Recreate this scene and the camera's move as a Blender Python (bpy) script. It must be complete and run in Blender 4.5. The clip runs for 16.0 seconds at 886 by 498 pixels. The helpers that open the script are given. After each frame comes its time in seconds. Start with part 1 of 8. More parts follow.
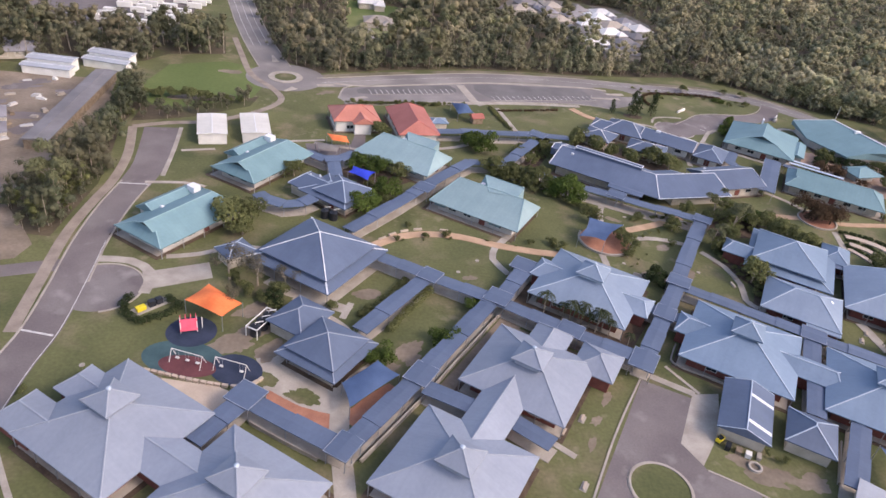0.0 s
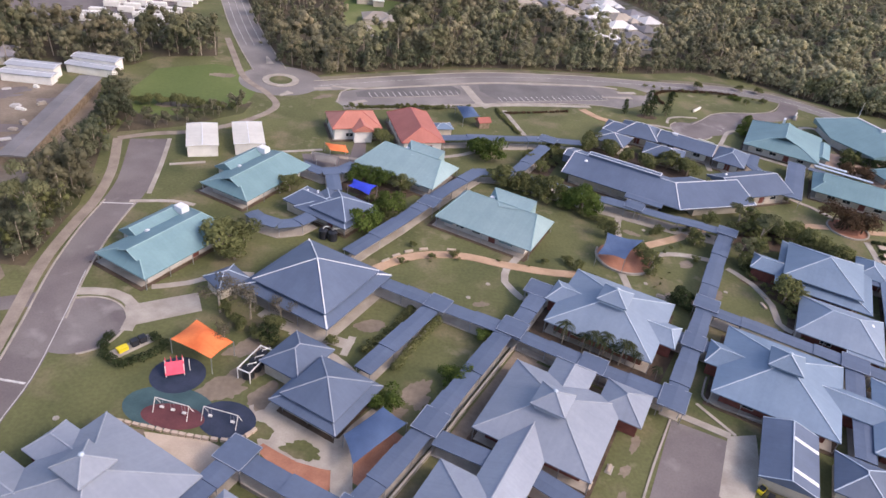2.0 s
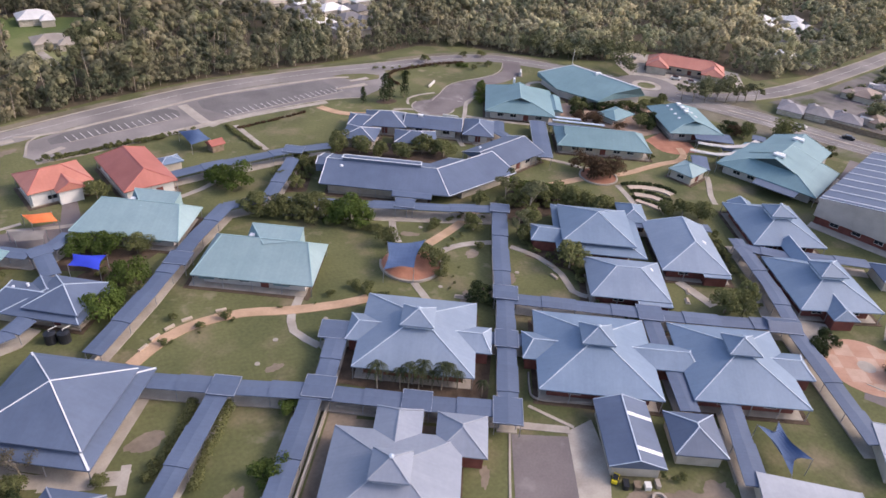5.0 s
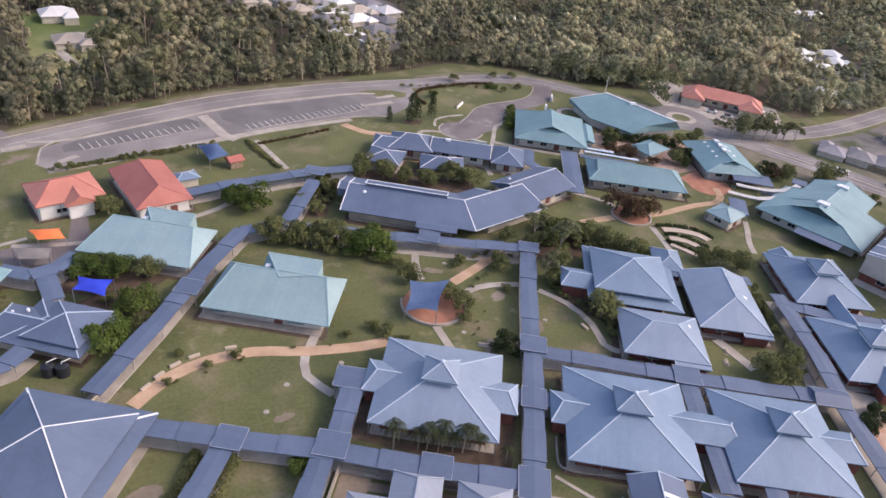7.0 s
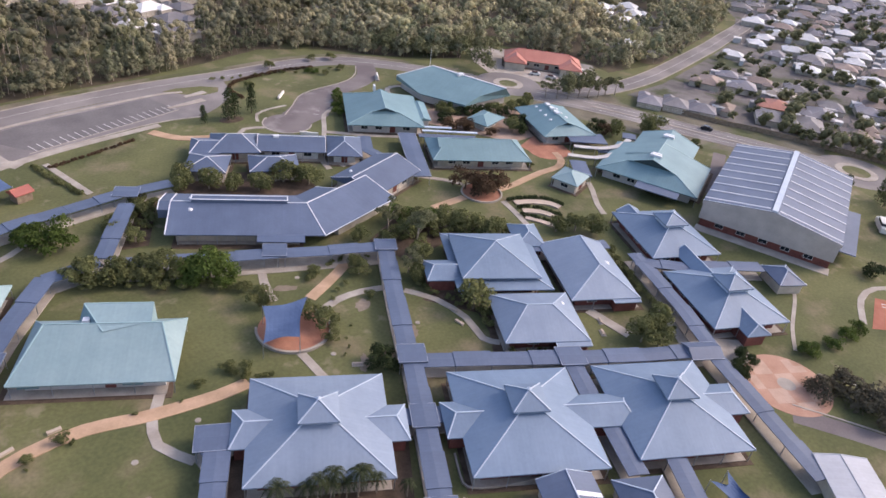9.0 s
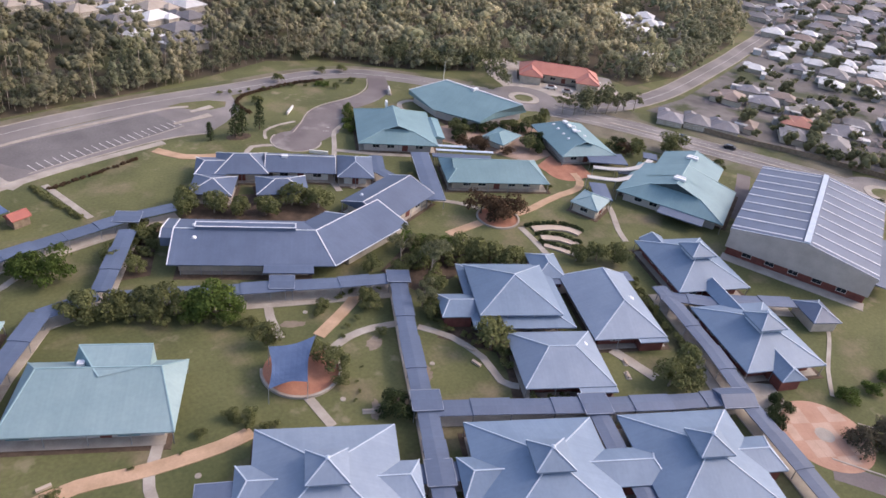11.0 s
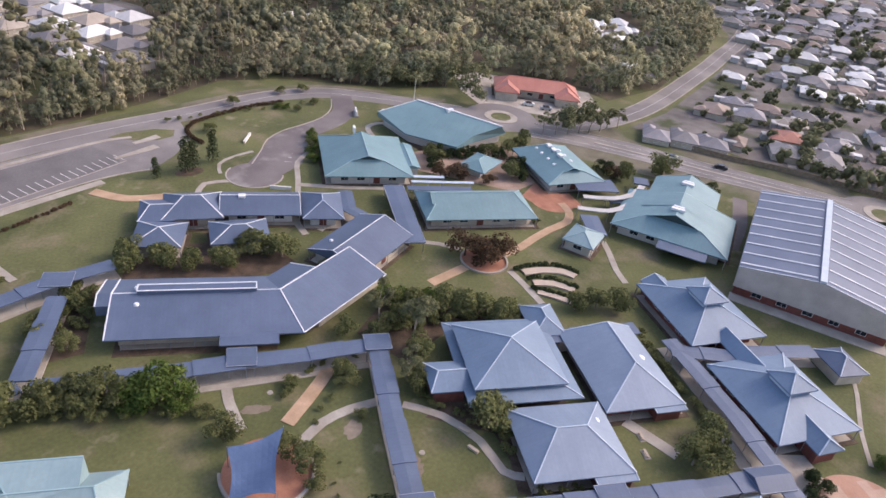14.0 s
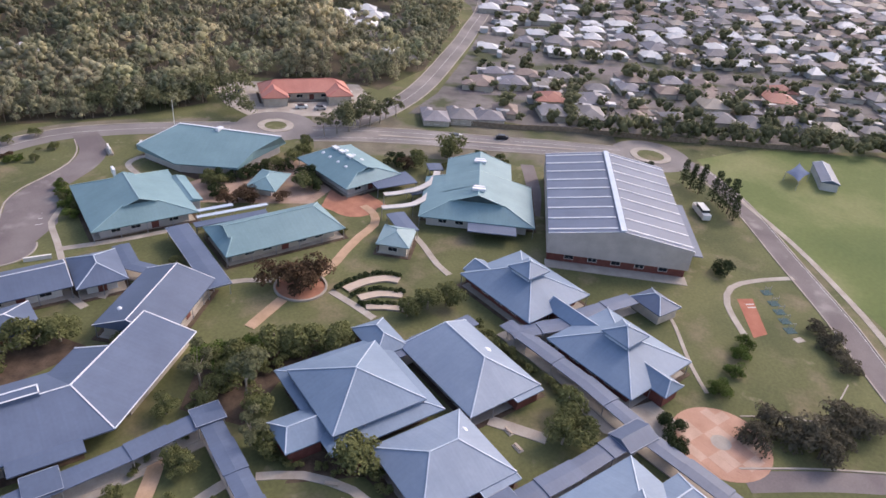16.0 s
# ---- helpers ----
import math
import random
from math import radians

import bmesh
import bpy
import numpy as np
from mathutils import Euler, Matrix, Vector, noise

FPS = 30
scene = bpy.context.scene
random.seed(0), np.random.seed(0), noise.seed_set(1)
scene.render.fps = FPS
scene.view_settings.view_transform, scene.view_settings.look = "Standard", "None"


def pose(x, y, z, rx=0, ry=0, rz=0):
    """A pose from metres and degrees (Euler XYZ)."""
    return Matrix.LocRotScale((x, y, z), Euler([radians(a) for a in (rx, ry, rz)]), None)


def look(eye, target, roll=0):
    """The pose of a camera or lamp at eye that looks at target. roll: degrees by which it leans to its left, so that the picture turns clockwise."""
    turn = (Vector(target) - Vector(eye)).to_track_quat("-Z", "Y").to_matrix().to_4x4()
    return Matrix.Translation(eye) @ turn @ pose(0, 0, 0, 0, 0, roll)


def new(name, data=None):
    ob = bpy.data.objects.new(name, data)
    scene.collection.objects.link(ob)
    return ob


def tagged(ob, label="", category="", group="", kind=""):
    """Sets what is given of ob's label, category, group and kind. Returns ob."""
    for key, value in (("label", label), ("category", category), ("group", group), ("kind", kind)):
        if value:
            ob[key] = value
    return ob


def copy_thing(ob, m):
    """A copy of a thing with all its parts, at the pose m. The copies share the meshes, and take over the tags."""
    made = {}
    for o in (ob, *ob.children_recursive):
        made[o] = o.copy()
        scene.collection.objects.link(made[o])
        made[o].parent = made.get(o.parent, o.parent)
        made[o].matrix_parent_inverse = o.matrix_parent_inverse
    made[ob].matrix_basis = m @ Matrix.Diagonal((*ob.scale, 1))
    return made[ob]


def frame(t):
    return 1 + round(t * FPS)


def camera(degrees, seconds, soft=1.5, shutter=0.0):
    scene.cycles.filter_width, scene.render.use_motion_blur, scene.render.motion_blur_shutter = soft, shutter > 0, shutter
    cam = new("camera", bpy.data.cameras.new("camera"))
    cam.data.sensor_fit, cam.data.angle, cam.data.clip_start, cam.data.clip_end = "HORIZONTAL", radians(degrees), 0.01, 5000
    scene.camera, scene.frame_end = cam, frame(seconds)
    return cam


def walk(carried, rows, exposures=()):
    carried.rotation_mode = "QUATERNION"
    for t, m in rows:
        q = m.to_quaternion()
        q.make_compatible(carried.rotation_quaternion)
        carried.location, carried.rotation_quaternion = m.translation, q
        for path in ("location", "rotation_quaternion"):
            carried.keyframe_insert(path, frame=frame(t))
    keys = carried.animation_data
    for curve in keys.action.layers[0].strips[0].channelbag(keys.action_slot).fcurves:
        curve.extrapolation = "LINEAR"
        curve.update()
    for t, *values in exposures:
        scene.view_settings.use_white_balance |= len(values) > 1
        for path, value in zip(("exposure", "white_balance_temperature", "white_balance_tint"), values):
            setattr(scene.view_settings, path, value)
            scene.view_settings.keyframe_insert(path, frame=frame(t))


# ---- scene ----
cam = camera(65.34, 16.0, soft=1.55)
# seconds, x, y, z, pitch, roll, yaw
ROWS = [
    (0.0, -0.00, -0.00, 95.00, -32.48, -7.08, -0.00),
    (0.5, -0.41, 3.81, 94.94, -32.69, -6.93, -0.06),
    (1.0, -0.81, 7.62, 94.83, -32.89, -6.77, -0.14),
    (1.5, -1.17, 11.44, 94.70, -33.11, -6.64, -0.21),
    (2.0, -1.44, 15.24, 94.60, -33.37, -6.46, -0.25),
    (2.5, -1.61, 19.03, 94.56, -33.43, -6.31, -0.27),
    (3.0, -1.61, 22.75, 94.55, -32.94, -6.04, -1.17),
    (3.5, -1.35, 26.44, 94.42, -33.03, -5.17, -7.74),
    (4.0, -1.05, 30.02, 94.09, -33.76, -3.78, -19.40),
    (4.5, -0.58, 33.64, 93.69, -32.92, -3.65, -24.54),
    (7.0, 1.08, 49.76, 95.11, -32.47, -6.84, -22.14),
    (7.5, 1.71, 53.61, 94.67, -32.19, -7.20, -22.50),
    (8.0, 2.66, 57.56, 94.02, -32.35, -7.20, -26.74),
    (8.5, 3.84, 61.31, 93.25, -33.51, -6.31, -34.39),
    (9.0, 5.08, 64.79, 92.60, -32.72, -6.57, -38.21),
    (11.5, 11.56, 77.60, 94.26, -32.76, -6.85, -37.03),
    (12.0, 13.50, 81.02, 94.37, -32.75, -6.65, -36.51),
    (12.5, 15.48, 84.56, 94.38, -32.75, -6.49, -36.00),
    (13.0, 17.40, 88.20, 94.16, -32.73, -6.30, -35.51),
    (13.5, 19.35, 91.93, 93.60, -32.48, -6.87, -36.46),
    (14.0, 21.28, 95.53, 92.77, -32.40, -7.12, -40.72),
    (14.5, 22.89, 98.60, 92.06, -32.87, -6.49, -48.55),
    (15.0, 24.27, 101.28, 91.68, -33.74, -4.90, -57.38),
    (15.5, 25.62, 103.97, 91.65, -32.91, -4.09, -62.11),
    (16.0, 27.08, 106.89, 91.72, -31.01, -4.98, -62.12),
]
walk(cam, [(t, pose(x, y, z, 90 + pitch, roll, yaw)) for t, x, y, z, pitch, roll, yaw in ROWS],
     exposures=[(0.0, 0.98, 6800, 20), (16.0, 0.98, 6800, 20)])

# ---- light ----
SUN_TO = Vector((0.92, -0.40, 0.80)).normalized()
world = bpy.data.worlds.new("sky")
world.use_nodes = True
scene.world = world
sky = world.node_tree.nodes.new("ShaderNodeTexSky")
sky.sky_type = "NISHITA"
sky.sun_disc = False
sky.sun_elevation = math.asin(SUN_TO.z)
sky.sun_rotation = math.atan2(SUN_TO.x, SUN_TO.y)
sky.air_density, sky.dust_density, sky.ozone_density = 1.0, 3.0, 1.0
back = world.node_tree.nodes["Background"]
back.inputs["Strength"].default_value = 0.15
world.node_tree.links.new(sky.outputs[0], back.inputs["Color"])
sun_data = bpy.data.lights.new("sun", "SUN")
sun_data.energy, sun_data.angle, sun_data.color = 0.72, radians(11.0), (1.0, 0.94, 0.86)
sun = new("sun", sun_data)
sun.matrix_world = look(SUN_TO * 300, (0, 0, 0))

# ---- materials ----
def surface(name, dark, light, scale=0.5, rough=0.8, metal=0.0, fine=8.0, fine_amount=0.25, bump=0.2,
            vary=0.0, coords="Object", detail=4.0, patch=None, patch_scale=0.05, patch_low=0.5, patch_high=0.6, island=0.0):
    """A two-scale procedural surface: broad stains between dark and light, fine grain, relief and an optional patch colour."""
    m = bpy.data.materials.new(name)
    m.use_nodes = True
    nt = m.node_tree
    n, ln = nt.nodes, nt.links
    bsdf = n["Principled BSDF"]
    bsdf.inputs["Roughness"].default_value = rough
    bsdf.inputs["Metallic"].default_value = metal
    bsdf.inputs["Specular IOR Level"].default_value = 0.35
    tc = n.new("ShaderNodeTexCoord")
    src = tc.outputs[coords]
    big = n.new("ShaderNodeTexNoise")
    big.inputs["Scale"].default_value, big.inputs["Detail"].default_value = scale, detail
    small = n.new("ShaderNodeTexNoise")
    small.inputs["Scale"].default_value, small.inputs["Detail"].default_value = fine, 3.0
    for t in (big, small):
        ln.new(src, t.inputs["Vector"])
    ramp = n.new("ShaderNodeValToRGB")
    ramp.color_ramp.elements[0].position, ramp.color_ramp.elements[1].position = 0.32, 0.68
    ramp.color_ramp.elements[0].color, ramp.color_ramp.elements[1].color = (*dark, 1), (*light, 1)
    ln.new(big.outputs["Fac"], ramp.inputs["Fac"])
    colour = ramp.outputs["Color"]
    if patch:
        spot = n.new("ShaderNodeTexNoise")
        spot.inputs["Scale"].default_value, spot.inputs["Detail"].default_value = patch_scale, 5.0
        ln.new(src, spot.inputs["Vector"])
        pr = n.new("ShaderNodeMapRange")
        pr.inputs["From Min"].default_value, pr.inputs["From Max"].default_value = patch_low, patch_high
        ln.new(spot.outputs["Fac"], pr.inputs["Value"])
        mx = n.new("ShaderNodeMix")
        mx.data_type = "RGBA"
        ln.new(pr.outputs[0], mx.inputs["Factor"])
        ln.new(colour, mx.inputs["A"])
        mx.inputs["B"].default_value = (*patch, 1)
        colour = mx.outputs["Result"]
    hsv = n.new("ShaderNodeHueSaturation")
    mr = n.new("ShaderNodeMapRange")
    mr.inputs["To Min"].default_value, mr.inputs["To Max"].default_value = 1 - fine_amount, 1 + fine_amount
    ln.new(small.outputs["Fac"], mr.inputs["Value"])
    value = mr.outputs[0]
    for amount, node, out in ((vary, "ShaderNodeObjectInfo", "Random"), (island, "ShaderNodeNewGeometry", "Random Per Island")):
        if amount:
            info = n.new(node)
            r = n.new("ShaderNodeMapRange")
            r.inputs["To Min"].default_value, r.inputs["To Max"].default_value = 1 - amount, 1 + amount
            ln.new(info.outputs[out], r.inputs["Value"])
            mul = n.new("ShaderNodeMath")
            mul.operation = "MULTIPLY"
            ln.new(value, mul.inputs[0])
            ln.new(r.outputs[0], mul.inputs[1])
            value = mul.outputs[0]
    ln.new(value, hsv.inputs["Value"])
    ln.new(colour, hsv.inputs["Color"])
    ln.new(hsv.outputs["Color"], bsdf.inputs["Base Color"])
    if bump:
        b = n.new("ShaderNodeBump")
        b.inputs["Strength"].default_value = bump
        b.inputs["Distance"].default_value = 0.05
        ln.new(small.outputs["Fac"], b.inputs["Height"])
        ln.new(b.outputs["Normal"], bsdf.inputs["Normal"])
    return m


def sheet_roof(name, dark, light, rough=0.55, vary=0.06):
    """Ribbed painted steel: ribs run up the slope by the UV map, stains broad and streaks along the ribs."""
    m = surface(name, dark, light, scale=0.12, rough=rough, fine=1.5, fine_amount=0.10, bump=0.0, vary=vary)
    nt = m.node_tree
    n, ln = nt.nodes, nt.links
    bsdf = n["Principled BSDF"]
    bsdf.inputs["Specular IOR Level"].default_value = 0.5
    uv = n.new("ShaderNodeUVMap")
    uv.uv_map = "slope"
    wave = n.new("ShaderNodeTexWave")
    wave.wave_type, wave.bands_direction, wave.wave_profile = "BANDS", "X", "SIN"
    wave.inputs["Scale"].default_value = 0.45
    wave.inputs["Distortion"].default_value = 0.0
    ln.new(uv.outputs[0], wave.inputs["Vector"])
    b = n.new("ShaderNodeBump")
    b.inputs["Strength"].default_value, b.inputs["Distance"].default_value = 0.12, 0.03
    ln.new(wave.outputs["Fac"], b.inputs["Height"])
    ln.new(b.outputs["Normal"], bsdf.inputs["Normal"])
    # streaks
    mp = n.new("ShaderNodeMapping")
    mp.inputs["Scale"].default_value = (1.2, 0.06, 1)
    ln.new(uv.outputs[0], mp.inputs["Vector"])
    st = n.new("ShaderNodeTexNoise")
    st.inputs["Scale"].default_value, st.inputs["Detail"].default_value = 1.0, 4.0
    ln.new(mp.outputs[0], st.inputs["Vector"])
    mr = n.new("ShaderNodeMapRange")
    mr.inputs["To Min"].default_value, mr.inputs["To Max"].default_value = 0.90, 1.09
    ln.new(st.outputs["Fac"], mr.inputs["Value"])
    mix = n.new("ShaderNodeVectorMath")
    mix.operation = "SCALE"
    old = bsdf.inputs["Base Color"].links[0].from_socket
    ln.new(old, mix.inputs[0])
    ln.new(mr.outputs[0], mix.inputs["Scale"])
    ln.new(mix.outputs["Vector"], bsdf.inputs["Base Color"])
    return m


SLATE = sheet_roof("slate_blue_steel", (0.074, 0.102, 0.164), (0.100, 0.132, 0.202))
PALE = sheet_roof("pale_blue_steel", (0.206, 0.234, 0.294), (0.244, 0.276, 0.340))
BLUE = sheet_roof("light_blue_steel", (0.128, 0.188, 0.272), (0.168, 0.236, 0.330))
MIDBLUE = sheet_roof("faded_blue_steel", (0.168, 0.220, 0.300), (0.212, 0.270, 0.354))
MINT = sheet_roof("mint_steel", (0.196, 0.290, 0.312), (0.236, 0.334, 0.356))
TEAL = sheet_roof("teal_steel", (0.130, 0.230, 0.258), (0.166, 0.280, 0.310))
RED = sheet_roof("red_steel", (0.33, 0.105, 0.08), (0.42, 0.145, 0.115))
ORANGE = sheet_roof("orange_steel", (0.40, 0.15, 0.11), (0.48, 0.20, 0.15))
GREY_SHED = sheet_roof("grey_white_steel", (0.315, 0.335, 0.375), (0.385, 0.405, 0.445))
CREAM = sheet_roof("cream_steel", (0.54, 0.52, 0.475), (0.63, 0.61, 0.56))
CAP_WHITE = surface("white_cap", (0.62, 0.64, 0.68), (0.74, 0.75, 0.78), rough=0.45, fine_amount=0.08, bump=0)
CAP_PALE = surface("pale_strip", (0.46, 0.49, 0.54), (0.58, 0.60, 0.65), rough=0.5, fine_amount=0.1, bump=0)
CAP_BLUE = surface("pale_cap", (0.40, 0.47, 0.56), (0.47, 0.54, 0.63), rough=0.45, fine_amount=0.08, bump=0)
CAP_SOFT = surface("soft_cap", (0.27, 0.30, 0.36), (0.33, 0.36, 0.42), rough=0.45, fine_amount=0.08, bump=0)
CAP_TEAL = surface("teal_cap", (0.24, 0.37, 0.40), (0.29, 0.42, 0.45), rough=0.45, fine_amount=0.08, bump=0)
CAP_RED = surface("red_cap", (0.42, 0.13, 0.11), (0.5, 0.17, 0.14), rough=0.45, fine_amount=0.08, bump=0)
GABLE_DARK = surface("dark_gable", (0.030, 0.055, 0.062), (0.050, 0.080, 0.088), rough=0.7, fine=3, fine_amount=0.2, bump=0)
BRICK_RED = surface("red_brick", (0.140, 0.048, 0.040), (0.210, 0.074, 0.058), scale=0.6, fine=6, fine_amount=0.3, rough=0.9)
WALL_CREAM = surface("cream_render", (0.40, 0.36, 0.30), (0.52, 0.47, 0.40), scale=0.4, fine=5, fine_amount=0.15, rough=0.9)
WALL_WHITE = surface("white_board", (0.62, 0.61, 0.58), (0.74, 0.73, 0.70), scale=0.4, fine=5, fine_amount=0.1, rough=0.7)
SHED_PALE = surface("pale_shed_sheet", (0.24, 0.23, 0.23), (0.64, 0.63, 0.62), scale=0.045, fine=3, fine_amount=0.15, rough=0.6, bump=0, detail=6)
WALL_FAWN = surface("fawn_cladding", (0.40, 0.355, 0.325), (0.49, 0.44, 0.405), scale=0.3, fine=3, fine_amount=0.1, rough=0.6)
WALL_GREY = surface("grey_cladding", (0.42, 0.40, 0.39), (0.52, 0.50, 0.48), scale=0.3, fine=3, fine_amount=0.1, rough=0.6)
STEEL = surface("galvanised_post", (0.30, 0.31, 0.33), (0.42, 0.43, 0.45), rough=0.4, metal=0.6, bump=0)
GLASS = surface("dark_window_glass", (0.015, 0.02, 0.025), (0.03, 0.035, 0.045), rough=0.08, fine_amount=0.1, bump=0)
DARK = surface("dark_recess", (0.02, 0.02, 0.025), (0.035, 0.035, 0.04), rough=0.8, bump=0)
GRASS = surface("mown_grass", (0.072, 0.083, 0.032), (0.136, 0.138, 0.058), scale=0.05, fine=1.4, fine_amount=0.34, rough=0.95, bump=0.6,
                patch=(0.19, 0.155, 0.095), patch_scale=0.09, patch_low=0.52, patch_high=0.72, detail=7)


def worn(m, colour, scale, low, high):
    """Small bare scuffs over a ground material."""
    n, ln = m.node_tree.nodes, m.node_tree.links
    bsdf = n["Principled BSDF"]
    tc = n.new("ShaderNodeTexCoord")
    spot, area = n.new("ShaderNodeTexNoise"), n.new("ShaderNodeTexNoise")
    spot.inputs["Scale"].default_value, spot.inputs["Detail"].default_value = scale, 6.0
    area.inputs["Scale"].default_value, area.inputs["Detail"].default_value = scale * 0.14, 2.0
    add = n.new("ShaderNodeMath")
    add.operation = "ADD"
    mr = n.new("ShaderNodeMapRange")
    mr.inputs["From Min"].default_value, mr.inputs["From Max"].default_value = low, high
    mr.inputs["To Max"].default_value = 0.8
    mix = n.new("ShaderNodeMix")
    mix.data_type = "RGBA"
    for t in (spot, area):
        ln.new(tc.outputs["Object"], t.inputs["Vector"])
    ln.new(spot.outputs["Fac"], add.inputs[0])
    ln.new(area.outputs["Fac"], add.inputs[1])
    ln.new(add.outputs[0], mr.inputs["Value"])
    ln.new(mr.outputs[0], mix.inputs["Factor"])
    ln.new(bsdf.inputs["Base Color"].links[0].from_socket, mix.inputs["A"])
    mix.inputs["B"].default_value = (*colour, 1)
    ln.new(mix.outputs["Result"], bsdf.inputs["Base Color"])


worn(GRASS, (0.25, 0.21, 0.14), 0.34, 1.19, 1.40)
OVAL = surface("oval_grass", (0.082, 0.118, 0.034), (0.140, 0.168, 0.054), scale=0.02, fine=0.8, fine_amount=0.2, rough=0.95, bump=0.5,
               patch=(0.22, 0.22, 0.10), patch_scale=0.02, patch_low=0.5, patch_high=0.7)
LITTER = surface("leaf_litter", (0.055, 0.045, 0.03), (0.11, 0.085, 0.055), scale=0.08, fine=0.9, fine_amount=0.4, rough=0.95,
                 patch=(0.07, 0.075, 0.03), patch_scale=0.05)
LOTS = surface("suburban_lots", (0.105, 0.095, 0.090), (0.185, 0.168, 0.158), scale=0.05, fine=0.25, fine_amount=0.35, rough=0.95,
               patch=(0.060, 0.070, 0.032), patch_scale=0.06, patch_low=0.52, patch_high=0.62)
DIRT = surface("bare_earth", (0.155, 0.122, 0.092), (0.26, 0.21, 0.162), scale=0.1, fine=1.2, fine_amount=0.3, rough=0.95)
MULCH = surface("garden_mulch", (0.060, 0.040, 0.028), (0.12, 0.085, 0.06), scale=0.4, fine=3, fine_amount=0.4, rough=0.95)
ASPHALT = surface("worn_asphalt", (0.135, 0.114, 0.116), (0.190, 0.165, 0.162), scale=0.08, fine=2.5, fine_amount=0.18, rough=0.9,
                  patch=(0.20, 0.18, 0.175), patch_scale=0.07, patch_low=0.52, patch_high=0.72)
worn(ASPHALT, (0.27, 0.25, 0.24), 0.2, 1.14, 1.32)
BLEACHED = surface("sun_bleached_asphalt", (0.162, 0.146, 0.143), (0.226, 0.208, 0.202), scale=0.06, fine=2.0, fine_amount=0.2, rough=0.9,
                   patch=(0.29, 0.265, 0.25), patch_scale=0.05, patch_low=0.5, patch_high=0.7)
VERGE = surface("dry_verge", (0.120, 0.106, 0.074), (0.215, 0.190, 0.142), scale=0.12, fine=1.4, fine_amount=0.3, rough=0.95,
                patch=(0.085, 0.095, 0.040), patch_scale=0.06, patch_low=0.5, patch_high=0.62)
CONCRETE = surface("concrete_path", (0.29, 0.255, 0.22), (0.41, 0.37, 0.325), scale=0.25, fine=3, fine_amount=0.15, rough=0.9)
GRAVEL = surface("compacted_gravel", (0.22, 0.18, 0.15), (0.31, 0.26, 0.215), scale=0.25, fine=3, fine_amount=0.2, rough=0.95)
SANDPATH = surface("ochre_path", (0.36, 0.24, 0.15), (0.50, 0.34, 0.23), scale=0.25, fine=3, fine_amount=0.18, rough=0.9)
REDPATH = surface("brick_red_paving", (0.30, 0.13, 0.085), (0.42, 0.20, 0.13), scale=0.3, fine=3, fine_amount=0.2, rough=0.9)
SAND = surface("play_sand", (0.42, 0.34, 0.27), (0.52, 0.43, 0.35), scale=0.2, fine=4, fine_amount=0.15, rough=0.95)
BAYS = surface("parking_bay_asphalt", (0.124, 0.116, 0.117), (0.172, 0.160, 0.160), scale=0.09, fine=1.6, fine_amount=0.25, rough=0.9)
LINE = surface("road_paint", (0.42, 0.41, 0.40), (0.60, 0.59, 0.57), scale=0.8, fine=5, fine_amount=0.2, rough=0.8, bump=0)
RUBBER_GREEN = surface("green_rubber", (0.035, 0.075, 0.085), (0.055, 0.105, 0.115), scale=0.3, fine=4, rough=0.9)
RUBBER_BLUE = surface("navy_rubber", (0.020, 0.030, 0.055), (0.035, 0.045, 0.08), scale=0.3, fine=4, rough=0.9)
RUBBER_RED = surface("maroon_rubber", (0.10, 0.035, 0.04), (0.15, 0.05, 0.055), scale=0.3, fine=4, rough=0.9)
TERRACOTTA = surface("terracotta_paving", (0.38, 0.215, 0.15), (0.46, 0.28, 0.205), scale=0.3, fine=4, fine_amount=0.15, rough=0.9)
COURT_PINK = surface("salmon_brown_paving", (0.27, 0.185, 0.14), (0.40, 0.29, 0.23), scale=0.25, fine=2.5, fine_amount=0.25, rough=0.9)
SALMON = surface("salmon_paving", (0.42, 0.285, 0.215), (0.50, 0.35, 0.27), scale=0.3, fine=4, fine_amount=0.15, rough=0.9)
TRACK = surface("orange_track", (0.31, 0.110, 0.070), (0.38, 0.150, 0.098), scale=0.4, fine=4, fine_amount=0.15, rough=0.9)
CLOTH_ORANGE = surface("orange_shade_cloth", (0.72, 0.16, 0.05), (0.85, 0.24, 0.08), scale=0.3, fine=3, fine_amount=0.08, rough=0.8, bump=0.1)
CLOTH_BLUE = surface("blue_shade_cloth", (0.048, 0.084, 0.172), (0.068, 0.112, 0.215), scale=0.3, fine=3, fine_amount=0.1, rough=0.8, bump=0.1)
CLOTH_GREY = surface("grey_shade_cloth", (0.16, 0.145, 0.135), (0.23, 0.21, 0.195), scale=0.3, fine=3, fine_amount=0.1, rough=0.85, bump=0.1)
CLOTH_VIVID = surface("vivid_blue_cloth", (0.02, 0.04, 0.42), (0.03, 0.06, 0.55), scale=0.3, fine=3, fine_amount=0.1, rough=0.8, bump=0.1)
PINK = surface("pink_panel", (0.62, 0.07, 0.12), (0.72, 0.11, 0.17), rough=0.5, bump=0)
YELLOW = surface("yellow_paint", (0.65, 0.52, 0.02), (0.75, 0.62, 0.05), rough=0.5, bump=0)
TANK = surface("black_poly_tank", (0.015, 0.017, 0.022), (0.03, 0.032, 0.04), rough=0.4, bump=0)
TIMBER = surface("weathered_timber", (0.16, 0.12, 0.085), (0.27, 0.21, 0.15), scale=1.0, fine=6, rough=0.85)
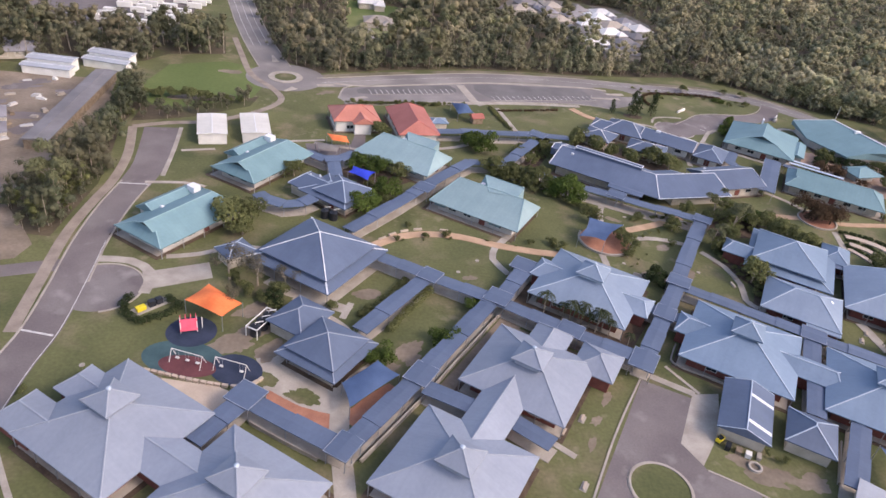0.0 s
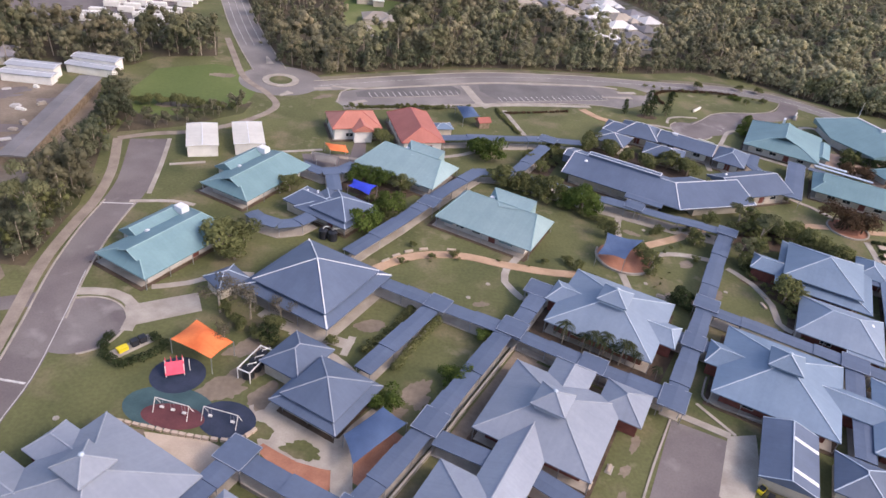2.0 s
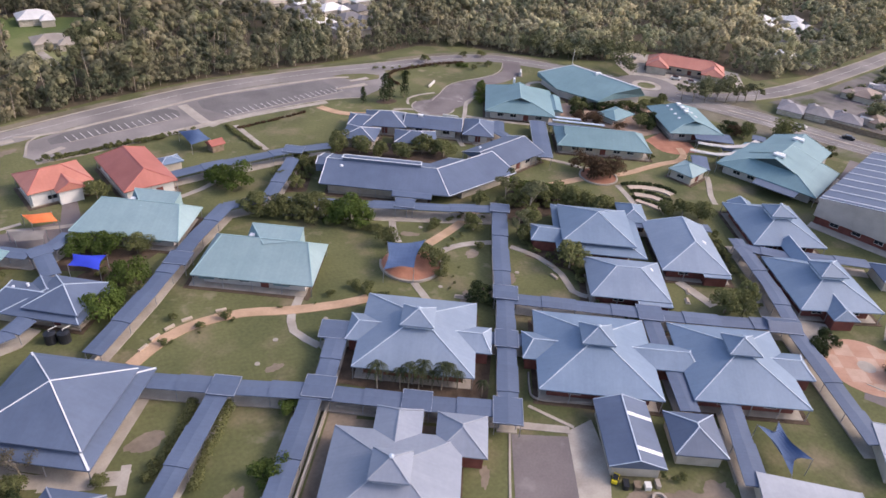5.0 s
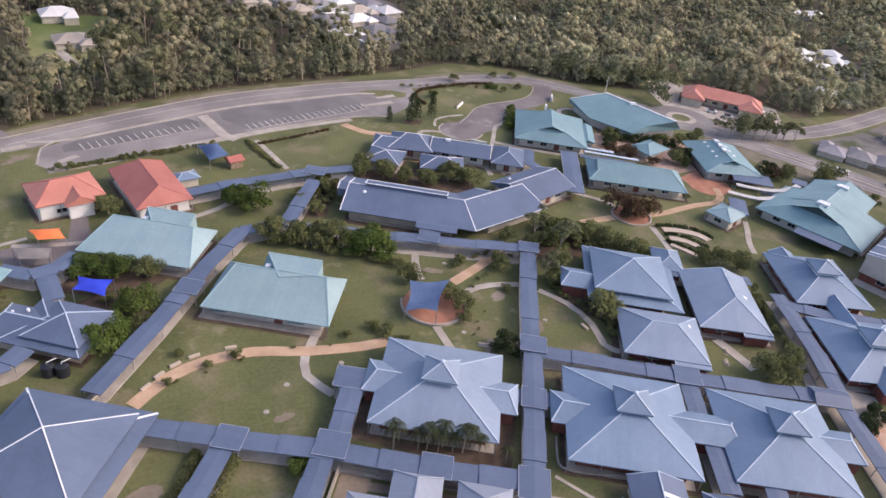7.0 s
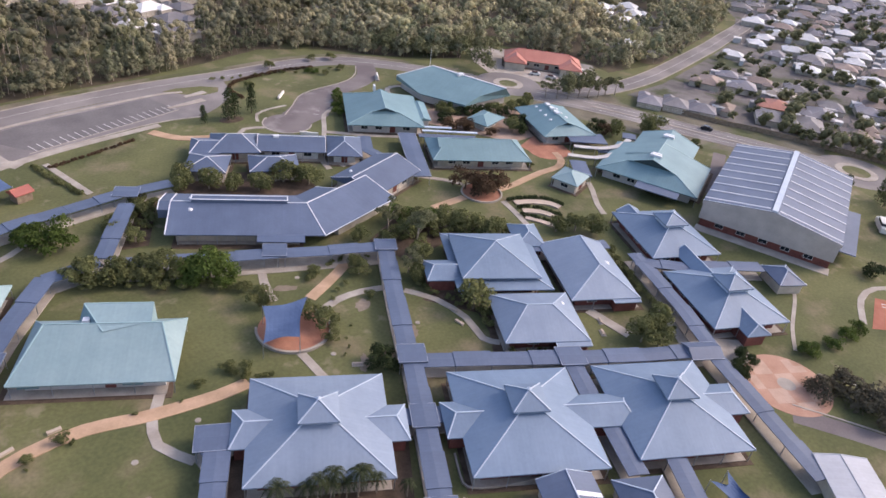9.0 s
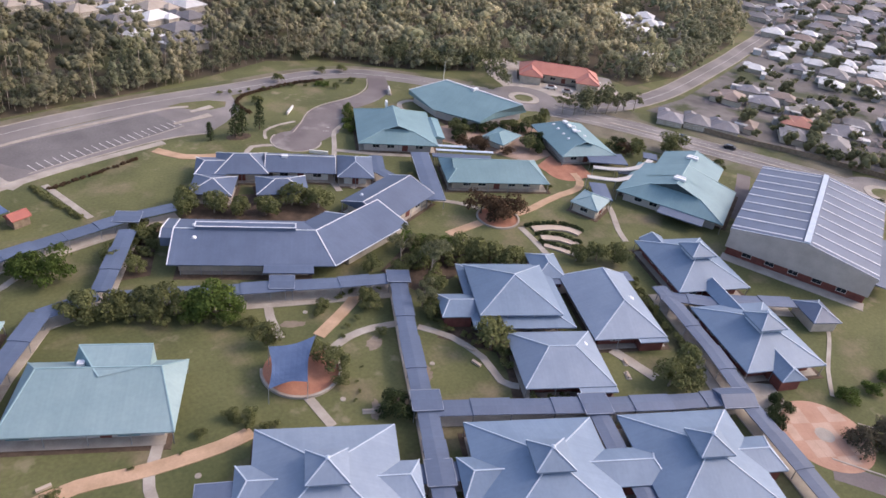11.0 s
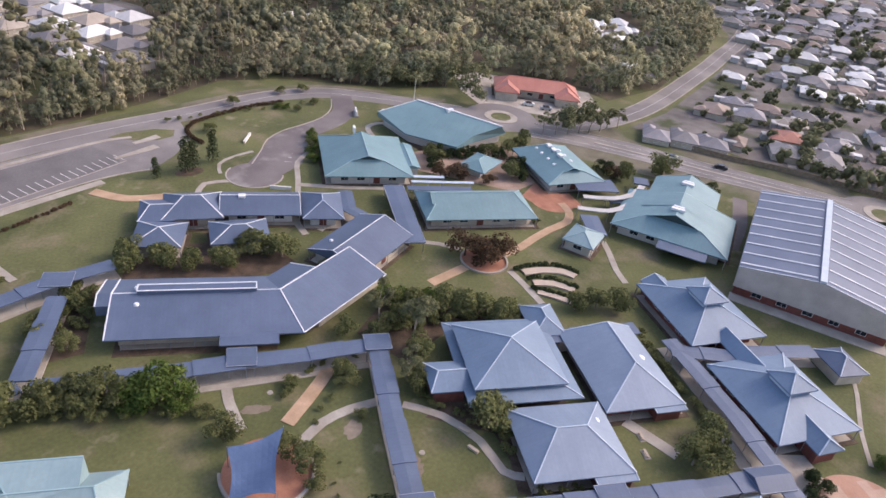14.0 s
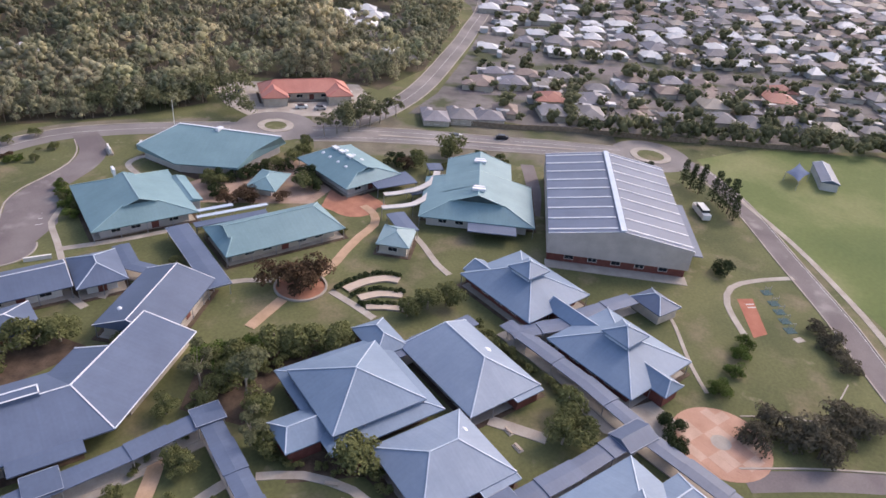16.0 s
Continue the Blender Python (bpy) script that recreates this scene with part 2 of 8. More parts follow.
BARK = surface("pale_bark", (0.22, 0.18, 0.14), (0.40, 0.35, 0.29), scale=0.8, fine=5, fine_amount=0.3, rough=0.9)
BARK_DARK = surface("dark_bark", (0.07, 0.055, 0.04), (0.13, 0.10, 0.075), scale=0.8, fine=5, fine_amount=0.3, rough=0.9)


def foliage(name, dark, light, island=0.22, by_tree=False):
    """Leaves: a matt surface that lets part of the light through."""
    m = surface(name, dark, light, scale=0.05, rough=0.8, fine=0.9, fine_amount=0.2, bump=0.0, vary=0.14, island=island, detail=3)
    n, ln = m.node_tree.nodes, m.node_tree.links
    bsdf = n["Principled BSDF"]
    bsdf.inputs["Specular IOR Level"].default_value = 0.1
    through_leaf = n.new("ShaderNodeBsdfTranslucent")
    ln.new(bsdf.inputs["Base Color"].links[0].from_socket, through_leaf.inputs["Color"])
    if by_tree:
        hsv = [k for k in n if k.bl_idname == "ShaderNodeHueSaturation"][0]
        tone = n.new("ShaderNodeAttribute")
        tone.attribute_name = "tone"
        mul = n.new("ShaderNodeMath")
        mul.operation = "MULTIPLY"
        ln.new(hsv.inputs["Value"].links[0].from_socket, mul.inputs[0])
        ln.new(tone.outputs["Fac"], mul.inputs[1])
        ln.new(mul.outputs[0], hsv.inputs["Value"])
    mix = n.new("ShaderNodeMixShader")
    mix.inputs["Fac"].default_value = 0.36
    ln.new(bsdf.outputs[0], mix.inputs[1])
    ln.new(through_leaf.outputs[0], mix.inputs[2])
    ln.new(mix.outputs[0], n["Material Output"].inputs["Surface"])
    return m


LEAF_GUM = foliage("gum_leaves", (0.112, 0.122, 0.066), (0.200, 0.200, 0.110))
LEAF_GREEN = foliage("fig_leaves", (0.064, 0.100, 0.024), (0.128, 0.166, 0.044))
LEAF_OLIVE = foliage("olive_leaves", (0.112, 0.124, 0.052), (0.200, 0.206, 0.088))
LEAF_DARK = foliage("dark_leaves", (0.030, 0.045, 0.020), (0.062, 0.080, 0.034))
LEAF_BROWN = foliage("bronze_leaves", (0.085, 0.055, 0.035), (0.13, 0.085, 0.05))
LEAF_PALM = foliage("palm_fronds", (0.040, 0.052, 0.026), (0.072, 0.084, 0.042))
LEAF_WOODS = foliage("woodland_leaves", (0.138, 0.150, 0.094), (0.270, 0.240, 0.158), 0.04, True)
LEAF_DUSKY = foliage("dusky_leaves", (0.098, 0.088, 0.062), (0.165, 0.146, 0.102))
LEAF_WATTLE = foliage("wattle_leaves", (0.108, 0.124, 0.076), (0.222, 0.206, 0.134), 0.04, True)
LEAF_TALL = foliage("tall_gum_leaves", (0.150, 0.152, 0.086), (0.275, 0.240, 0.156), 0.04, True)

# ---- building blocks ----
class Geo:
    """Vertices, faces and slope coordinates of one mesh."""

    def __init__(self):
        self.v, self.f, self.uv = [], [], []

    def face(self, pts, uvs=None):
        k = len(self.v)
        self.v += [tuple(p) for p in pts]
        self.f.append(tuple(range(k, k + len(pts))))
        self.uv += uvs if uvs else [(p[0], p[1]) for p in pts]

    def slope(self, pts, along):
        """A roof face; along is the horizontal direction of its eave."""
        a = Vector(along).normalized()
        o = Vector(pts[0])
        nrm = (Vector(pts[1]) - o).cross(Vector(pts[2]) - o).normalized()
        up = nrm.cross(a)
        self.face(pts, [((Vector(p) - o).dot(a), (Vector(p) - o).dot(up)) for p in pts])

    def box(self, x, y, z, sx, sy, sz, yaw=0.0):
        """A box centred on x, y with its foot at z."""
        c, s = math.cos(radians(yaw)), math.sin(radians(yaw))
        q = [(x + c * a - s * b, y + s * a + c * b) for a, b in ((-sx / 2, -sy / 2), (sx / 2, -sy / 2), (sx / 2, sy / 2), (-sx / 2, sy / 2))]
        self.prism(q, z, z + sz)

    def prism(self, q, z0, z1):
        n = len(q)
        self.face([(x, y, z1) for x, y in q])
        self.face([(x, y, z0) for x, y in reversed(q)])
        for i in range(n):
            (ax, ay), (bx, by) = q[i], q[(i + 1) % n]
            self.face([(ax, ay, z0), (bx, by, z0), (bx, by, z1), (ax, ay, z1)])

    def beam(self, p, q, w, h):
        """A bar of width w and height h from p to q, its foot on the line."""
        p, q = Vector(p), Vector(q)
        d = (q - p).normalized()
        s = d.cross(Vector((0, 0, 1)))
        s = s.normalized() if s.length > 1e-4 else Vector((1, 0, 0))
        u = s.cross(d).normalized()
        a = [p - s * w / 2, p + s * w / 2, p + s * w / 2 + u * h, p - s * w / 2 + u * h]
        b = [x + (q - p) for x in a]
        self.face(list(reversed(a)))
        self.face(b)
        for i in range(4):
            self.face([a[i], a[(i + 1) % 4], b[(i + 1) % 4], b[i]])

    def tube(self, pts, radii, n=6):
        """A round tapered limb through pts."""
        rings = []
        for i, p in enumerate(pts):
            p = Vector(p)
            d = (Vector(pts[min(i + 1, len(pts) - 1)]) - Vector(pts[max(i - 1, 0)])).normalized()
            a = d.orthogonal().normalized()
            b = d.cross(a)
            rings.append([p + (a * math.cos(t) + b * math.sin(t)) * radii[i] for t in (2 * math.pi * k / n for k in range(n))])
        for r, s in zip(rings, rings[1:]):
            for k in range(n):
                self.face([r[k], r[(k + 1) % n], s[(k + 1) % n], s[k]])
        self.face(rings[-1])
        self.face(list(reversed(rings[0])))

    def cylinder(self, x, y, z, r, h, n=14, r2=None):
        r2 = r if r2 is None else r2
        lo = [(x + r * math.cos(2 * math.pi * k / n), y + r * math.sin(2 * math.pi * k / n), z) for k in range(n)]
        hi = [(x + r2 * math.cos(2 * math.pi * k / n), y + r2 * math.sin(2 * math.pi * k / n), z + h) for k in range(n)]
        for k in range(n):
            self.face([lo[k], lo[(k + 1) % n], hi[(k + 1) % n], hi[k]])
        self.face(hi)
        self.face(list(reversed(lo)))

    def mesh(self, name, material):
        me = bpy.data.meshes.new(name)
        me.from_pydata(self.v, [], self.f)
        layer = me.uv_layers.new(name="slope")
        layer.data.foreach_set("uv", [c for uv in self.uv for c in uv])
        me.materials.append(material)
        me.update()
        return me


def part(name, geo, material, parent=None, label=""):
    """One mesh object, under a thing or a part where parent is given; geo may be a mesh that alike pieces share."""
    ob = new(name, geo.mesh(name, material) if isinstance(geo, Geo) else geo)
    ob.parent = parent
    return tagged(ob, label)


def thing(name, x, y, yaw, label, category, group="", z=0.0):
    ob = new(name)
    ob.empty_display_size = 0.5
    ob.matrix_basis = pose(x, y, z, 0, 0, yaw)
    return tagged(ob, label, category, group)


def place_copy(ob, m):
    """A copy of a thing at the pose m, free of the scale that its model stands at."""
    return copy_thing(ob, m @ Matrix.Diagonal((1 / ob.scale.x, 1 / ob.scale.y, 1 / ob.scale.z, 1)))


def smooth(pts, step=3.0):
    """A rounded line through the points."""
    p = [Vector((x, y)) for x, y in pts]
    if len(p) < 3:
        return p
    out = []
    for i in range(len(p) - 1):
        a, b, c, d = p[max(i - 1, 0)], p[i], p[i + 1], p[min(i + 2, len(p) - 1)]
        n = max(2, int((c - b).length / step))
        for k in range(n):
            t = k / n
            out.append(0.5 * (2 * b + (c - a) * t + (2 * a - 5 * b + 4 * c - d) * t * t + (3 * b - a - 3 * c + d) * t ** 3))
    return out + [p[-1]]


def sides(line):
    out = []
    for i, p in enumerate(line):
        d = line[min(i + 1, len(line) - 1)] - line[max(i - 1, 0)]
        out.append(Vector((d.y, -d.x)).normalized())
    return out


def ribbon(geo, pts, width, z, height=0.0, shift=0.0, straight=False):
    """A strip along the points, flat or as a raised kerb; shift moves it to the right of the line."""
    line = [Vector(q) for q in pts] if straight else smooth(pts)
    s = sides(line)
    widths = width if isinstance(width, (list, tuple)) else (width, width)
    m = len(line) - 1
    w = [widths[0] + (widths[1] - widths[0]) * i / m for i in range(m + 1)]
    r = [p + n * (shift + b / 2) for p, n, b in zip(line, s, w)]
    l = [p + n * (shift - b / 2) for p, n, b in zip(line, s, w)]
    t = z + height
    for i in range(m):
        geo.face([(*l[i], t), (*r[i], t), (*r[i + 1], t), (*l[i + 1], t)])
        if height:
            geo.face([(*r[i], z), (*r[i + 1], z), (*r[i + 1], t), (*r[i], t)])
            geo.face([(*l[i + 1], z), (*l[i], z), (*l[i], t), (*l[i + 1], t)])
    return geo


def disc(geo, x, y, r, z, n=36, squash=1.0, turn=0.0):
    c, s = math.cos(radians(turn)), math.sin(radians(turn))
    q = [(r * math.cos(2 * math.pi * k / n), squash * r * math.sin(2 * math.pi * k / n)) for k in range(n)]
    geo.face([(x + c * a - s * b, y + s * a + c * b, z) for a, b in q])


def ring(geo, x, y, r0, r1, z, h, n=40, start=0.0, end=360.0):
    """A raised ring or arc between two radii."""
    k = [radians(start + (end - start) * i / n) for i in range(n + 1)]
    for a, b in zip(k, k[1:]):
        p = [(x + r * math.cos(t), y + r * math.sin(t)) for r, t in ((r0, a), (r1, a), (r1, b), (r0, b))]
        geo.face([(*q, z + h) for q in p])
        geo.face([(*p[1], z), (*p[2], z), (*p[2], z + h), (*p[1], z + h)])
        geo.face([(*p[3], z), (*p[0], z), (*p[0], z + h), (*p[3], z + h)])


def poly(geo, pts, z):
    area = sum(a[0] * b[1] - b[0] * a[1] for a, b in zip(pts, pts[1:] + pts[:1]))
    geo.face([(x, y, z) for x, y in (pts if area > 0 else pts[::-1])])


def inside(x, y, pts):
    hit = False
    for (ax, ay), (bx, by) in zip(pts, pts[1:] + pts[:1]):
        if (ay > y) != (by > y) and x < (bx - ax) * (y - ay) / (by - ay) + ax:
            hit = not hit
    return hit


def structure(name, geo, material, label):
    return tagged(part(name, geo, material), label, "", "", "structure")


def hip(roof, caps, x, y, sx, sy, z, rise, ridge=None, thick=0.24, shift=0.0, cap=0.22):
    """A hipped roof over a rectangle centred on x, y, with its ridge along the longer side; ridge as long as that side makes
    gables. shift moves the ridge across. Adds ridge and hip cappings to caps."""
    wide = sx >= sy
    a, b = (sx / 2, sy / 2) if wide else (sy / 2, sx / 2)
    r = max(a - b, 0.0) if ridge is None else ridge / 2

    def at(u, v, h):
        return Vector((x + u, y + v, h)) if wide else Vector((x - v, y + u, h))

    e = [at(-a, -b, z), at(a, -b, z), at(a, b, z), at(-a, b, z)]
    lo = [p - Vector((0, 0, thick)) for p in e]
    p, q = at(-r, shift, z + rise), at(r, shift, z + rise)
    ax, ay = e[1] - e[0], e[2] - e[1]
    if r > 0.05:
        roof.slope([e[0], e[1], q, p], ax)
        roof.slope([e[2], e[3], p, q], -ax)
    else:
        roof.slope([e[0], e[1], p], ax)
        roof.slope([e[2], e[3], p], -ax)
    roof.slope([e[1], e[2], q], ay)
    roof.slope([e[3], e[0], p], -ay)
    for i in range(4):
        j = (i + 1) % 4
        roof.face([lo[i], lo[j], e[j], e[i]])
    roof.face(lo[::-1])
    up = Vector((0, 0, 0.01))
    if r > 0.05:
        caps.beam(p + up, q + up, cap, 0.10)
    if r < a - 0.3:
        for c, t in ((e[0], p), (e[3], p), (e[1], q), (e[2], q)):
            caps.beam(c + (t - c) * 0.01 + up, t + up, cap, 0.10)
    else:
        for c, t in ((e[0], p), (e[3], p), (e[1], q), (e[2], q)):
            caps.beam(c + up, t + up, cap * 0.7, 0.08)


def wing(roof, caps, main, blk, thick=0.24, cap=0.24):
    """A side roof whose ridge runs into the main slope; hipped at its outer end, or gabled where a ridge is given."""
    (mx, my, msx, msy, meave, mrise, mridge), (dx, dy, sx, sy, z, rise, ridge) = main, blk
    ox, oy = dx - mx, dy - my
    along_x = abs(ox) + sx / 2 - msx / 2 >= abs(oy) + sy / 2 - msy / 2
    o, size, w, half, other = (ox, sx, sy / 2, msx / 2, msy / 2) if along_x else (oy, sy, sx / 2, msy / 2, msx / 2)
    sgn = 1 if o > 0 else -1
    r = max(half - other, 0.0) if mridge is None else (mridge / 2 if half >= other else 0.0)
    up = max(z + rise - meave, 0.0)
    inner = half - up * (half - r) / mrise - 0.35
    outer = abs(o) + size / 2
    run = 0.0 if ridge is not None else 0.5 * w

    def at(u, v, h):
        return Vector((mx + sgn * u, dy + v, h)) if along_x else Vector((dx + v, my + sgn * u, h))

    top = z + rise
    e = [at(inner, -w, z), at(outer, -w, z), at(outer, w, z), at(inner, w, z)]
    p, q = at(inner, 0, top), at(outer - run, 0, top)
    roof.slope([e[0], e[1], q, p], e[1] - e[0])
    roof.slope([e[2], e[3], p, q], e[3] - e[2])
    roof.slope([e[1], e[2], q], e[2] - e[1])
    lo = [k - Vector((0, 0, thick)) for k in e]
    for i in range(3):
        roof.face([lo[i], lo[i + 1], e[i + 1], e[i]])
    roof.face(lo[::-1])
    lift = Vector((0, 0, 0.01))
    caps.beam(p + lift, q + lift, cap, 0.1)
    for c in (e[1], e[2]):
        caps.beam(c + (q - c) * 0.01 + lift, q + lift, cap, 0.1)


def dutch(roof, caps, gables, axis, z, rise, spec, thick=0.26, cap=0.26):
    """A hipped roof with small upright gables under its ridge ends. spec: u0, u1 along the ridge, v0, v1 across, the ridge's v,
    then for each end the ridge's u and the share of the gable (0: a plain hip)."""
    u0, u1, v0, v1, vr, ua, fa, ub, fb = spec
    top = z + rise

    def at(u, v, h):
        return Vector((u, v, h)) if axis == "x" else Vector((-v, u, h))

    ends = {}
    for k, (u, f) in enumerate(((ua, fa), (ub, fb))):
        zf = z + rise * (1 - f)
        ends[k] = (at(u, vr - (vr - v0) * f, zf), at(u, vr + (v1 - vr) * f, zf), at(u, vr, top))
    c = [at(u0, v0, z), at(u1, v0, z), at(u1, v1, z), at(u0, v1, z)]
    ax, ay = c[1] - c[0], c[2] - c[1]
    a, b = ends[0], ends[1]
    front, back = [c[0], c[1]], [c[2], c[3]]
    front += ([b[0]] if fb else []) + [b[2], a[2]] + ([a[0]] if fa else [])
    back += ([a[1]] if fa else []) + [a[2], b[2]] + ([b[1]] if fb else [])
    roof.slope(front, ax)
    roof.slope(back, -ax)
    roof.slope([c[1], c[2]] + ([b[1], b[0]] if fb else [b[2]]), ay)
    roof.slope([c[3], c[0]] + ([a[0], a[1]] if fa else [a[2]]), -ay)
    lift = Vector((0, 0, 0.012))
    caps.beam(a[2] + lift, b[2] + lift, cap, 0.1)
    for e, f, sgn, corner in ((a, fa, -1, (c[0], c[3])), (b, fb, 1, (c[1], c[2]))):
        if f:
            gables.face([e[0], e[1], e[2]])
            d = at(sgn * 0.8, 0, 0)
            for k in (0, 1):
                roof.slope([e[k] + lift, e[2] + lift, e[2] + lift + d, e[k] + lift + d], d)
                caps.beam(e[k] + d + lift, e[2] + d + lift, 0.14, 0.12)
            caps.beam(e[2] + lift, e[2] + lift + d, cap, 0.1)
        for k in (0, 1):
            t = e[k] if f else e[2]
            caps.beam(corner[k] + lift, t + lift, cap, 0.1)
    for i in range(4):
        j = (i + 1) % 4
        dn = Vector((0, 0, -thick))
        roof.face([c[i] + dn, c[j] + dn, c[j], c[i]])
    roof.face([k - Vector((0, 0, thick)) for k in c[::-1]])


def window_mesh(w, h, name="window"):
    g = Geo()
    for sx, sz, px, pz in ((w, 0.09, 0, 0), (w, 0.09, 0, h - 0.09), (0.09, h, -w / 2 + 0.045, 0), (0.09, h, w / 2 - 0.045, 0), (0.05, h, 0, 0)):
        g.box(px, 0, pz, sx, 0.12, sz)
    return g.mesh(name, WALL_WHITE)


def pane_mesh(w, h):
    g = Geo()
    g.box(0, 0, 0.03, w - 0.06, 0.05, h - 0.06)
    return g.mesh("pane", GLASS)


WINDOW_MESH, PANE_MESH = window_mesh(2.4, 1.3), pane_mesh(2.4, 1.3)
POST = Geo()
POST.box(0, 0, 0, 0.14, 0.14, 3.2)
POST_MESH = POST.mesh("post", STEEL)
POST_TALL = Geo()
POST_TALL.box(0, 0, 0, 0.2, 0.2, 4.4)
POST_TALL_MESH = POST_TALL.mesh("post", STEEL)
DOOR = Geo()
DOOR.box(0, 0, 0.05, 1.8, 0.1, 2.1)
DOOR.box(0, -0.06, 0.05, 0.05, 0.04, 2.1)
DOOR_MESH = DOOR.mesh("door", BRICK_RED)


def openings(parent, x, y, sx, sy, sill=1.0, gap=4.6, doors=True):
    """Windows and doors round a wall block."""
    for k, (along, out, yaw) in enumerate((((1, 0), (0, -1), 0), ((0, 1), (1, 0), 90), ((-1, 0), (0, 1), 180), ((0, -1), (-1, 0), 270))):
        length, depth = (sx, sy) if k % 2 == 0 else (sy, sx)
        n = int((length - 1.5) // gap)
        for i in range(n):
            u = (i - (n - 1) / 2) * gap
            px, py = x + along[0] * u + out[0] * (depth / 2 + 0.04), y + along[1] * u + out[1] * (depth / 2 + 0.04)
            if doors and k in (0, 1) and i == n // 2:
                d = part("door", DOOR_MESH, None, parent)
                d.matrix_basis = pose(px, py, 0, 0, 0, yaw)
                continue
            w = part("window", WINDOW_MESH, None, parent)
            w.matrix_basis = pose(px, py, sill, 0, 0, yaw)
            part("pane", PANE_MESH, None, w)


def posts(parent, pts, mesh=None, scale=1.0):
    for x, y in pts:
        o = part("post", mesh or POST_MESH, None, parent)
        o.matrix_basis = pose(x, y, 0) @ Matrix.Diagonal((1, 1, scale, 1))

# ---- ground, roads and paths ----
g = Geo()
g.face([(-3500, -3500, 0), (3500, -3500, 0), (3500, 3500, 0), (-3500, 3500, 0)])
structure("ground", g, GRASS, "mown school lawn with worn dry patches, reaching the horizon")

WOODS_NORTH = [(-58, 284), (-38, 272), (-8, 288), (29, 303), (72, 311), (100, 318), (128, 328), (150, 322), (170, 308), (188, 297),
               (207, 291), (217, 305), (236, 304), (250, 286), (262, 270), (262, 252), (300, 252), (330, 262), (380, 277), (440, 302), (560, 420), (560, 900), (-260, 900), (-120, 450), (-86, 366), (-70, 322)]
FIELD_HEDGE = [(-88, 207), (-72, 215), (-56, 230), (-55, 240), (-66, 231), (-78, 222), (-89, 221)]
WOODS_WEST = [(-81, 138), (-81, 165), (-84, 180), (-90, 204), (-89, 222), (-98, 238), (-97, 212),
              (-92, 176), (-98, 160), (-96, 148), (-88, 138)]
WOODS_NORTHWEST = [(-104, 262), (-98, 274), (-78, 282), (-84, 305), (-100, 300), (-132, 292), (-220, 300), (-240, 240), (-140, 246)]
WOODS_FARWEST = [(-96, 372), (-120, 450), (-260, 900), (-700, 900), (-420, 300), (-260, 290), (-150, 330), (-130, 380)]
for name, pts in (("woodland_floor", WOODS_NORTH), ("woodland_floor", WOODS_WEST), ("woodland_floor", FIELD_HEDGE), ("woodland_floor", WOODS_NORTHWEST), ("woodland_floor", WOODS_FARWEST)):
    g = Geo()
    poly(g, pts, 0.02)
    structure(name, g, LITTER, "dark leaf litter under the gum woods")

SUBURB = [(246, 229), (262, 203), (268, 176), (286, 140), (318, 84), (420, -40), (900, -300), (1100, 300), (700, 560), (440, 296), (380, 262), (328, 246), (276, 232)]
g = Geo()
poly(g, SUBURB, 0.02)
structure("suburb_ground", g, LOTS, "grey and green house lots of the suburb")
g = Geo()
poly(g, [(188, 62), (207, 76), (231, 91), (256, 112), (275, 126), (300, 110), (330, 60), (420, -60), (300, -120), (180, 20)], 0.02)
structure("oval", g, OVAL, "bright mown grass of the sports oval")
g = Geo()
poly(g, [(-96, 240), (-94, 262), (-76, 273), (-62, 270), (-56, 250), (-57, 238), (-66, 231), (-78, 222), (-89, 222)], 0.025)
structure("west_field", g, OVAL, "green field between the woods and the roundabout")


def blotch(geo, x, y, r, z, squash=1.0, turn=0.0, n=44):
    """A ragged patch of ground."""
    c, s = math.cos(radians(turn)), math.sin(radians(turn))
    pts = []
    for k in range(n):
        t = 2 * math.pi * k / n
        q = r * (1 + 0.5 * noise.noise((x + 1.1 * math.cos(t), y + 1.1 * math.sin(t), 0.3)) + 0.3 * noise.noise((x + 3 * math.cos(t), y + 3 * math.sin(t), 5)))
        a, b = q * math.cos(t), squash * q * math.sin(t)
        pts.append((x + c * a - s * b, y + s * a + c * b, z))
    geo.face(pts)


g = Geo()
blotch(g, -76, 233, 7, 0.035, squash=0.55, turn=20)
blotch(g, -71, 262, 4, 0.035, squash=0.5)
blotch(g, 5.2, 107.2, 2.6, 0.034, squash=0.6, turn=60)
blotch(g, -6, 127.4, 2.2, 0.034, squash=0.55, turn=50)
blotch(g, -18.2, 121, 2.0, 0.034, squash=0.5, turn=20)
blotch(g, 68, 87.6, 2.8, 0.03, squash=0.5, turn=-20)
blotch(g, 75.6, 84.6, 2.2, 0.03, squash=0.5, turn=-30)
blotch(g, -23.6, 105.4, 3.4, 0.03, squash=0.6, turn=60)
blotch(g, -29.5, 110.4, 2.8, 0.034, squash=0.5, turn=60)
blotch(g, -33, 251.5, 3.6, 0.03, squash=0.45, turn=50)
poly(g, [(10.4, 99), (25.4, 124.4), (29.6, 121.6), (14.8, 96.8)], 0.03)
poly(g, [(28.4, 120.8), (47.4, 110.8), (46.6, 109.2), (27.6, 119.2)], 0.034)
blotch(g, 45, 101, 2.2, 0.03, squash=0.4, turn=60)
blotch(g, 41.6, 94.4, 1.6, 0.03, squash=0.5, turn=40)
blotch(g, 39.6, 88.4, 1.8, 0.03, squash=0.4, turn=70)
blotch(g, 71, 84.8, 4.4, 0.028, squash=0.5, turn=-25)
blotch(g, 80, 83.4, 3.6, 0.028, squash=0.6, turn=10)
blotch(g, 64, 147, 2.6, 0.03, squash=0.4, turn=60)
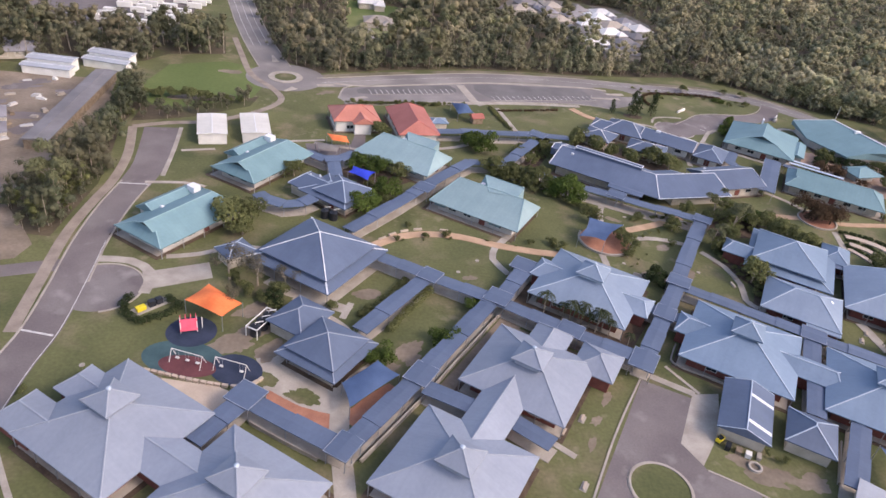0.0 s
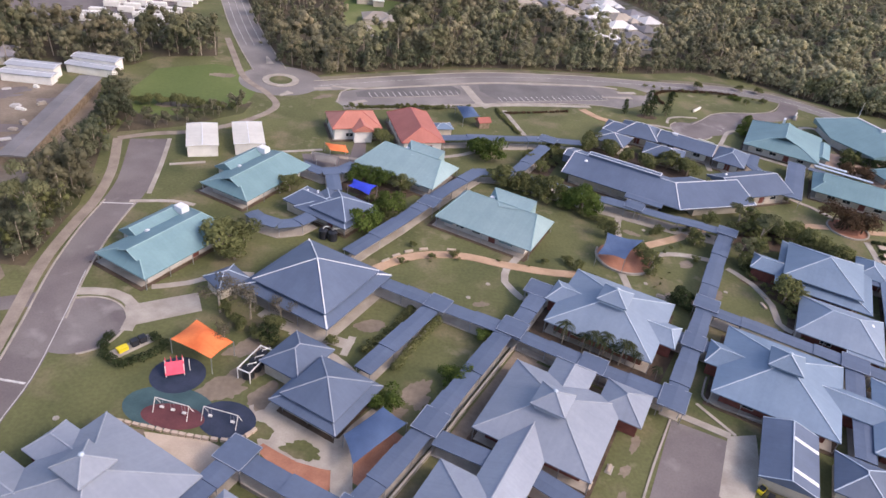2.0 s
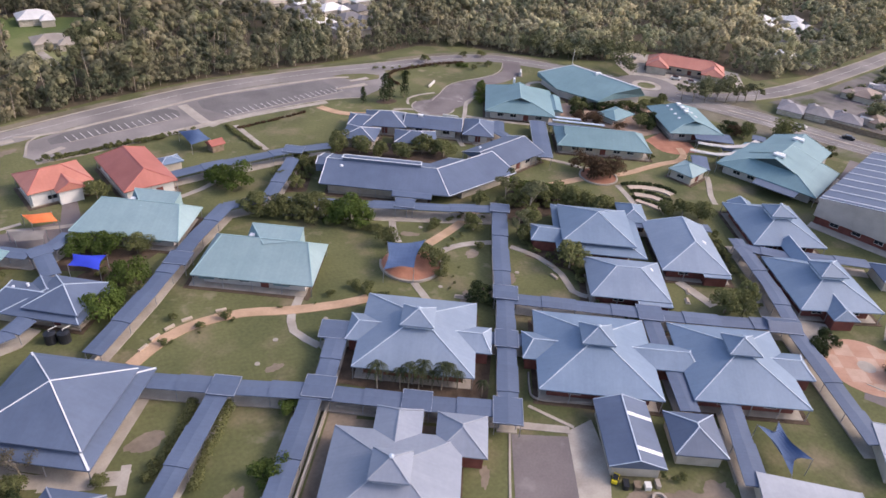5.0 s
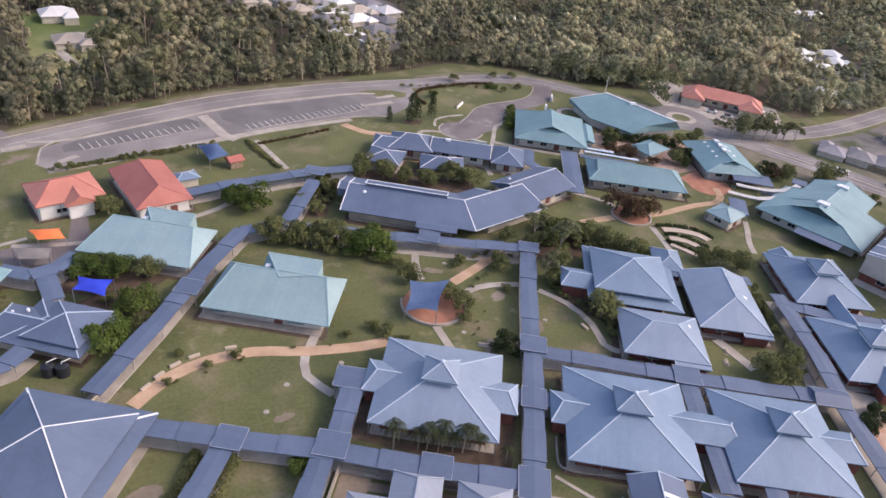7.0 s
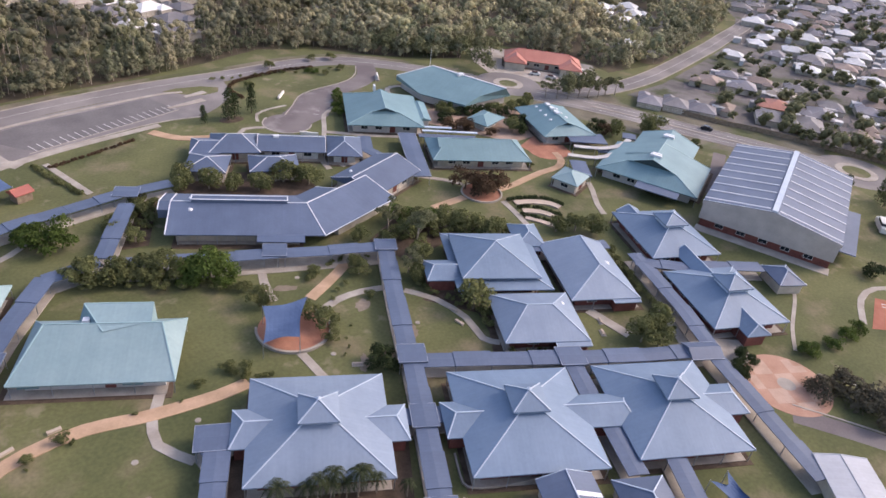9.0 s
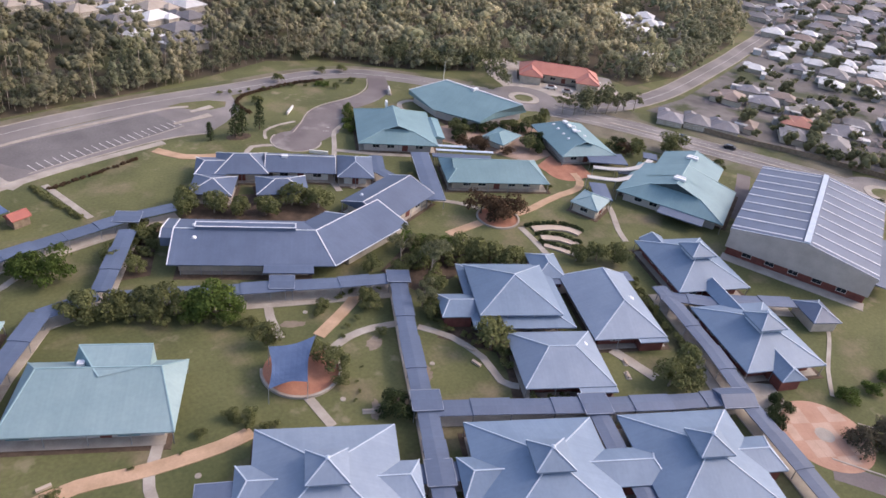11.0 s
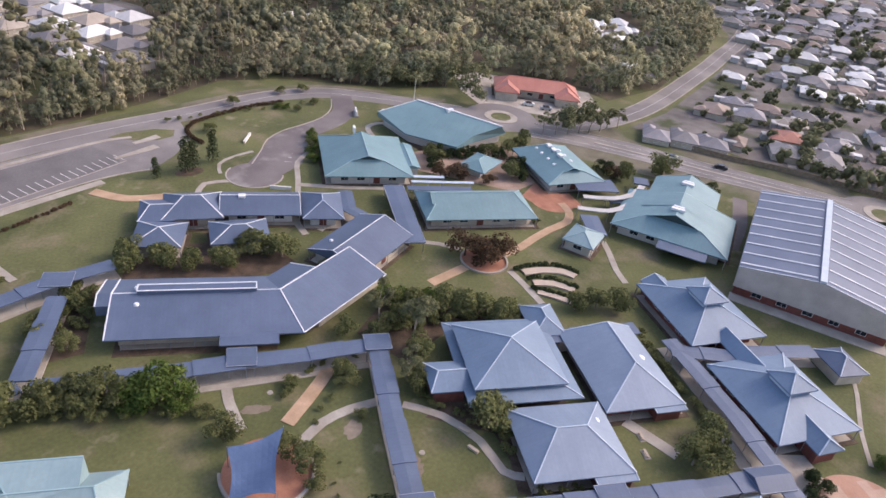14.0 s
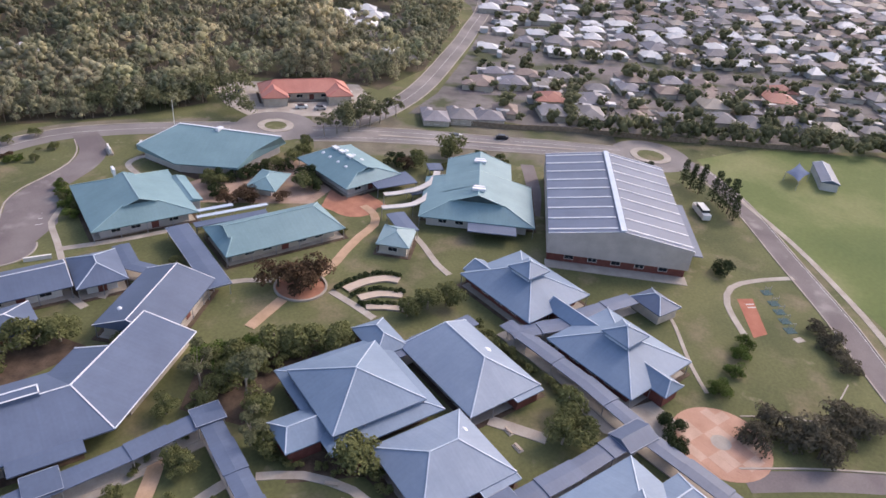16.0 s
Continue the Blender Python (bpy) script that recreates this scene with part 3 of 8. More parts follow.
blotch(g, 73.4, 163, 2.4, 0.03, squash=0.6, turn=30)
blotch(g, 18.4, 138.6, 2.0, 0.03, squash=0.6, turn=20)
blotch(g, -45.4, 94.6, 4.2, 0.028, squash=0.35, turn=10)
blotch(g, -30.4, 106.4, 4.6, 0.026, squash=0.7, turn=30)
blotch(g, -25.4, 112.6, 3.2, 0.029, squash=0.6, turn=60)
blotch(g, -28.4, 118.4, 4.4, 0.024, squash=0.6, turn=35)
blotch(g, -5.6, 127.8, 3.0, 0.031, squash=0.7, turn=20)
blotch(g, 4.6, 110.0, 4.0, 0.024, squash=0.5, turn=60)
blotch(g, 1.2, 103.4, 2.6, 0.024, squash=0.5, turn=60)
blotch(g, 62.4, 176.2, 2.4, 0.024, squash=0.5, turn=-20)
blotch(g, 77.4, 150.4, 2.6, 0.024, squash=0.6, turn=40)
blotch(g, 70.6, 146.2, 2.0, 0.024, squash=0.5, turn=10)
blotch(g, 34.6, 92.8, 2.6, 0.024, squash=0.4, turn=62)
tagged(new("bare_patch", g.mesh("bare_patch", DIRT)), "bare scuffed earth in the lawns", "bare earth", "", "stuff")
g = Geo()
poly(g, [(-25.5, 103.7), (-22.9, 105.9), (-8.5, 98.0), (-3.4, 104.6), (-1.6, 103.4), (-6.4, 94.6), (-7.3, 90.1), (-15.2, 90.9), (-21.5, 93.8)], 0.022)
poly(g, [(-29.4, 128.2), (-23.4, 124.2), (-9.6, 119.8), (-8.2, 122.4), (-22.2, 126.8), (-28, 130.6)], 0.022)
structure("yard_paving", g, CONCRETE, "pale paving round the play pavilion")
g = Geo()
blotch(g, -22.8, 97.6, 2.6, 0.027, squash=0.7, turn=-30)
blotch(g, -14.2, 94.2, 3.6, 0.027, squash=0.55, turn=-20)
structure("lawn_patch", g, GRASS, "small lawn patches left in the paving")
g = Geo()
poly(g, [(-100, 150), (-97, 176), (-100, 228), (-106, 240), (-150, 235), (-190, 200), (-160, 130), (-118, 140)], 0.03)
structure("building_site", g, DIRT, "sandy ground of the building site")

g = Geo()
poly(g, [(-97, 150), (-87, 139), (-83, 134), (-84, 128), (-120, 112), (-160, 128), (-118, 142)], 0.034)
structure("bare_ground", g, DIRT, "bare brown ground beside the drive")

roads, highway, kerbs, lines, medians = Geo(), Geo(), Geo(), Geo(), Geo()
Z = 0.05
DRIVE = [(-66, 60), (-67.6, 92), (-67.4, 105.5), (-69.2, 121.5), (-71.6, 138), (-72.6, 154), (-72.2, 168)]
ribbon(roads, DRIVE, 7.2, Z)
ribbon(roads, [(-72.2, 166), (-72.6, 180), (-77.5, 204.5)], (8.4, 10.5), Z + 0.004)
disc(roads, -62.4, 120.8, 8.6, Z + 0.008)
ribbon(roads, [(-112, 110), (-84, 123), (-72, 128)], 4.6, Z + 0.004)
MAIN = [(-50, 262), (-36, 261.5), (-6, 276.5), (31, 292), (71, 300.5), (107, 303.8), (136, 307.2), (155, 304), (167, 296), (179, 285), (194, 268.5), (205, 258)]
ribbon(highway, MAIN, 9.5, Z)
poly(highway, [(-27, 258.5), (-6, 272), (31, 287.5), (71, 296), (101, 299), (99, 286), (90, 277), (82, 271.5), (68, 272.2), (43, 266.6), (24, 260.6), (-8, 249.8), (-24.6, 244.6), (-28, 248)], Z - 0.006)
NORTH = [(-50, 263), (-56, 273), (-67.5, 299), (-80, 331), (-93.5, 369), (-120, 440), (-150, 520)]
ribbon(highway, NORTH, 12, Z + 0.004)
EAST = [(205, 258), (207.5, 244), (218, 230.5), (229, 213), (240, 191.5), (250, 174), (262, 150), (268, 141)]
ribbon(highway, EAST, 13, Z + 0.008)
NORTHEAST = [(206, 250), (221, 241), (241, 237), (275, 240), (327, 253), (379, 268), (470, 300), (620, 380)]
ribbon(highway, NORTHEAST, 9, Z + 0.004)
SOUTHEAST = [(268, 141), (268, 126), (247.5, 108.5), (216.8, 91), (193.4, 77.8), (172, 67.5), (120, 40)]
ribbon(roads, SOUTHEAST, 6.6, Z)
for x, y, r in ((-50, 263, 15), (205, 258, 13.5), (267.5, 141, 14)):
    disc(highway, x, y, r, Z + 0.012)
LOOP = [(104, 256), (112, 262.6), (120, 269.4), (127.4, 274.8), (137, 277.2), (147, 280.6), (155, 287), (161, 298.6)]
ribbon(roads, LOOP, (9.5, 7.5), Z + 0.02)
disc(roads, 104.2, 256.2, 7.6, Z + 0.008)
poly(roads, [(104, 262), (110, 266), (114.6, 270.6), (120, 276.6), (127, 279.2), (133, 279), (131.6, 273.4), (128.4, 267.6), (119.6, 256.4), (110, 252.4)], Z + 0.012)
ribbon(roads, [(128, 91.5), (136, 79), (143.5, 65)], 4.6, Z)
COURT = [(53.7, 107.4), (63.6, 103.0), (57.4, 91), (60.5, 84.5), (69, 80), (60, 64), (32, 64)]
poly(roads, COURT, Z)
poly(roads, [(-32.6, 204.7), (-18.4, 207.4), (-18, 217), (-14.4, 217.4), (-13.4, 200), (-19, 197.6), (-30.2, 196.2)], Z - 0.01)
ribbon(roads, [(231, 174), (222, 169), (212, 164), (198, 159)], 4.4, Z - 0.004)
structure("road", roads, ASPHALT, "worn grey asphalt of the drive, loop and court")
structure("road", highway, BLEACHED, "sun-bleached grey asphalt of the main roads and car park")
verge = Geo()
for sh in (-12.4, 12.0):
    ribbon(verge, EAST[1:-1], 11.5, 0.028, 0, sh)
ribbon(verge, MAIN[1:-1], 4.0, 0.026, 0, -6.8)
structure("verge", verge, VERGE, "dry gravelly grass verges beside the main roads")

for pts, w, sides_ in ((DRIVE[:4], 7.2, (-1,)), (DRIVE[3:], 7.2, (-1, 1)), (MAIN[1:-1], 9.5, (-1,)), (NORTH[1:], 12, (-1, 1)), (EAST[1:-1], 13, (-1, 1)),
                       (NORTHEAST[1:], 9, (-1, 1)), (SOUTHEAST[1:], 6.6, (-1, 1))):
    for sd in sides_:
        ribbon(kerbs, pts, 0.4, 0, 0.17, sd * (w / 2 + 0.2))
ribbon(kerbs, [(144.8, 94.6), (149, 88), (153.4, 79.8), (168, 75.5)], 0.3, 0, 0.15)
ribbon(kerbs, [(130.6, 93), (138.4, 80.4), (146, 66)], 0.4, 0, 0.15)
ribbon(kerbs, [(53.5, 107.6), (44, 90), (33, 66)], 0.4, 0, 0.14)
ribbon(kerbs, [(60.5, 84.5), (69, 80), (80, 72)], 0.4, 0, 0.14)
ring(kerbs, 50.3, 79.6, 5.3, 5.9, 0, 0.16)
ribbon(kerbs, [(-24.6, 244.7), (-8, 249.4), (24, 260.2), (43, 266.2), (68, 271.8), (82, 271.2)], 0.5, 0, 0.17)
ring(kerbs, -62.4, 120.8, 8.6, 9.0, 0, 0.17, start=-70, end=120)
ring(kerbs, 104.2, 256.2, 7.6, 8.0, 0, 0.17, start=120, end=330)
ribbon(kerbs, [(106.5, 262.4), (113.4, 269.6), (118.6, 275.6), (126.2, 279.6), (135.4, 281.4), (144, 284), (151, 289.4), (156, 297)], 0.35, 0, 0.17)
structure("kerb", kerbs, CONCRETE, "pale concrete kerbs along the roads")

# car park: pale medians, stall lines, islands
ribbon(medians, [(-31, 262.6), (-19, 263.6), (8, 275.2), (32, 285.2), (72, 293.6), (84, 293.4)], 1.3, Z, 0.12)
ribbon(medians, [(27.3, 257.6), (24, 261.5), (21.5, 269.5), (19, 278)], 3.4, Z, 0.03, straight=True)
ribbon(medians, [(75, 281.6), (88, 284.6)], (1.2, 2.8), Z, 0.14)
ribbon(medians, [(83, 289), (91, 291)], (1.4, 2.6), Z, 0.14)
ribbon(medians, [(-27.4, 248), (-27, 258), (-24, 262)], 0.6, Z, 0.14)
ribbon(medians, [(-22, 248.4), (-17.5, 252)], 2.0, Z, 0.1)
for cx, cy, r in ((-50, 263, 6.6), (205, 258, 6.2), (267.5, 141, 7.2)):
    ring(medians, cx, cy, r - 2.4, r, Z, 0.18)
ribbon(medians, [(-47.5, 248), (-44.5, 252.5)], (1.0, 3.0), Z, 0.15)
ribbon(medians, [(-57, 279), (-60, 287)], (3.0, 0.8), Z, 0.15)
ribbon(medians, [(-37, 258), (-31, 260.5)], 2.0, Z, 0.15)
ribbon(medians, [(221, 226), (232, 207), (244, 185), (255, 165)], 1.1, Z, 0.14, 0.5)
ribbon(medians, [(31, 264.2), (46, 269.3), (62, 274.3), (77.4, 279.2)], 0.3, Z, 0.06)
ribbon(medians, [(-15.8, 255.4), (16.5, 266.9)], 0.3, Z, 0.06)
bays = Geo()
poly(bays, [(29.4, 268.4), (33, 265.2), (46, 269.6), (62, 274.6), (76, 279.4), (75, 285), (72.5, 292.3), (60, 289.6), (46, 286.8), (32.4, 284), (24.4, 280.6), (25, 274)], Z + 0.004)
poly(bays, [(-21, 254.8), (-15, 256), (3, 262), (14, 266.2), (17.4, 269), (17, 273.4), (14, 276.4), (8, 274.2), (-4, 269.2), (-18, 262.6), (-22, 259)], Z + 0.004)
structure("parking_bays", bays, BAYS, "darker patched asphalt of the parking bays")
structure("traffic_island", medians, CONCRETE, "pale concrete islands, medians and roundabout rings")
g = Geo()
for cx, cy, r in ((-50, 263, 4.2), (205, 258, 3.8), (267.5, 141, 4.8)):
    disc(g, cx, cy, r, Z + 0.14)
disc(g, 50.3, 79.6, 5.3, Z + 0.05)
poly(g, [(78, 296), (83, 297.5), (92, 296.5), (97, 293.5), (95, 289.5), (90, 288.5), (84, 291)], Z + 0.03)
structure("island_planting", g, GRASS, "grass inside the roundabouts")


def stalls(a, b, n, length, side=1):
    a, b = Vector(a), Vector(b)
    d = (b - a).normalized()
    s = Vector((-d.y, d.x)) * side
    for i in range(n + 1):
        p = a + (b - a) * i / n
        ribbon(lines, [tuple(p), tuple(p + s * length)], 0.24, Z + 0.015, straight=True)


stalls((33.1, 265.3), (77, 280), 20, 4.4)
stalls((-15.8, 256), (16.5, 267.6), 15, 4.4)
stalls((117.4, 258.8), (127.4, 273.6), 6, 4.2, 1)
for pts, sh in ((DRIVE[:5], 3.3), (NORTH[2:], 0.0), (NORTH[2:], 3.2), (NORTH[2:], -3.2), (MAIN[1:-1], 0.0), (EAST[1:-1], 3.3), (EAST[1:-1], -3.3), (SOUTHEAST[1:], -2.9), (NORTHEAST[1:], 0.0)):
    ribbon(lines, pts, 0.16, Z + 0.02, 0, sh)
ribbon(lines, [(-71, 105), (-64.5, 104.2)], 0.5, Z + 0.02, straight=True)
ribbon(lines, [(-76.5, 166.5), (-68.2, 167.5)], 0.5, Z + 0.02, straight=True)
structure("road_marking", lines, LINE, "white painted stall lines and lane lines")

paths = Geo()
PATHS = [
    ([(-72.6, 104), (-75.2, 121), (-78, 140), (-78.4, 156), (-78.2, 168), (-80.4, 184), (-86, 203)], 2.6),
    ([(-86, 203), (-77, 208.5), (-66, 213), (-54, 224), (-47, 238), (-52, 249), (-63, 262), (-72, 284), (-80, 305)], 2.4),
    ([(-66.8, 173), (-69, 189), (-72, 206)], 1.2), ([(-70, 168.5), (-60, 170.5), (-54, 169.5)], 1.3), ([(-67, 190), (-58, 193.5)], 1.2),
    ([(96.3, 261), (98.6, 266.6), (104.5, 269.4), (111, 270)], 1.0), ([(-67, 131), (-60, 131.5), (-54, 127.5), (-53, 120)], 2.4),
]
PATHS += [
    ([(-53, 134.5), (-46, 137), (-39, 141.5), (-33, 142)], 1.6), ([(33.0, 256.4), (38.6, 235.4)], 1.7),
    ([(-24.6, 243), (-8, 247.8), (24, 258.8), (43, 264.6), (68, 270)], 2.4), ([(25.6, 153.6), (24.6, 148), (28.3, 141.7)], 1.8),
    ([(30, 161), (26.5, 155)], 1.9), ([(54.9, 156.5), (55.3, 147.8)], 1.8), ([(57.9, 173.3), (59.1, 180.5), (62.1, 188.6)], 1.9),
    ([(65, 165.5), (70, 167.2), (76, 167.2), (82.2, 165.6)], 1.9), ([(84.6, 162.8), (88.9, 156.5), (90.6, 148), (89.3, 141), (91.5, 138)], 1.7),
    ([(33.7, 200.8), (49.8, 194), (63, 187.4), (85, 178.4)], 3.0), ([(33.4, 196.0), (48.0, 189.6), (64.0, 183.2), (86, 174.9)], 2.0),
]
PATHS += [
    ([(112.1, 245.7), (123, 238), (134.5, 231.5)], 1.9),
    ([(134.4, 273.2), (130.2, 268.2), (125.2, 262.4), (119, 258), (113.6, 248.6), (109.1, 241.1)], 1.5), ([(109, 241), (102, 231), (100, 222)], 1.8),
    ([(96.5, 256), (90, 257.5), (86, 253)], 1.6), ([(134.2, 183.7), (132.9, 177.1), (131.1, 170)], 1.8),
    ([(130.2, 197), (126.7, 202), (121, 207)], 1.7), ([(167.4, 180.4), (164.2, 175.9), (158.9, 169.4), (156.2, 164.4)], 1.7), ([(117, 135.8), (118.4, 124.9)], 2.6),
    ([(54.8, 109.4), (64.3, 104.4)], 1.7), ([(173.8, 97.4), (184.2, 102.6), (193, 102.8), (200, 98), (208, 89)], 1.6),
]
PATHS += [
    ([(254, 111.5), (229, 91), (205.5, 76), (189, 67.2), (150, 48)], 1.9), ([(171.4, 114.2), (166.9, 111.5), (155.3, 106.0), (148, 101.4)], 0.9),
    ([(60.2, 112.4), (65.4, 104.7)], 0.7), ([(36, 85), (28, 91)], 1.3),
    ([(-7.5, 97), (-6.9, 86.8), (-4.3, 73.7), (-2, 60)], 3.6), ([(-20.5, 121), (-12, 117), (-8, 113)], 2.2), ([(-62, 78), (-56, 70), (-48, 60)], 1.0),
    ([(20, 221), (31, 223), (47, 226)], 1.2), ([(-30, 206), (-12, 205), (12, 213), (21, 219)], 1.6),
]
PATHS += [
    ([(-8.9, 123.8), (-10.2, 118)], 1.5), ([(-46, 201.2), (-41.4, 203.7), (-27, 208.8)], 1.2),
    ([(150.6, 263), (151.6, 266.8), (153.8, 271), (158.7, 272.1), (162.6, 269.5)], 1.8), ([(262, 203), (255, 199)], 2.0), ([(116, 227), (104, 222)], 1.6),
]
gravel = Geo()
for k, (pts, w) in enumerate(PATHS):
    ribbon(gravel if k < 2 else paths, pts, w, 0.0, 0.088 + 0.004 * (k % 9))
poly(paths, [(-56, 127.5), (-43, 133.9), (-40.5, 128), (-52.6, 121.6)], 0.08)
poly(paths, [(125.6, 116.4), (130.6, 125), (134.6, 123.2), (131.6, 116.4), (139.4, 110.6), (136.6, 105.4), (128.4, 104.6)], 0.082)
poly(paths, [(63.7, 104.3), (69.6, 105.2), (66.5, 95), (60, 85.5), (57.2, 90.6)], 0.085)
poly(paths, [(-22, 123), (-14, 120.5), (-4, 138), (-2, 143), (-8, 148)], 0.06)
poly(paths, [(-35.4, 134.6), (-15.4, 123.2), (-3.6, 143.0), (-22, 154.4)], 0.07)
structure("gravel_path", gravel, GRAVEL, "brown compacted gravel path beside the drive")
structure("path", paths, CONCRETE, "pale concrete footpaths across the grounds")
ochre = Geo()
for pts, w in (([(-6.5, 148), (0.2, 154), (7.5, 156.8), (16, 157.2), (25.8, 154.9), (37.2, 153.5), (43, 153.8)], 2.8),
               ([(64.9, 170.4), (74.9, 175.8), (84.3, 181.9)], 2.6), ([(138, 189.6), (144.7, 190), (151, 191.2), (158.9, 192.2), (166.4, 192.6), (171.4, 196), (173.6, 201)], 2.4),
               ([(113.8, 189.8), (125.6, 190.6)], 2.6), ([(80, 255), (70, 258.5), (64, 266)], 3.2)):
    ribbon(ochre, pts, w, 0.0, 0.13)
structure("ochre_path", ochre, SANDPATH, "ochre coloured curving footpaths")
red = Geo()
ribbon(red, [(-21.5, 94.2), (-15.5, 90), (-8.5, 87.6)], (1.6, 5.0), 0.0, 0.065)
ribbon(red, [(-5, 88), (-1.2, 94.2), (2.2, 98.8)], (5.5, 2.6), 0.0, 0.065)
disc(red, 57.2, 163.2, 7.2, 0.07)
disc(red, 131.8, 190.4, 5.6, 0.07)
disc(red, 172, 203, 6.5, 0.07)
poly(red, [(166, 200), (178, 196), (182, 207), (176, 214), (166, 210)], 0.06)
court = Geo()
poly(court, [(148, 238), (158, 224), (166, 213), (178, 214), (186, 224), (187, 234), (178, 246), (164, 247), (152, 249)], 0.055)
structure("courtyard_paving", court, COURT_PINK, "pale salmon-brown paving of the upper courtyard")
structure("red_paving", red, REDPATH, "brick-red paving round the courtyards")
low = Geo()
ring(low, 57.2, 163.2, 7.2, 7.7, 0.0, 0.55, start=150, end=395)
ribbon(low, [(64.8, 120.2), (62.6, 116), (62.3, 113.6), (66, 111.2), (70.4, 109.6), (74.4, 108)], 0.35, 0, 0.4)
ribbon(low, [(84.8, 83.6), (90.6, 94.2)], 0.3, 0, 0.9)
ring(low, 70, 86.1, 0.9, 1.3, 0.0, 0.45, n=20)
ring(low, 131.8, 190.4, 5.6, 6.1, 0.0, 0.4)
ring(low, 50.3, 79.6, 5.3, 5.7, 0.0, 0.25)
ribbon(low, [(-2.4, 79.6), (9.2, 98), (14.4, 107), (25.2, 125.2)], 0.4, 0, 0.95, straight=True)
ribbon(low, [(26.4, 124.2), (38, 117.2), (51.6, 110.4)], 0.4, 0, 0.9, straight=True)
ribbon(low, [(-22.6, 86.2), (-15.6, 82.4), (-9.6, 79.4)], 0.4, 0, 0.9, straight=True)
ribbon(low, [(-14.4, 148.6), (-3.6, 164.6), (9, 184.6)], 0.35, 0, 0.8, straight=True)
structure("garden_edge", low, CONCRETE, "low curved concrete garden walls")
beds = Geo()
poly(beds, [(27.6, 131), (52.6, 114.8), (62.4, 131), (57, 138), (38, 147)], 0.044)
poly(beds, [(-37, 192), (-5, 180), (2, 186), (0, 193), (-16, 200)], 0.03)
poly(beds, [(-20, 178), (-14, 164), (-3, 182), (-8, 187)], 0.04)
poly(beds, [(89, 184), (92, 172), (104, 174), (122, 172), (118, 182), (100, 190)], 0.05)
poly(beds, [(56, 224), (78, 213), (92, 210), (90, 226), (62, 236)], 0.04)
poly(beds, [(36, 207), (43, 206), (52, 226), (46, 230)], 0.05)
poly(beds, [(86, 158), (94, 148), (92, 142), (88, 136), (99, 131), (104, 138), (98, 160)], 0.04)
disc(beds, 89.4, 265.6, 4.0, 0.06, squash=0.6)
structure("garden_bed", beds, MULCH, "dark mulched garden beds")
play = Geo()
disc(play, -39.6, 109.2, 5.0, 0.07, squash=0.95)
structure("play_surface", play, RUBBER_BLUE, "dark blue rubber under the climbing frame")
play = Geo()
disc(play, -38.8, 101.2, 8.0, 0.065, squash=0.62, turn=-8)
structure("play_surface", play, RUBBER_GREEN, "dark green rubber under the swings")
play = Geo()
disc(play, -28.2, 99.4, 5.2, 0.075, squash=0.8, turn=-20)
structure("play_surface", play, RUBBER_BLUE, "dark blue rubber beside the swings")
play = Geo()
disc(play, -37.4, 99.2, 5.6, 0.085, squash=0.5, turn=-8)
structure("play_surface", play, RUBBER_RED, "maroon rubber strip under the swings")
g = Geo()
poly(g, [(-41, 95.5), (-30, 94.5), (-24.5, 92), (-27, 88.5), (-32, 85), (-37, 89)], 0.06)
structure("sand_pit", g, SAND, "pale sand play area below the stone wall")
g = Geo()
poly(g, [(188.3, 100.8), (190.8, 97.4), (177, 92.6), (173.6, 95.2)], 0.06)
structure("running_strip", g, TRACK, "orange rubber running strip")
g = Geo()
ribbon(g, [(187, 98.6), (188.4, 96.9)], 0.4, 0.07, straight=True)
ribbon(g, [(185.8, 98.0), (187.2, 96.3)], 0.4, 0.07, straight=True)
structure("strip_marking", g, LINE, "white marks on the running strip")

# checkered round plaza
plaza = Geo()
ring(plaza, 135.4, 96.8, 0.0, 9.2, 0.0, 0.062, 40)
other = Geo()
for i in range(-5, 6):
    for j in range(-5, 6):
        x, y = i * 2.1, j * 2.1
        if x * x + y * y > 60:
            continue
        c, s = math.cos(radians(-28)), math.sin(radians(-28))
        (plaza if (i // 2 + j // 2) % 2 else other).box(135.4 + c * x - s * y, 96.8 + s * x + c * y, 0.0, 2.08, 2.08, 0.075, -28)
structure("plaza", plaza, TERRACOTTA, "terracotta checks of the round plaza")
structure("plaza", other, SALMON, "salmon checks of the round plaza")
g = Geo()
disc(g, 135.4, 96.8, 1.9, 0.088)
structure("plaza", g, CONCRETE, "pale grey disc in the middle of the plaza")

# ---- school buildings ----
APRONS, SLABS = Geo(), Geo()
FOOTPRINTS = []


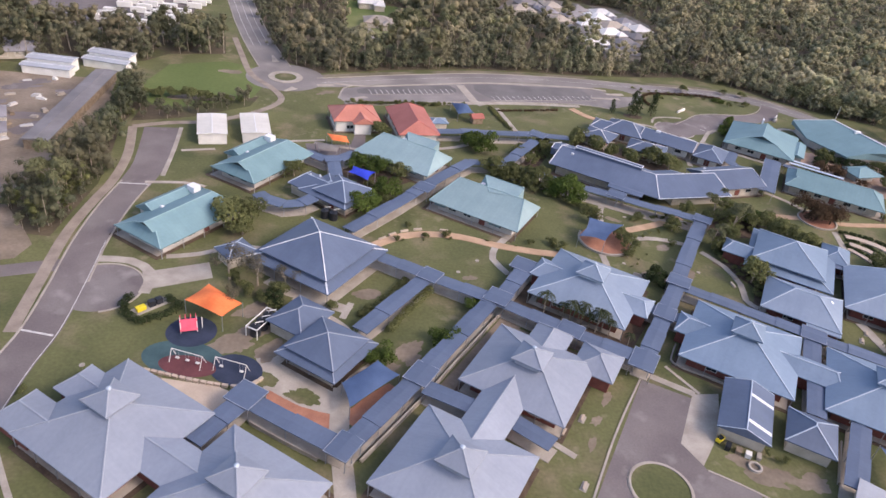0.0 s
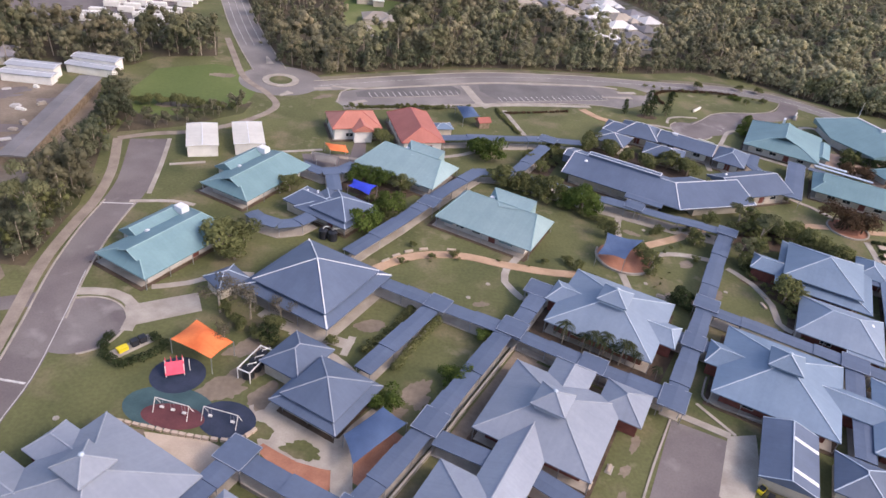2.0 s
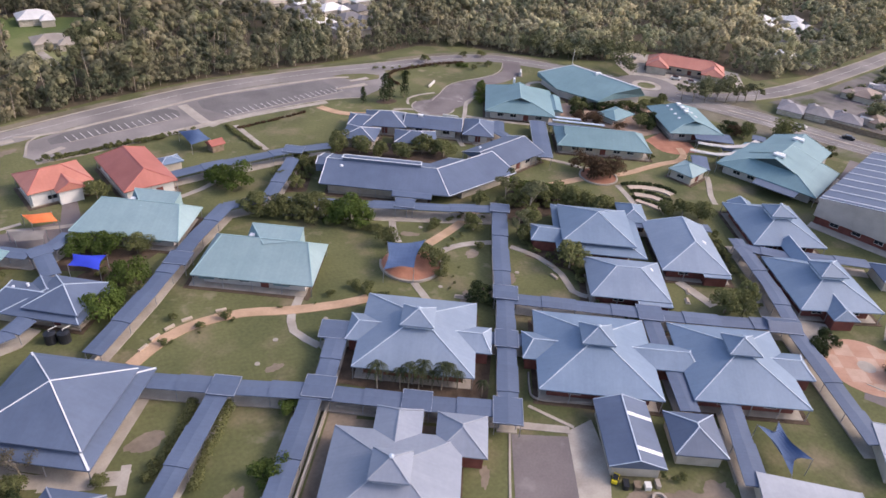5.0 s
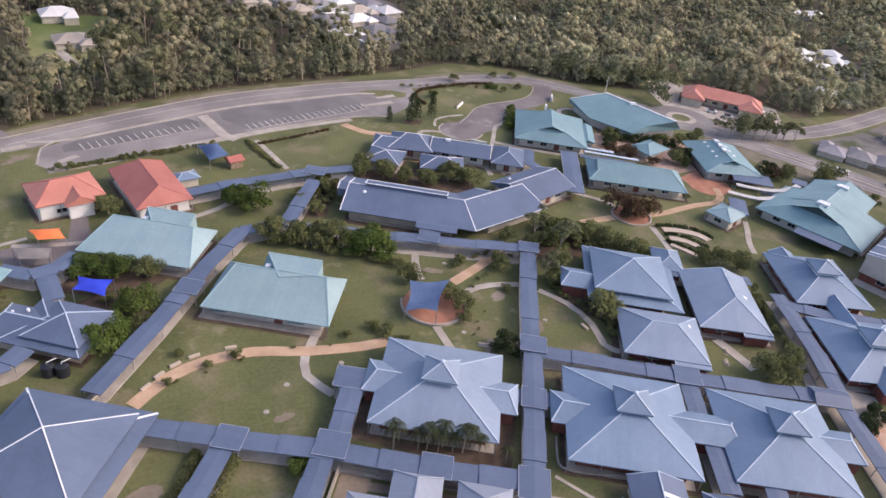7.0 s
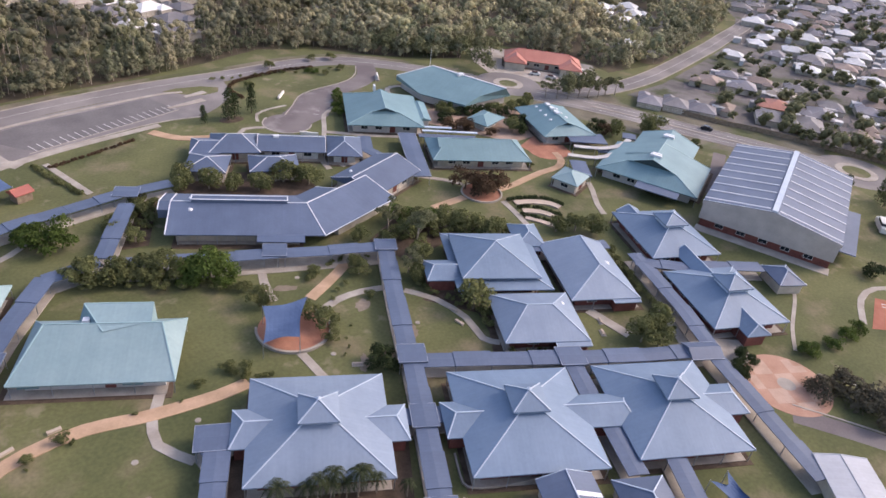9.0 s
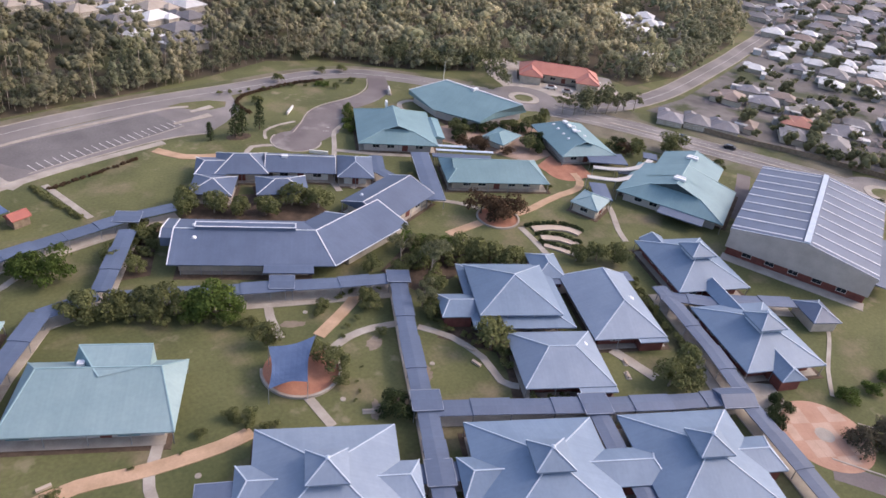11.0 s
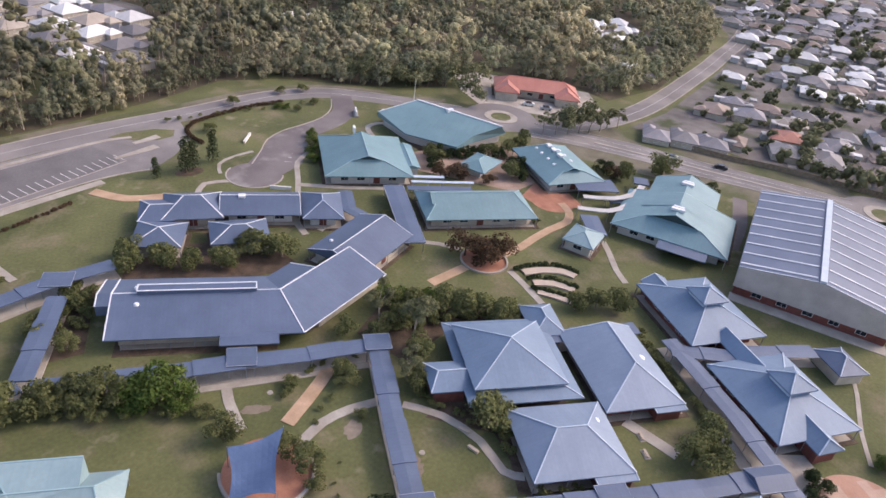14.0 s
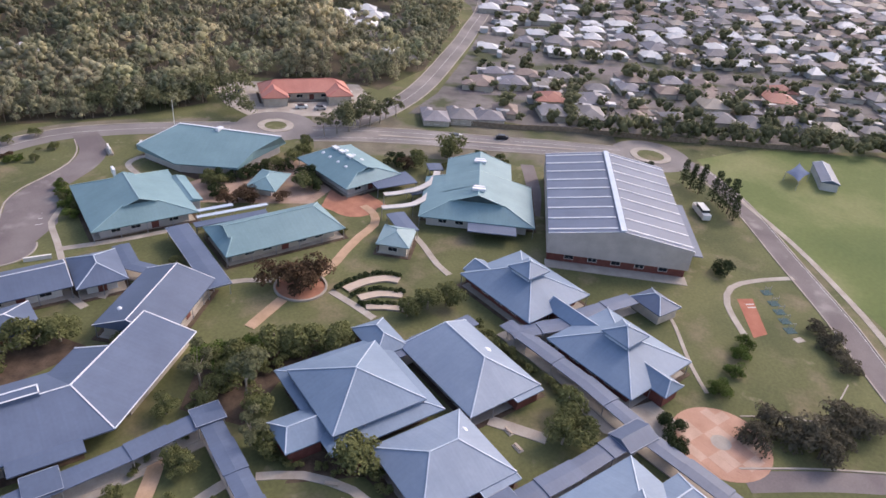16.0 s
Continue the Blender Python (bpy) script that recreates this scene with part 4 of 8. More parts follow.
def building(name, x, y, yaw, label, roof_mat, cap_mat, wall_mat, blocks, cupola=None, inset=2.1, windows=True, category="school building", group="school buildings", gablet=None):
    """blocks: (dx, dy, sx, sy, eave, rise, ridge, shift) in the building's own frame, the first the main block; gablet: the axis
    and the outline of a main roof with gables under its ridge ends."""
    top = thing(name, x, y, yaw, label, category, group)
    if windows:
        c, s = math.cos(radians(yaw)), math.sin(radians(yaw))
        _, _, sx, sy = blocks[0][:4]
        # Dark band past the eaves: mulch, and a painted stand-in for shade
        APRONS.box(x, y, 0.0, sx + 1.0, sy + 1.0, 0.05 + 0.004 * (len(APRONS.f) // 6 % 8), yaw)
        SLABS.box(x, y, 0.0, sx - 1.0, sy - 1.0, 0.13 + 0.004 * (len(SLABS.f) // 6 % 8), yaw)
    for k, (dx, dy, sx, sy, eave, rise, ridge, shift) in enumerate(blocks):
        FOOTPRINTS.append((x, y, yaw, dx, dy, sx, sy))
        roof, caps, wall = Geo(), Geo(), Geo()
        mx, my, msx, msy = blocks[0][:4]
        px, py = abs(dx - mx) + sx / 2 - msx / 2, abs(dy - my) + sy / 2 - msy / 2
        across = ridge is not None and ridge >= max(sx, sy) - 0.2 and (sx > sy) != (px > py)
        if k == 0 and gablet:
            ends = Geo()
            dutch(roof, caps, ends, gablet[0], eave, rise, gablet[1:])
            if ends.f:
                part("gable_end", ends, GABLE_DARK, top, "dark gable end under the ridge")
        elif k and rise > 0.5 and not across and min(px, py) < 1.5:
            wing(roof, caps, blocks[0][:7], (dx, dy, sx, sy, eave, rise, ridge))
        else:
            hip(roof, caps, dx, dy, sx, sy, eave, rise, ridge, shift=shift)
        r = part("roof" if k == 0 else "wing_roof", roof, roof_mat, top)
        part("ridge_cap", caps, cap_mat, r)
        i = inset if k == 0 else min(inset, 0.7)
        wx, wy = sx - 2 * i, sy - 2 * i
        wall.box(dx, dy, 0, wx, wy, eave - 0.2)
        gable = ridge is not None and ridge >= max(sx, sy) - 0.2
        if gable:
            for e in (-1, 1):
                if sx >= sy:
                    q = [(dx + e * (wx / 2 - 0.1), dy - wy / 2, eave - 0.25), (dx + e * (wx / 2 - 0.1), dy + wy / 2, eave - 0.25), (dx + e * (wx / 2 - 0.1), dy + shift, eave + rise - 0.4)]
                else:
                    q = [(dx - wx / 2, dy + e * (wy / 2 - 0.1), eave - 0.25), (dx + wx / 2, dy + e * (wy / 2 - 0.1), eave - 0.25), (dx - shift, dy + e * (wy / 2 - 0.1), eave + rise - 0.4)]
                wall.face(q)
        part("wall" if k == 0 else "wing_wall", wall, wall_mat, top)
        if windows and k == 0:
            openings(top, dx, dy, wx, wy)
            e = 0.35
            pts = []
            for n_, a, b in ((max(2, round(sx / 6)), sx / 2 - e, sy / 2 - e),):
                for j in range(n_ + 1):
                    u = -a + 2 * a * j / n_
                    pts += [(dx + u, dy - b), (dx + u, dy + b)]
            posts(top, pts, scale=(eave - 0.24) / 3.2)
    if cupola:
        cx, cy, s, base, rise = cupola
        body, roof, caps, vent = Geo(), Geo(), Geo(), Geo()
        body.box(cx, cy, base - 1.9, s - 1.4, s - 1.4, 1.8)
        c = part("cupola_wall", body, cap_mat, top)
        hip(roof, caps, cx, cy, s, s, base, rise, thick=0.3)
        r = part("cupola_roof", roof, roof_mat, top)
        part("ridge_cap", caps, cap_mat, r)
        vent.cylinder(cx, cy, base + rise - 0.25, 0.3, 0.5, 10)
        vent.cylinder(cx, cy, base + rise + 0.25, 0.45, 0.2, 10, 0.12)
        part("roof_vent", vent, CAP_BLUE, top, "pale roof vent")
    return top


def hot_unit(top, x, y, z, s=1.0):
    g_ = Geo()
    g_.box(x, y, z, 1.1 * s, 0.9 * s, 0.6 * s)
    g_.box(x, y, z + 0.6 * s, 1.25 * s, 1.05 * s, 0.08)
    part("roof_unit", g_, CAP_WHITE, top, "white rooftop cooling unit")


def dome(top, x, y, z, r=0.6):
    g_ = Geo()
    g_.cylinder(x, y, z, r, 0.25, 12, r * 0.95)
    g_.cylinder(x, y, z + 0.25, r * 0.95, 0.22, 12, r * 0.55)
    part("skylight_dome", g_, CAP_WHITE, top, "white skylight dome")


# hall-like pyramid with a lower skirt roof
gym = building("assembly_pavilion", -18.2, 137.4, -30, "square pavilion with a two-tier slate blue roof and white caps", SLATE, CAP_WHITE, WALL_CREAM,
               [(0, 0, 19.4, 19.4, 5.0, 4.4, None, 0)], inset=3.0, windows=False)
skirt, caps = Geo(), Geo()
hip(skirt, caps, 0, 0, 23.6, 23.6, 3.5, 3.0, ridge=0.0, cap=0.4)
r = part("skirt_roof", skirt, SLATE, gym, "lower slate blue skirt roof")
part("ridge_cap", caps, CAP_WHITE, r)
posts(gym, [(a, b) for a in (-11.2, -3.8, 3.8, 11.2) for b in (-11.2, 11.2)])
w = thing("pavilion_annex", -37.4, 136.2, 45, "small hipped slate blue annex beside the pavilion", "annex")
roof, caps, wall = Geo(), Geo(), Geo()
hip(roof, caps, 0, 0, 7.5, 6.5, 3.1, 1.7)
part("roof", roof, SLATE, w)
part("ridge_cap", caps, CAP_BLUE, w)
wall.box(0, 0, 0, 6.2, 5.2, 2.9)
part("wall", wall, WALL_CREAM, w)

p2 = building("play_pavilion", -11.6, 104.6, -30, "slate blue two-tier hipped classroom beside the playground", SLATE, CAP_SOFT, WALL_CREAM,
              [(0, 0, 11.8, 11.8, 4.4, 2.7, None, 0), (-10.4, 4.4, 9.4, 10.8, 3.3, 2.3, None, 0)], inset=1.0)
skirt, caps = Geo(), Geo()
hip(skirt, caps, 0, 0, 14.6, 14.6, 3.2, 2.6, ridge=0.0)
r = part("skirt_roof", skirt, SLATE, p2)
part("ridge_cap", caps, CAP_SOFT, r)

building("classroom_block", 47.1, 135.3, -28, "faded light blue hipped classroom block with roof lantern, behind palms", MIDBLUE, CAP_BLUE, BRICK_RED,
         [(0, 0, 23.6, 23.6, 3.4, 4.6, None, 0), (11.8, -0.2, 6.4, 8.2, 3.36, 1.6, None, 0), (-11.2, 0.2, 6.2, 8.6, 3.36, 1.6, None, 0)], cupola=(-0.2, -0.3, 6.7, 7.95, 1.9))
building("classroom_block", 78.4, 117.9, -28, "light blue hipped classroom block with lantern and red brick walls", BLUE, CAP_BLUE, BRICK_RED,
         [(0, 0, 23.9, 24.4, 3.4, 4.6, None, 0), (-11.4, 0.4, 6.4, 8.4, 3.36, 1.65, None, 0), (14.6, 0.8, 13.0, 8.0, 3.36, 1.7, None, 0)], cupola=(-0.2, 0.3, 6.7, 7.95, 1.9))
building("classroom_block", 104.2, 105.2, -27, "light blue hipped classroom block beside the plaza walkway", BLUE, CAP_BLUE, BRICK_RED,
         [(0, 0, 22.6, 23.4, 3.4, 4.5, None, 0), (12.2, 0.8, 6.4, 8.0, 3.36, 1.6, None, 0)], cupola=(0.2, 0.5, 6.5, 7.95, 1.9))
building("classroom_block", 28.9, 103.0, -28, "pale blue hipped classroom block with a roof lantern and wing roofs", PALE, CAP_SOFT, BRICK_RED,
         [(0, 0, 22.0, 21.0, 3.4, 4.5, None, 0), (-0.3, 12.2, 8.4, 7.6, 3.36, 1.7, None, 0), (10.8, 11.2, 9.0, 9.6, 3.36, 2.2, None, 0)], cupola=(-0.2, -0.6, 6.5, 7.95, 1.9))
building("classroom_block", 13.6, 77.2, -28, "pale blue hipped classroom block with a gabled link roof", PALE, CAP_SOFT, BRICK_RED,
         [(0, 0, 22.0, 21.0, 3.4, 4.5, None, 0), (-0.1, 17.0, 8.6, 17.6, 3.36, 2.2, 17.6, 0)], cupola=(0.6, -0.8, 6.5, 7.95, 1.9))
building("classroom_block", -43.2, 81.0, -31, "pale blue hipped classroom block with clustered wing roofs by the playground", PALE, CAP_SOFT, BRICK_RED,
         [(0, 0, 22.0, 22.4, 3.4, 4.6, None, 0), (-12.0, -7.0, 8.4, 8.2, 3.36, 1.8, None, 0), (-11.0, 2.6, 7.0, 7.6, 3.36, 1.5, None, 0), (13.0, 0.0, 13.0, 8.4, 3.36, 1.6, 13.0, 0)], cupola=(-1.2, 0.6, 6.5, 7.95, 1.9))
building("classroom_block", -20.2, 69.0, -30, "pale blue hipped classroom block beside the southern walkway", PALE, CAP_SOFT, BRICK_RED,
         [(0, 0, 20.8, 20.0, 3.4, 4.5, None, 0)], cupola=(0, 0, 6.5, 7.95, 1.9))

e1 = building("resource_centre", 107.0, 158.6, -28, "large light blue pyramid roof over a lower skirt, among trees", BLUE, CAP_BLUE, BRICK_RED,
              [(0, 0, 18.6, 18.8, 5.0, 4.0, None, 0), (-13.2, -3.6, 7.4, 8.2, 3.3, 1.55, None, 0), (11.8, 11.8, 7.6, 10.6, 3.3, 2.0, None, 0)], inset=1.2)
skirt, caps = Geo(), Geo()
hip(skirt, caps, 0.6, 0.2, 22.6, 24.0, 3.4, 2.4, ridge=1.4)
r = part("skirt_roof", skirt, BLUE, e1)
part("ridge_cap", caps, CAP_BLUE, r)
b = building("resource_wing", 126.4, 144.0, -26, "faded light blue long hipped wing with a rooftop unit", MIDBLUE, CAP_BLUE, BRICK_RED, [(-1.2, 0, 17.0, 23.4, 3.3, 3.6, None, 0), (3.8, -10.2, 6.6, 5.4, 3.0, 0.14, 6.6, 0)],
             gablet=("y", -11.7, 11.7, -7.3, 9.7, 0.0, -3.0, 0.0, 9.6, 0.0))
dome(b, 3.2, 0.0, 4.9, 0.95)
b = building("resource_wing", 101.4, 137.6, -28, "faded light blue hipped wing with rooftop unit beside covered walk", MIDBLUE, CAP_BLUE, BRICK_RED, [(0, 0, 18.6, 16.6, 3.3, 3.3, 5.6, 0), (5.4, -7.0, 7.6, 5.2, 3.0, 0.14, 7.6, 0)])
dome(b, 5.8, 2.6, 4.5, 0.95)
building("classroom_block", 158.4, 146.0, -23, "light blue hipped classroom block with lantern beside the hall", BLUE, CAP_BLUE, BRICK_RED,
         [(0, 0, 20.2, 23.0, 3.4, 4.3, 2.8, 0), (-4.6, 10.0, 7.0, 5.4, 3.3, 1.8, 5.4, 0)], cupola=(0.2, -0.4, 6.9, 7.95, 1.9))
building("classroom_block", 146.9, 120.2, -23, "light blue hipped classroom block with a roof lantern above the plaza", BLUE, CAP_BLUE, BRICK_RED,
         [(0, 0, 20.2, 22.2, 3.4, 4.3, 2.2, 0), (0.4, 14.4, 5.0, 9.6, 3.4, 2.0, 9.6, 0), (-0.8, -11.4, 6.2, 6.2, 3.3, 1.9, None, 0)], cupola=(0.2, -0.4, 6.9, 7.95, 1.9))
building("garden_hut", 170.2, 117.6, -28, "small hipped slate blue hut with a cream wall", SLATE, CAP_BLUE, WALL_CREAM, [(0, 0, 7.6, 9.0, 3.0, 2.0, None, 0)], windows=False, category="hut", group="", inset=0.6)

b = building("tuckshop", 71.9, 98.0, -25, "long dark slate roofed building with white skylight strips beside the court", SLATE, CAP_BLUE, WALL_CREAM, [(0, 0, 10.0, 15.6, 3.1, 1.7, 15.6, 0)], inset=0.8, windows=False, group="")
for y in (-5.2, 2.8):
    g = Geo()
    g.face([(0.15, y, 4.80), (4.9, y, 3.17), (4.9, y + 0.9, 3.17), (0.15, y + 0.9, 4.80)])
    part("skylight", g, CAP_WHITE, b, "white translucent roof sheet")
building("store_building", 83.2, 93.4, -27, "small slate blue hipped store beside the walkway", SLATE, CAP_BLUE, WALL_CREAM, [(0, 0, 9.4, 10.4, 3.1, 2.3, None, 0)], windows=False, group="", inset=0.8)
wb = building("white_roof_shed", 90.2, 72.6, -36, "low building with a plain pale grey metal roof", GREY_SHED, GREY_SHED, WALL_CREAM, [(0, 0, 17.0, 13.0, 3.4, 0.5, 17.0, 0)], windows=False, group="", inset=0.5)
building("white_roof_shed", 117.4, 75.6, -40, "pale grey roofed shed at the end of the covered walk", GREY_SHED, GREY_SHED, WALL_CREAM, [(0, 0, 10.0, 12.0, 3.4, 0.4, 12.0, 0)], windows=False, group="", inset=0.5)

# library: a bent roof over two wings, and an end wing
def bent_roof(roof, caps, ridge, front, rear, eave, top, thick=0.24):
    """A roof along a bent ridge line with mitred joints; front and rear give the eave's distance at each run."""
    p = [Vector(q) for q in ridge]
    runs = [(b_ - a).normalized() for a, b_ in zip(p, p[1:])]
    right = [Vector((d.y, -d.x)) for d in runs]

    def edge(dist, sign):
        out = [p[0] + right[0] * sign * dist[0]]
        for k in range(1, len(p) - 1):
            a, b_ = p[k] + right[k - 1] * sign * dist[k - 1], p[k] + right[k] * sign * dist[k]
            d, e = runs[k - 1], runs[k]
            t = ((b_ - a).x * e.y - (b_ - a).y * e.x) / (d.x * e.y - d.y * e.x)
            out.append(a + d * t)
        out.append(p[-1] + right[-1] * sign * dist[-1])
        return out
    f, r_ = edge(front, 1), edge(rear, -1)
    for k in range(len(p) - 1):
        roof.slope([(*f[k], eave), (*f[k + 1], eave), (*p[k + 1], top), (*p[k], top)], (*runs[k], 0))
        roof.slope([(*r_[k + 1], eave), (*r_[k], eave), (*p[k], top), (*p[k + 1], top)], (*(-runs[k]), 0))
        caps.beam((*p[k], top + 0.01), (*p[k + 1], top + 0.01), 0.24, 0.1)
        if k:
            caps.beam((*f[k], eave + 0.01), (*f[k + 1], eave + 0.01), 0.22, 0.08)
        for a, b_ in ((f[k], f[k + 1]), (r_[k + 1], r_[k])):
            roof.face([(*a, eave - thick), (*b_, eave - thick), (*b_, eave), (*a, eave)])
    for k in range(len(p)):
        caps.beam((*f[k], eave + 0.01), (*p[k], top + 0.01), 0.24, 0.1)
    for k in (0, -1):
        caps.beam((*r_[k], eave + 0.01), (*p[k], top + 0.01), 0.3, 0.1)
        tri = [(*f[k], eave - thick), (*r_[k], eave - thick), (*r_[k], eave), (*p[k], top), (*f[k], eave)]
        roof.face(tri if k else tri[::-1])
    return f, r_


lib = thing("library", 65.0, 204.0, 0, "long bent slate blue library with clerestory and white ridge lines", "school building", "school buildings")
roof, caps, wall = Geo(), Geo(), Geo()
RIDGE = [(51.2 - 65, 213.35 - 204), (79.4 - 65, 198.2 - 204), (100.8 - 65, 204.6 - 204)]
f, rr = bent_roof(roof, caps, RIDGE, (10.9, 10.8), (8.6, 1.4), 3.3, 6.0)
r = part("roof", roof, SLATE, lib)
part("ridge_cap", caps, CAP_WHITE, r)
d1 = (Vector(RIDGE[1]) - Vector(RIDGE[0])).normalized()
n1 = Vector((d1.y, -d1.x))
LIB_YAW = math.degrees(math.atan2(d1.y, d1.x))
c = Vector(RIDGE[0]) + d1 * 14.9 + n1 * 0.8
wall.box(c.x, c.y, 0, 26.0, 15.4, 3.1, LIB_YAW)
part("wall", wall, WALL_CREAM, lib)
wall = Geo()
d2 = (Vector(RIDGE[2]) - Vector(RIDGE[1])).normalized()
n2 = Vector((d2.y, -d2.x))
c = Vector(RIDGE[1]) + d2 * 11.6 + n2 * 4.6
wall.box(c.x, c.y, 0, 20.0, 9.4, 3.1, math.degrees(math.atan2(d2.y, d2.x)))
part("wing_wall", wall, WALL_CREAM, lib)
g = Geo()
c = Vector(RIDGE[0]) + d1 * 26.0 + n1 * 11.4
hip(g, Geo(), 0, 0, 11.0, 4.6, 3.26, 0.25, 11.0)
po = part("porch_roof", g, SLATE, lib)
po.matrix_basis = pose(c.x, c.y, 0, 0, 0, LIB_YAW)
g, c2 = Geo(), Geo()
p1 = Vector(RIDGE[1])
q1 = p1 + d2 * 11.0
a1, b1 = p1 - n2 * 7.6 - d2 * 1.5, q1 - n2 * 7.6
g.slope([(*b1, 3.55), (*a1, 3.55), (*p1, 6.0), (*q1, 6.0)], (*(-d2), 0))
g.face([(*a1, 3.2), (*b1, 3.2), (*b1, 3.55), (*a1, 3.55)])
g.face([(*b1, 3.2), (*q1, 3.2), (*q1, 6.0), (*b1, 3.55)])
rr_ = part("rear_roof", g, SLATE, lib, "slate blue rear slope behind the bend")
c2.beam((*b1, 3.56), (*q1, 6.01), 0.26, 0.1)
c2.beam((*p1, 6.02), (*q1, 6.02), 0.3, 0.1)
part("ridge_cap", c2, CAP_WHITE, rr_)
# the roof's narrower west end runs on past the wide front slope
g, c2 = Geo(), Geo()
p0 = Vector(RIDGE[0])
j0 = p0 - d1 * 2.6
jf, pf_ = j0 + n1 * 3.0, p0 + n1 * 3.0
jr, pr_ = j0 - n1 * 8.6, p0 - n1 * 8.6
zf = 6.0 - 2.7 * 3.0 / 10.9
g.slope([(*jf, zf), (*pf_, zf), (*p0, 6.0), (*j0, 6.0)], (*d1, 0))
g.slope([(*pr_, 3.3), (*jr, 3.3), (*j0, 6.0), (*p0, 6.0)], (*(-d1), 0))
g.face([(*jr, 3.06), (*jf, 3.06), (*jf, zf), (*j0, 6.0), (*jr, 3.3)])
g.face([(*jf, 3.06), (*pf_, 3.06), (*pf_, zf), (*jf, zf)])
er_ = part("end_roof", g, SLATE, lib, "narrow slate blue west end of the roof")
c2.beam((*jf, zf + 0.01), (*j0, 6.02), 0.24, 0.1)
c2.beam((*j0, 6.02), (*jr, 3.32), 0.24, 0.1)
part("ridge_cap", c2, CAP_WHITE, er_)
cl, cr = Geo(), Geo()
c = Vector(RIDGE[0]) + d1 * 16.0 - n1 * 0.6
cl.box(0, 0, 4.9, 22.6, 2.0, 1.9)
co = part("clerestory", cl, SLATE, lib, "raised clerestory along the ridge")
co.matrix_basis = pose(c.x, c.y, 0, 0, 0, LIB_YAW)
for y in (-1.05, 1.05):
    cr.beam((-11.4, y, 6.81), (11.4, y, 6.81), 0.28, 0.1)
for x in (-11.3, 11.3):
    cr.beam((x, -1.05, 6.81), (x, 1.05, 6.81), 0.28, 0.1)
part("clerestory_trim", cr, CAP_WHITE, co, "white trim round the clerestory")
for t, n_ in ((4.2, -2.6), (4.8, 2.8)):
    q = Vector(RIDGE[0]) + d1 * t + n1 * n_
    dome(lib, q.x, q.y, 5.2, 0.55)
for k in range(6):
    q = Vector(RIDGE[0]) + d1 * (2.5 + 4.4 * k) + n1 * 10.0
    posts(lib, [(q.x, q.y)], scale=0.95)
FOOTPRINTS.append((65.0, 204.6, LIB_YAW, 0, 0, 28, 19))
APRONS.box(64.5, 203.9, 0.0, 30.0, 19.6, 0.045, LIB_YAW)
SLABS.box(65.0, 204.6, 0.0, 28.0, 17.4, 0.11, LIB_YAW)
lc = building("library_wing", 107.0, 208.2, 20, "slate blue gabled library end wing with white barge trim", SLATE, CAP_WHITE, WALL_CREAM, [(0, 0, 21.4, 15.8, 3.4, 2.6, 21.4, 0.6)], inset=1.4)
dome(lc, -6.0, 4.6, 4.6, 0.5)

# administration cluster
building("office_block", 80.4, 242.6, -24, "slate blue hipped office block with white trim", SLATE, CAP_WHITE, WALL_CREAM, [(0, 0, 14.2, 13.2, 3.3, 2.9, 4.0, 0), (-8.6, -1.6, 7.5, 10.6, 3.2, 1.6, None, 0)])
ob = building("office_block", 95.2, 236.0, -28, "slate blue office wing with a dark courtyard front", SLATE, CAP_WHITE, WALL_WHITE, [(0, 0, 19.6, 12.0, 3.3, 1.8, 19.6, 1.0)])
hot_unit(ob, -4.5, 0.5, 4.5, 1.4)
building("office_block", 108.4, 228.0, -29, "small slate blue hipped office with a cream wall", SLATE, CAP_BLUE, WALL_WHITE, [(0, 0, 10.4, 13.8, 3.2, 2.4, None, 0)])
building("office_block", 68.6, 234.0, -32, "small slate blue hipped room behind trees", SLATE, CAP_WHITE, WALL_CREAM, [(0, 0, 11.2, 11.0, 3.2, 1.9, None, 0)])
building("office_block", 84.6, 226.6, -22, "slate blue hipped room facing the brown courtyard", SLATE, CAP_WHITE, WALL_CREAM, [(0, 0, 13.6, 10.4, 3.2, 1.9, None, 0)])

# northern pavilions
ps = building("preschool_room", -16.6, 169.0, -32, "slate blue two-tier hipped preschool room beside dense shrubs", SLATE, CAP_BLUE, WALL_CREAM,
              [(0, 0, 11.6, 11.6, 4.3, 2.6, None, 0), (-9.6, -1.5, 9.0, 9.6, 3.3, 2.0, None, 0)], inset=1.2)
skirt, caps = Geo(), Geo()
hip(skirt, caps, -1.6, -0.4, 16.6, 13.4, 3.2, 2.2, ridge=4.0)
r = part("skirt_roof", skirt, SLATE, ps, "lower slate blue skirt roof")
part("ridge_cap", caps, CAP_BLUE, r)
for x, y in ((-8.4, 0.6), (-10.6, -0.8)):
    g = Geo()
    g.cylinder(x, y, 4.6, 0.28, 0.7, 10)
    part("roof_vent", g, CAP_WHITE, ps, "small white roof vent")

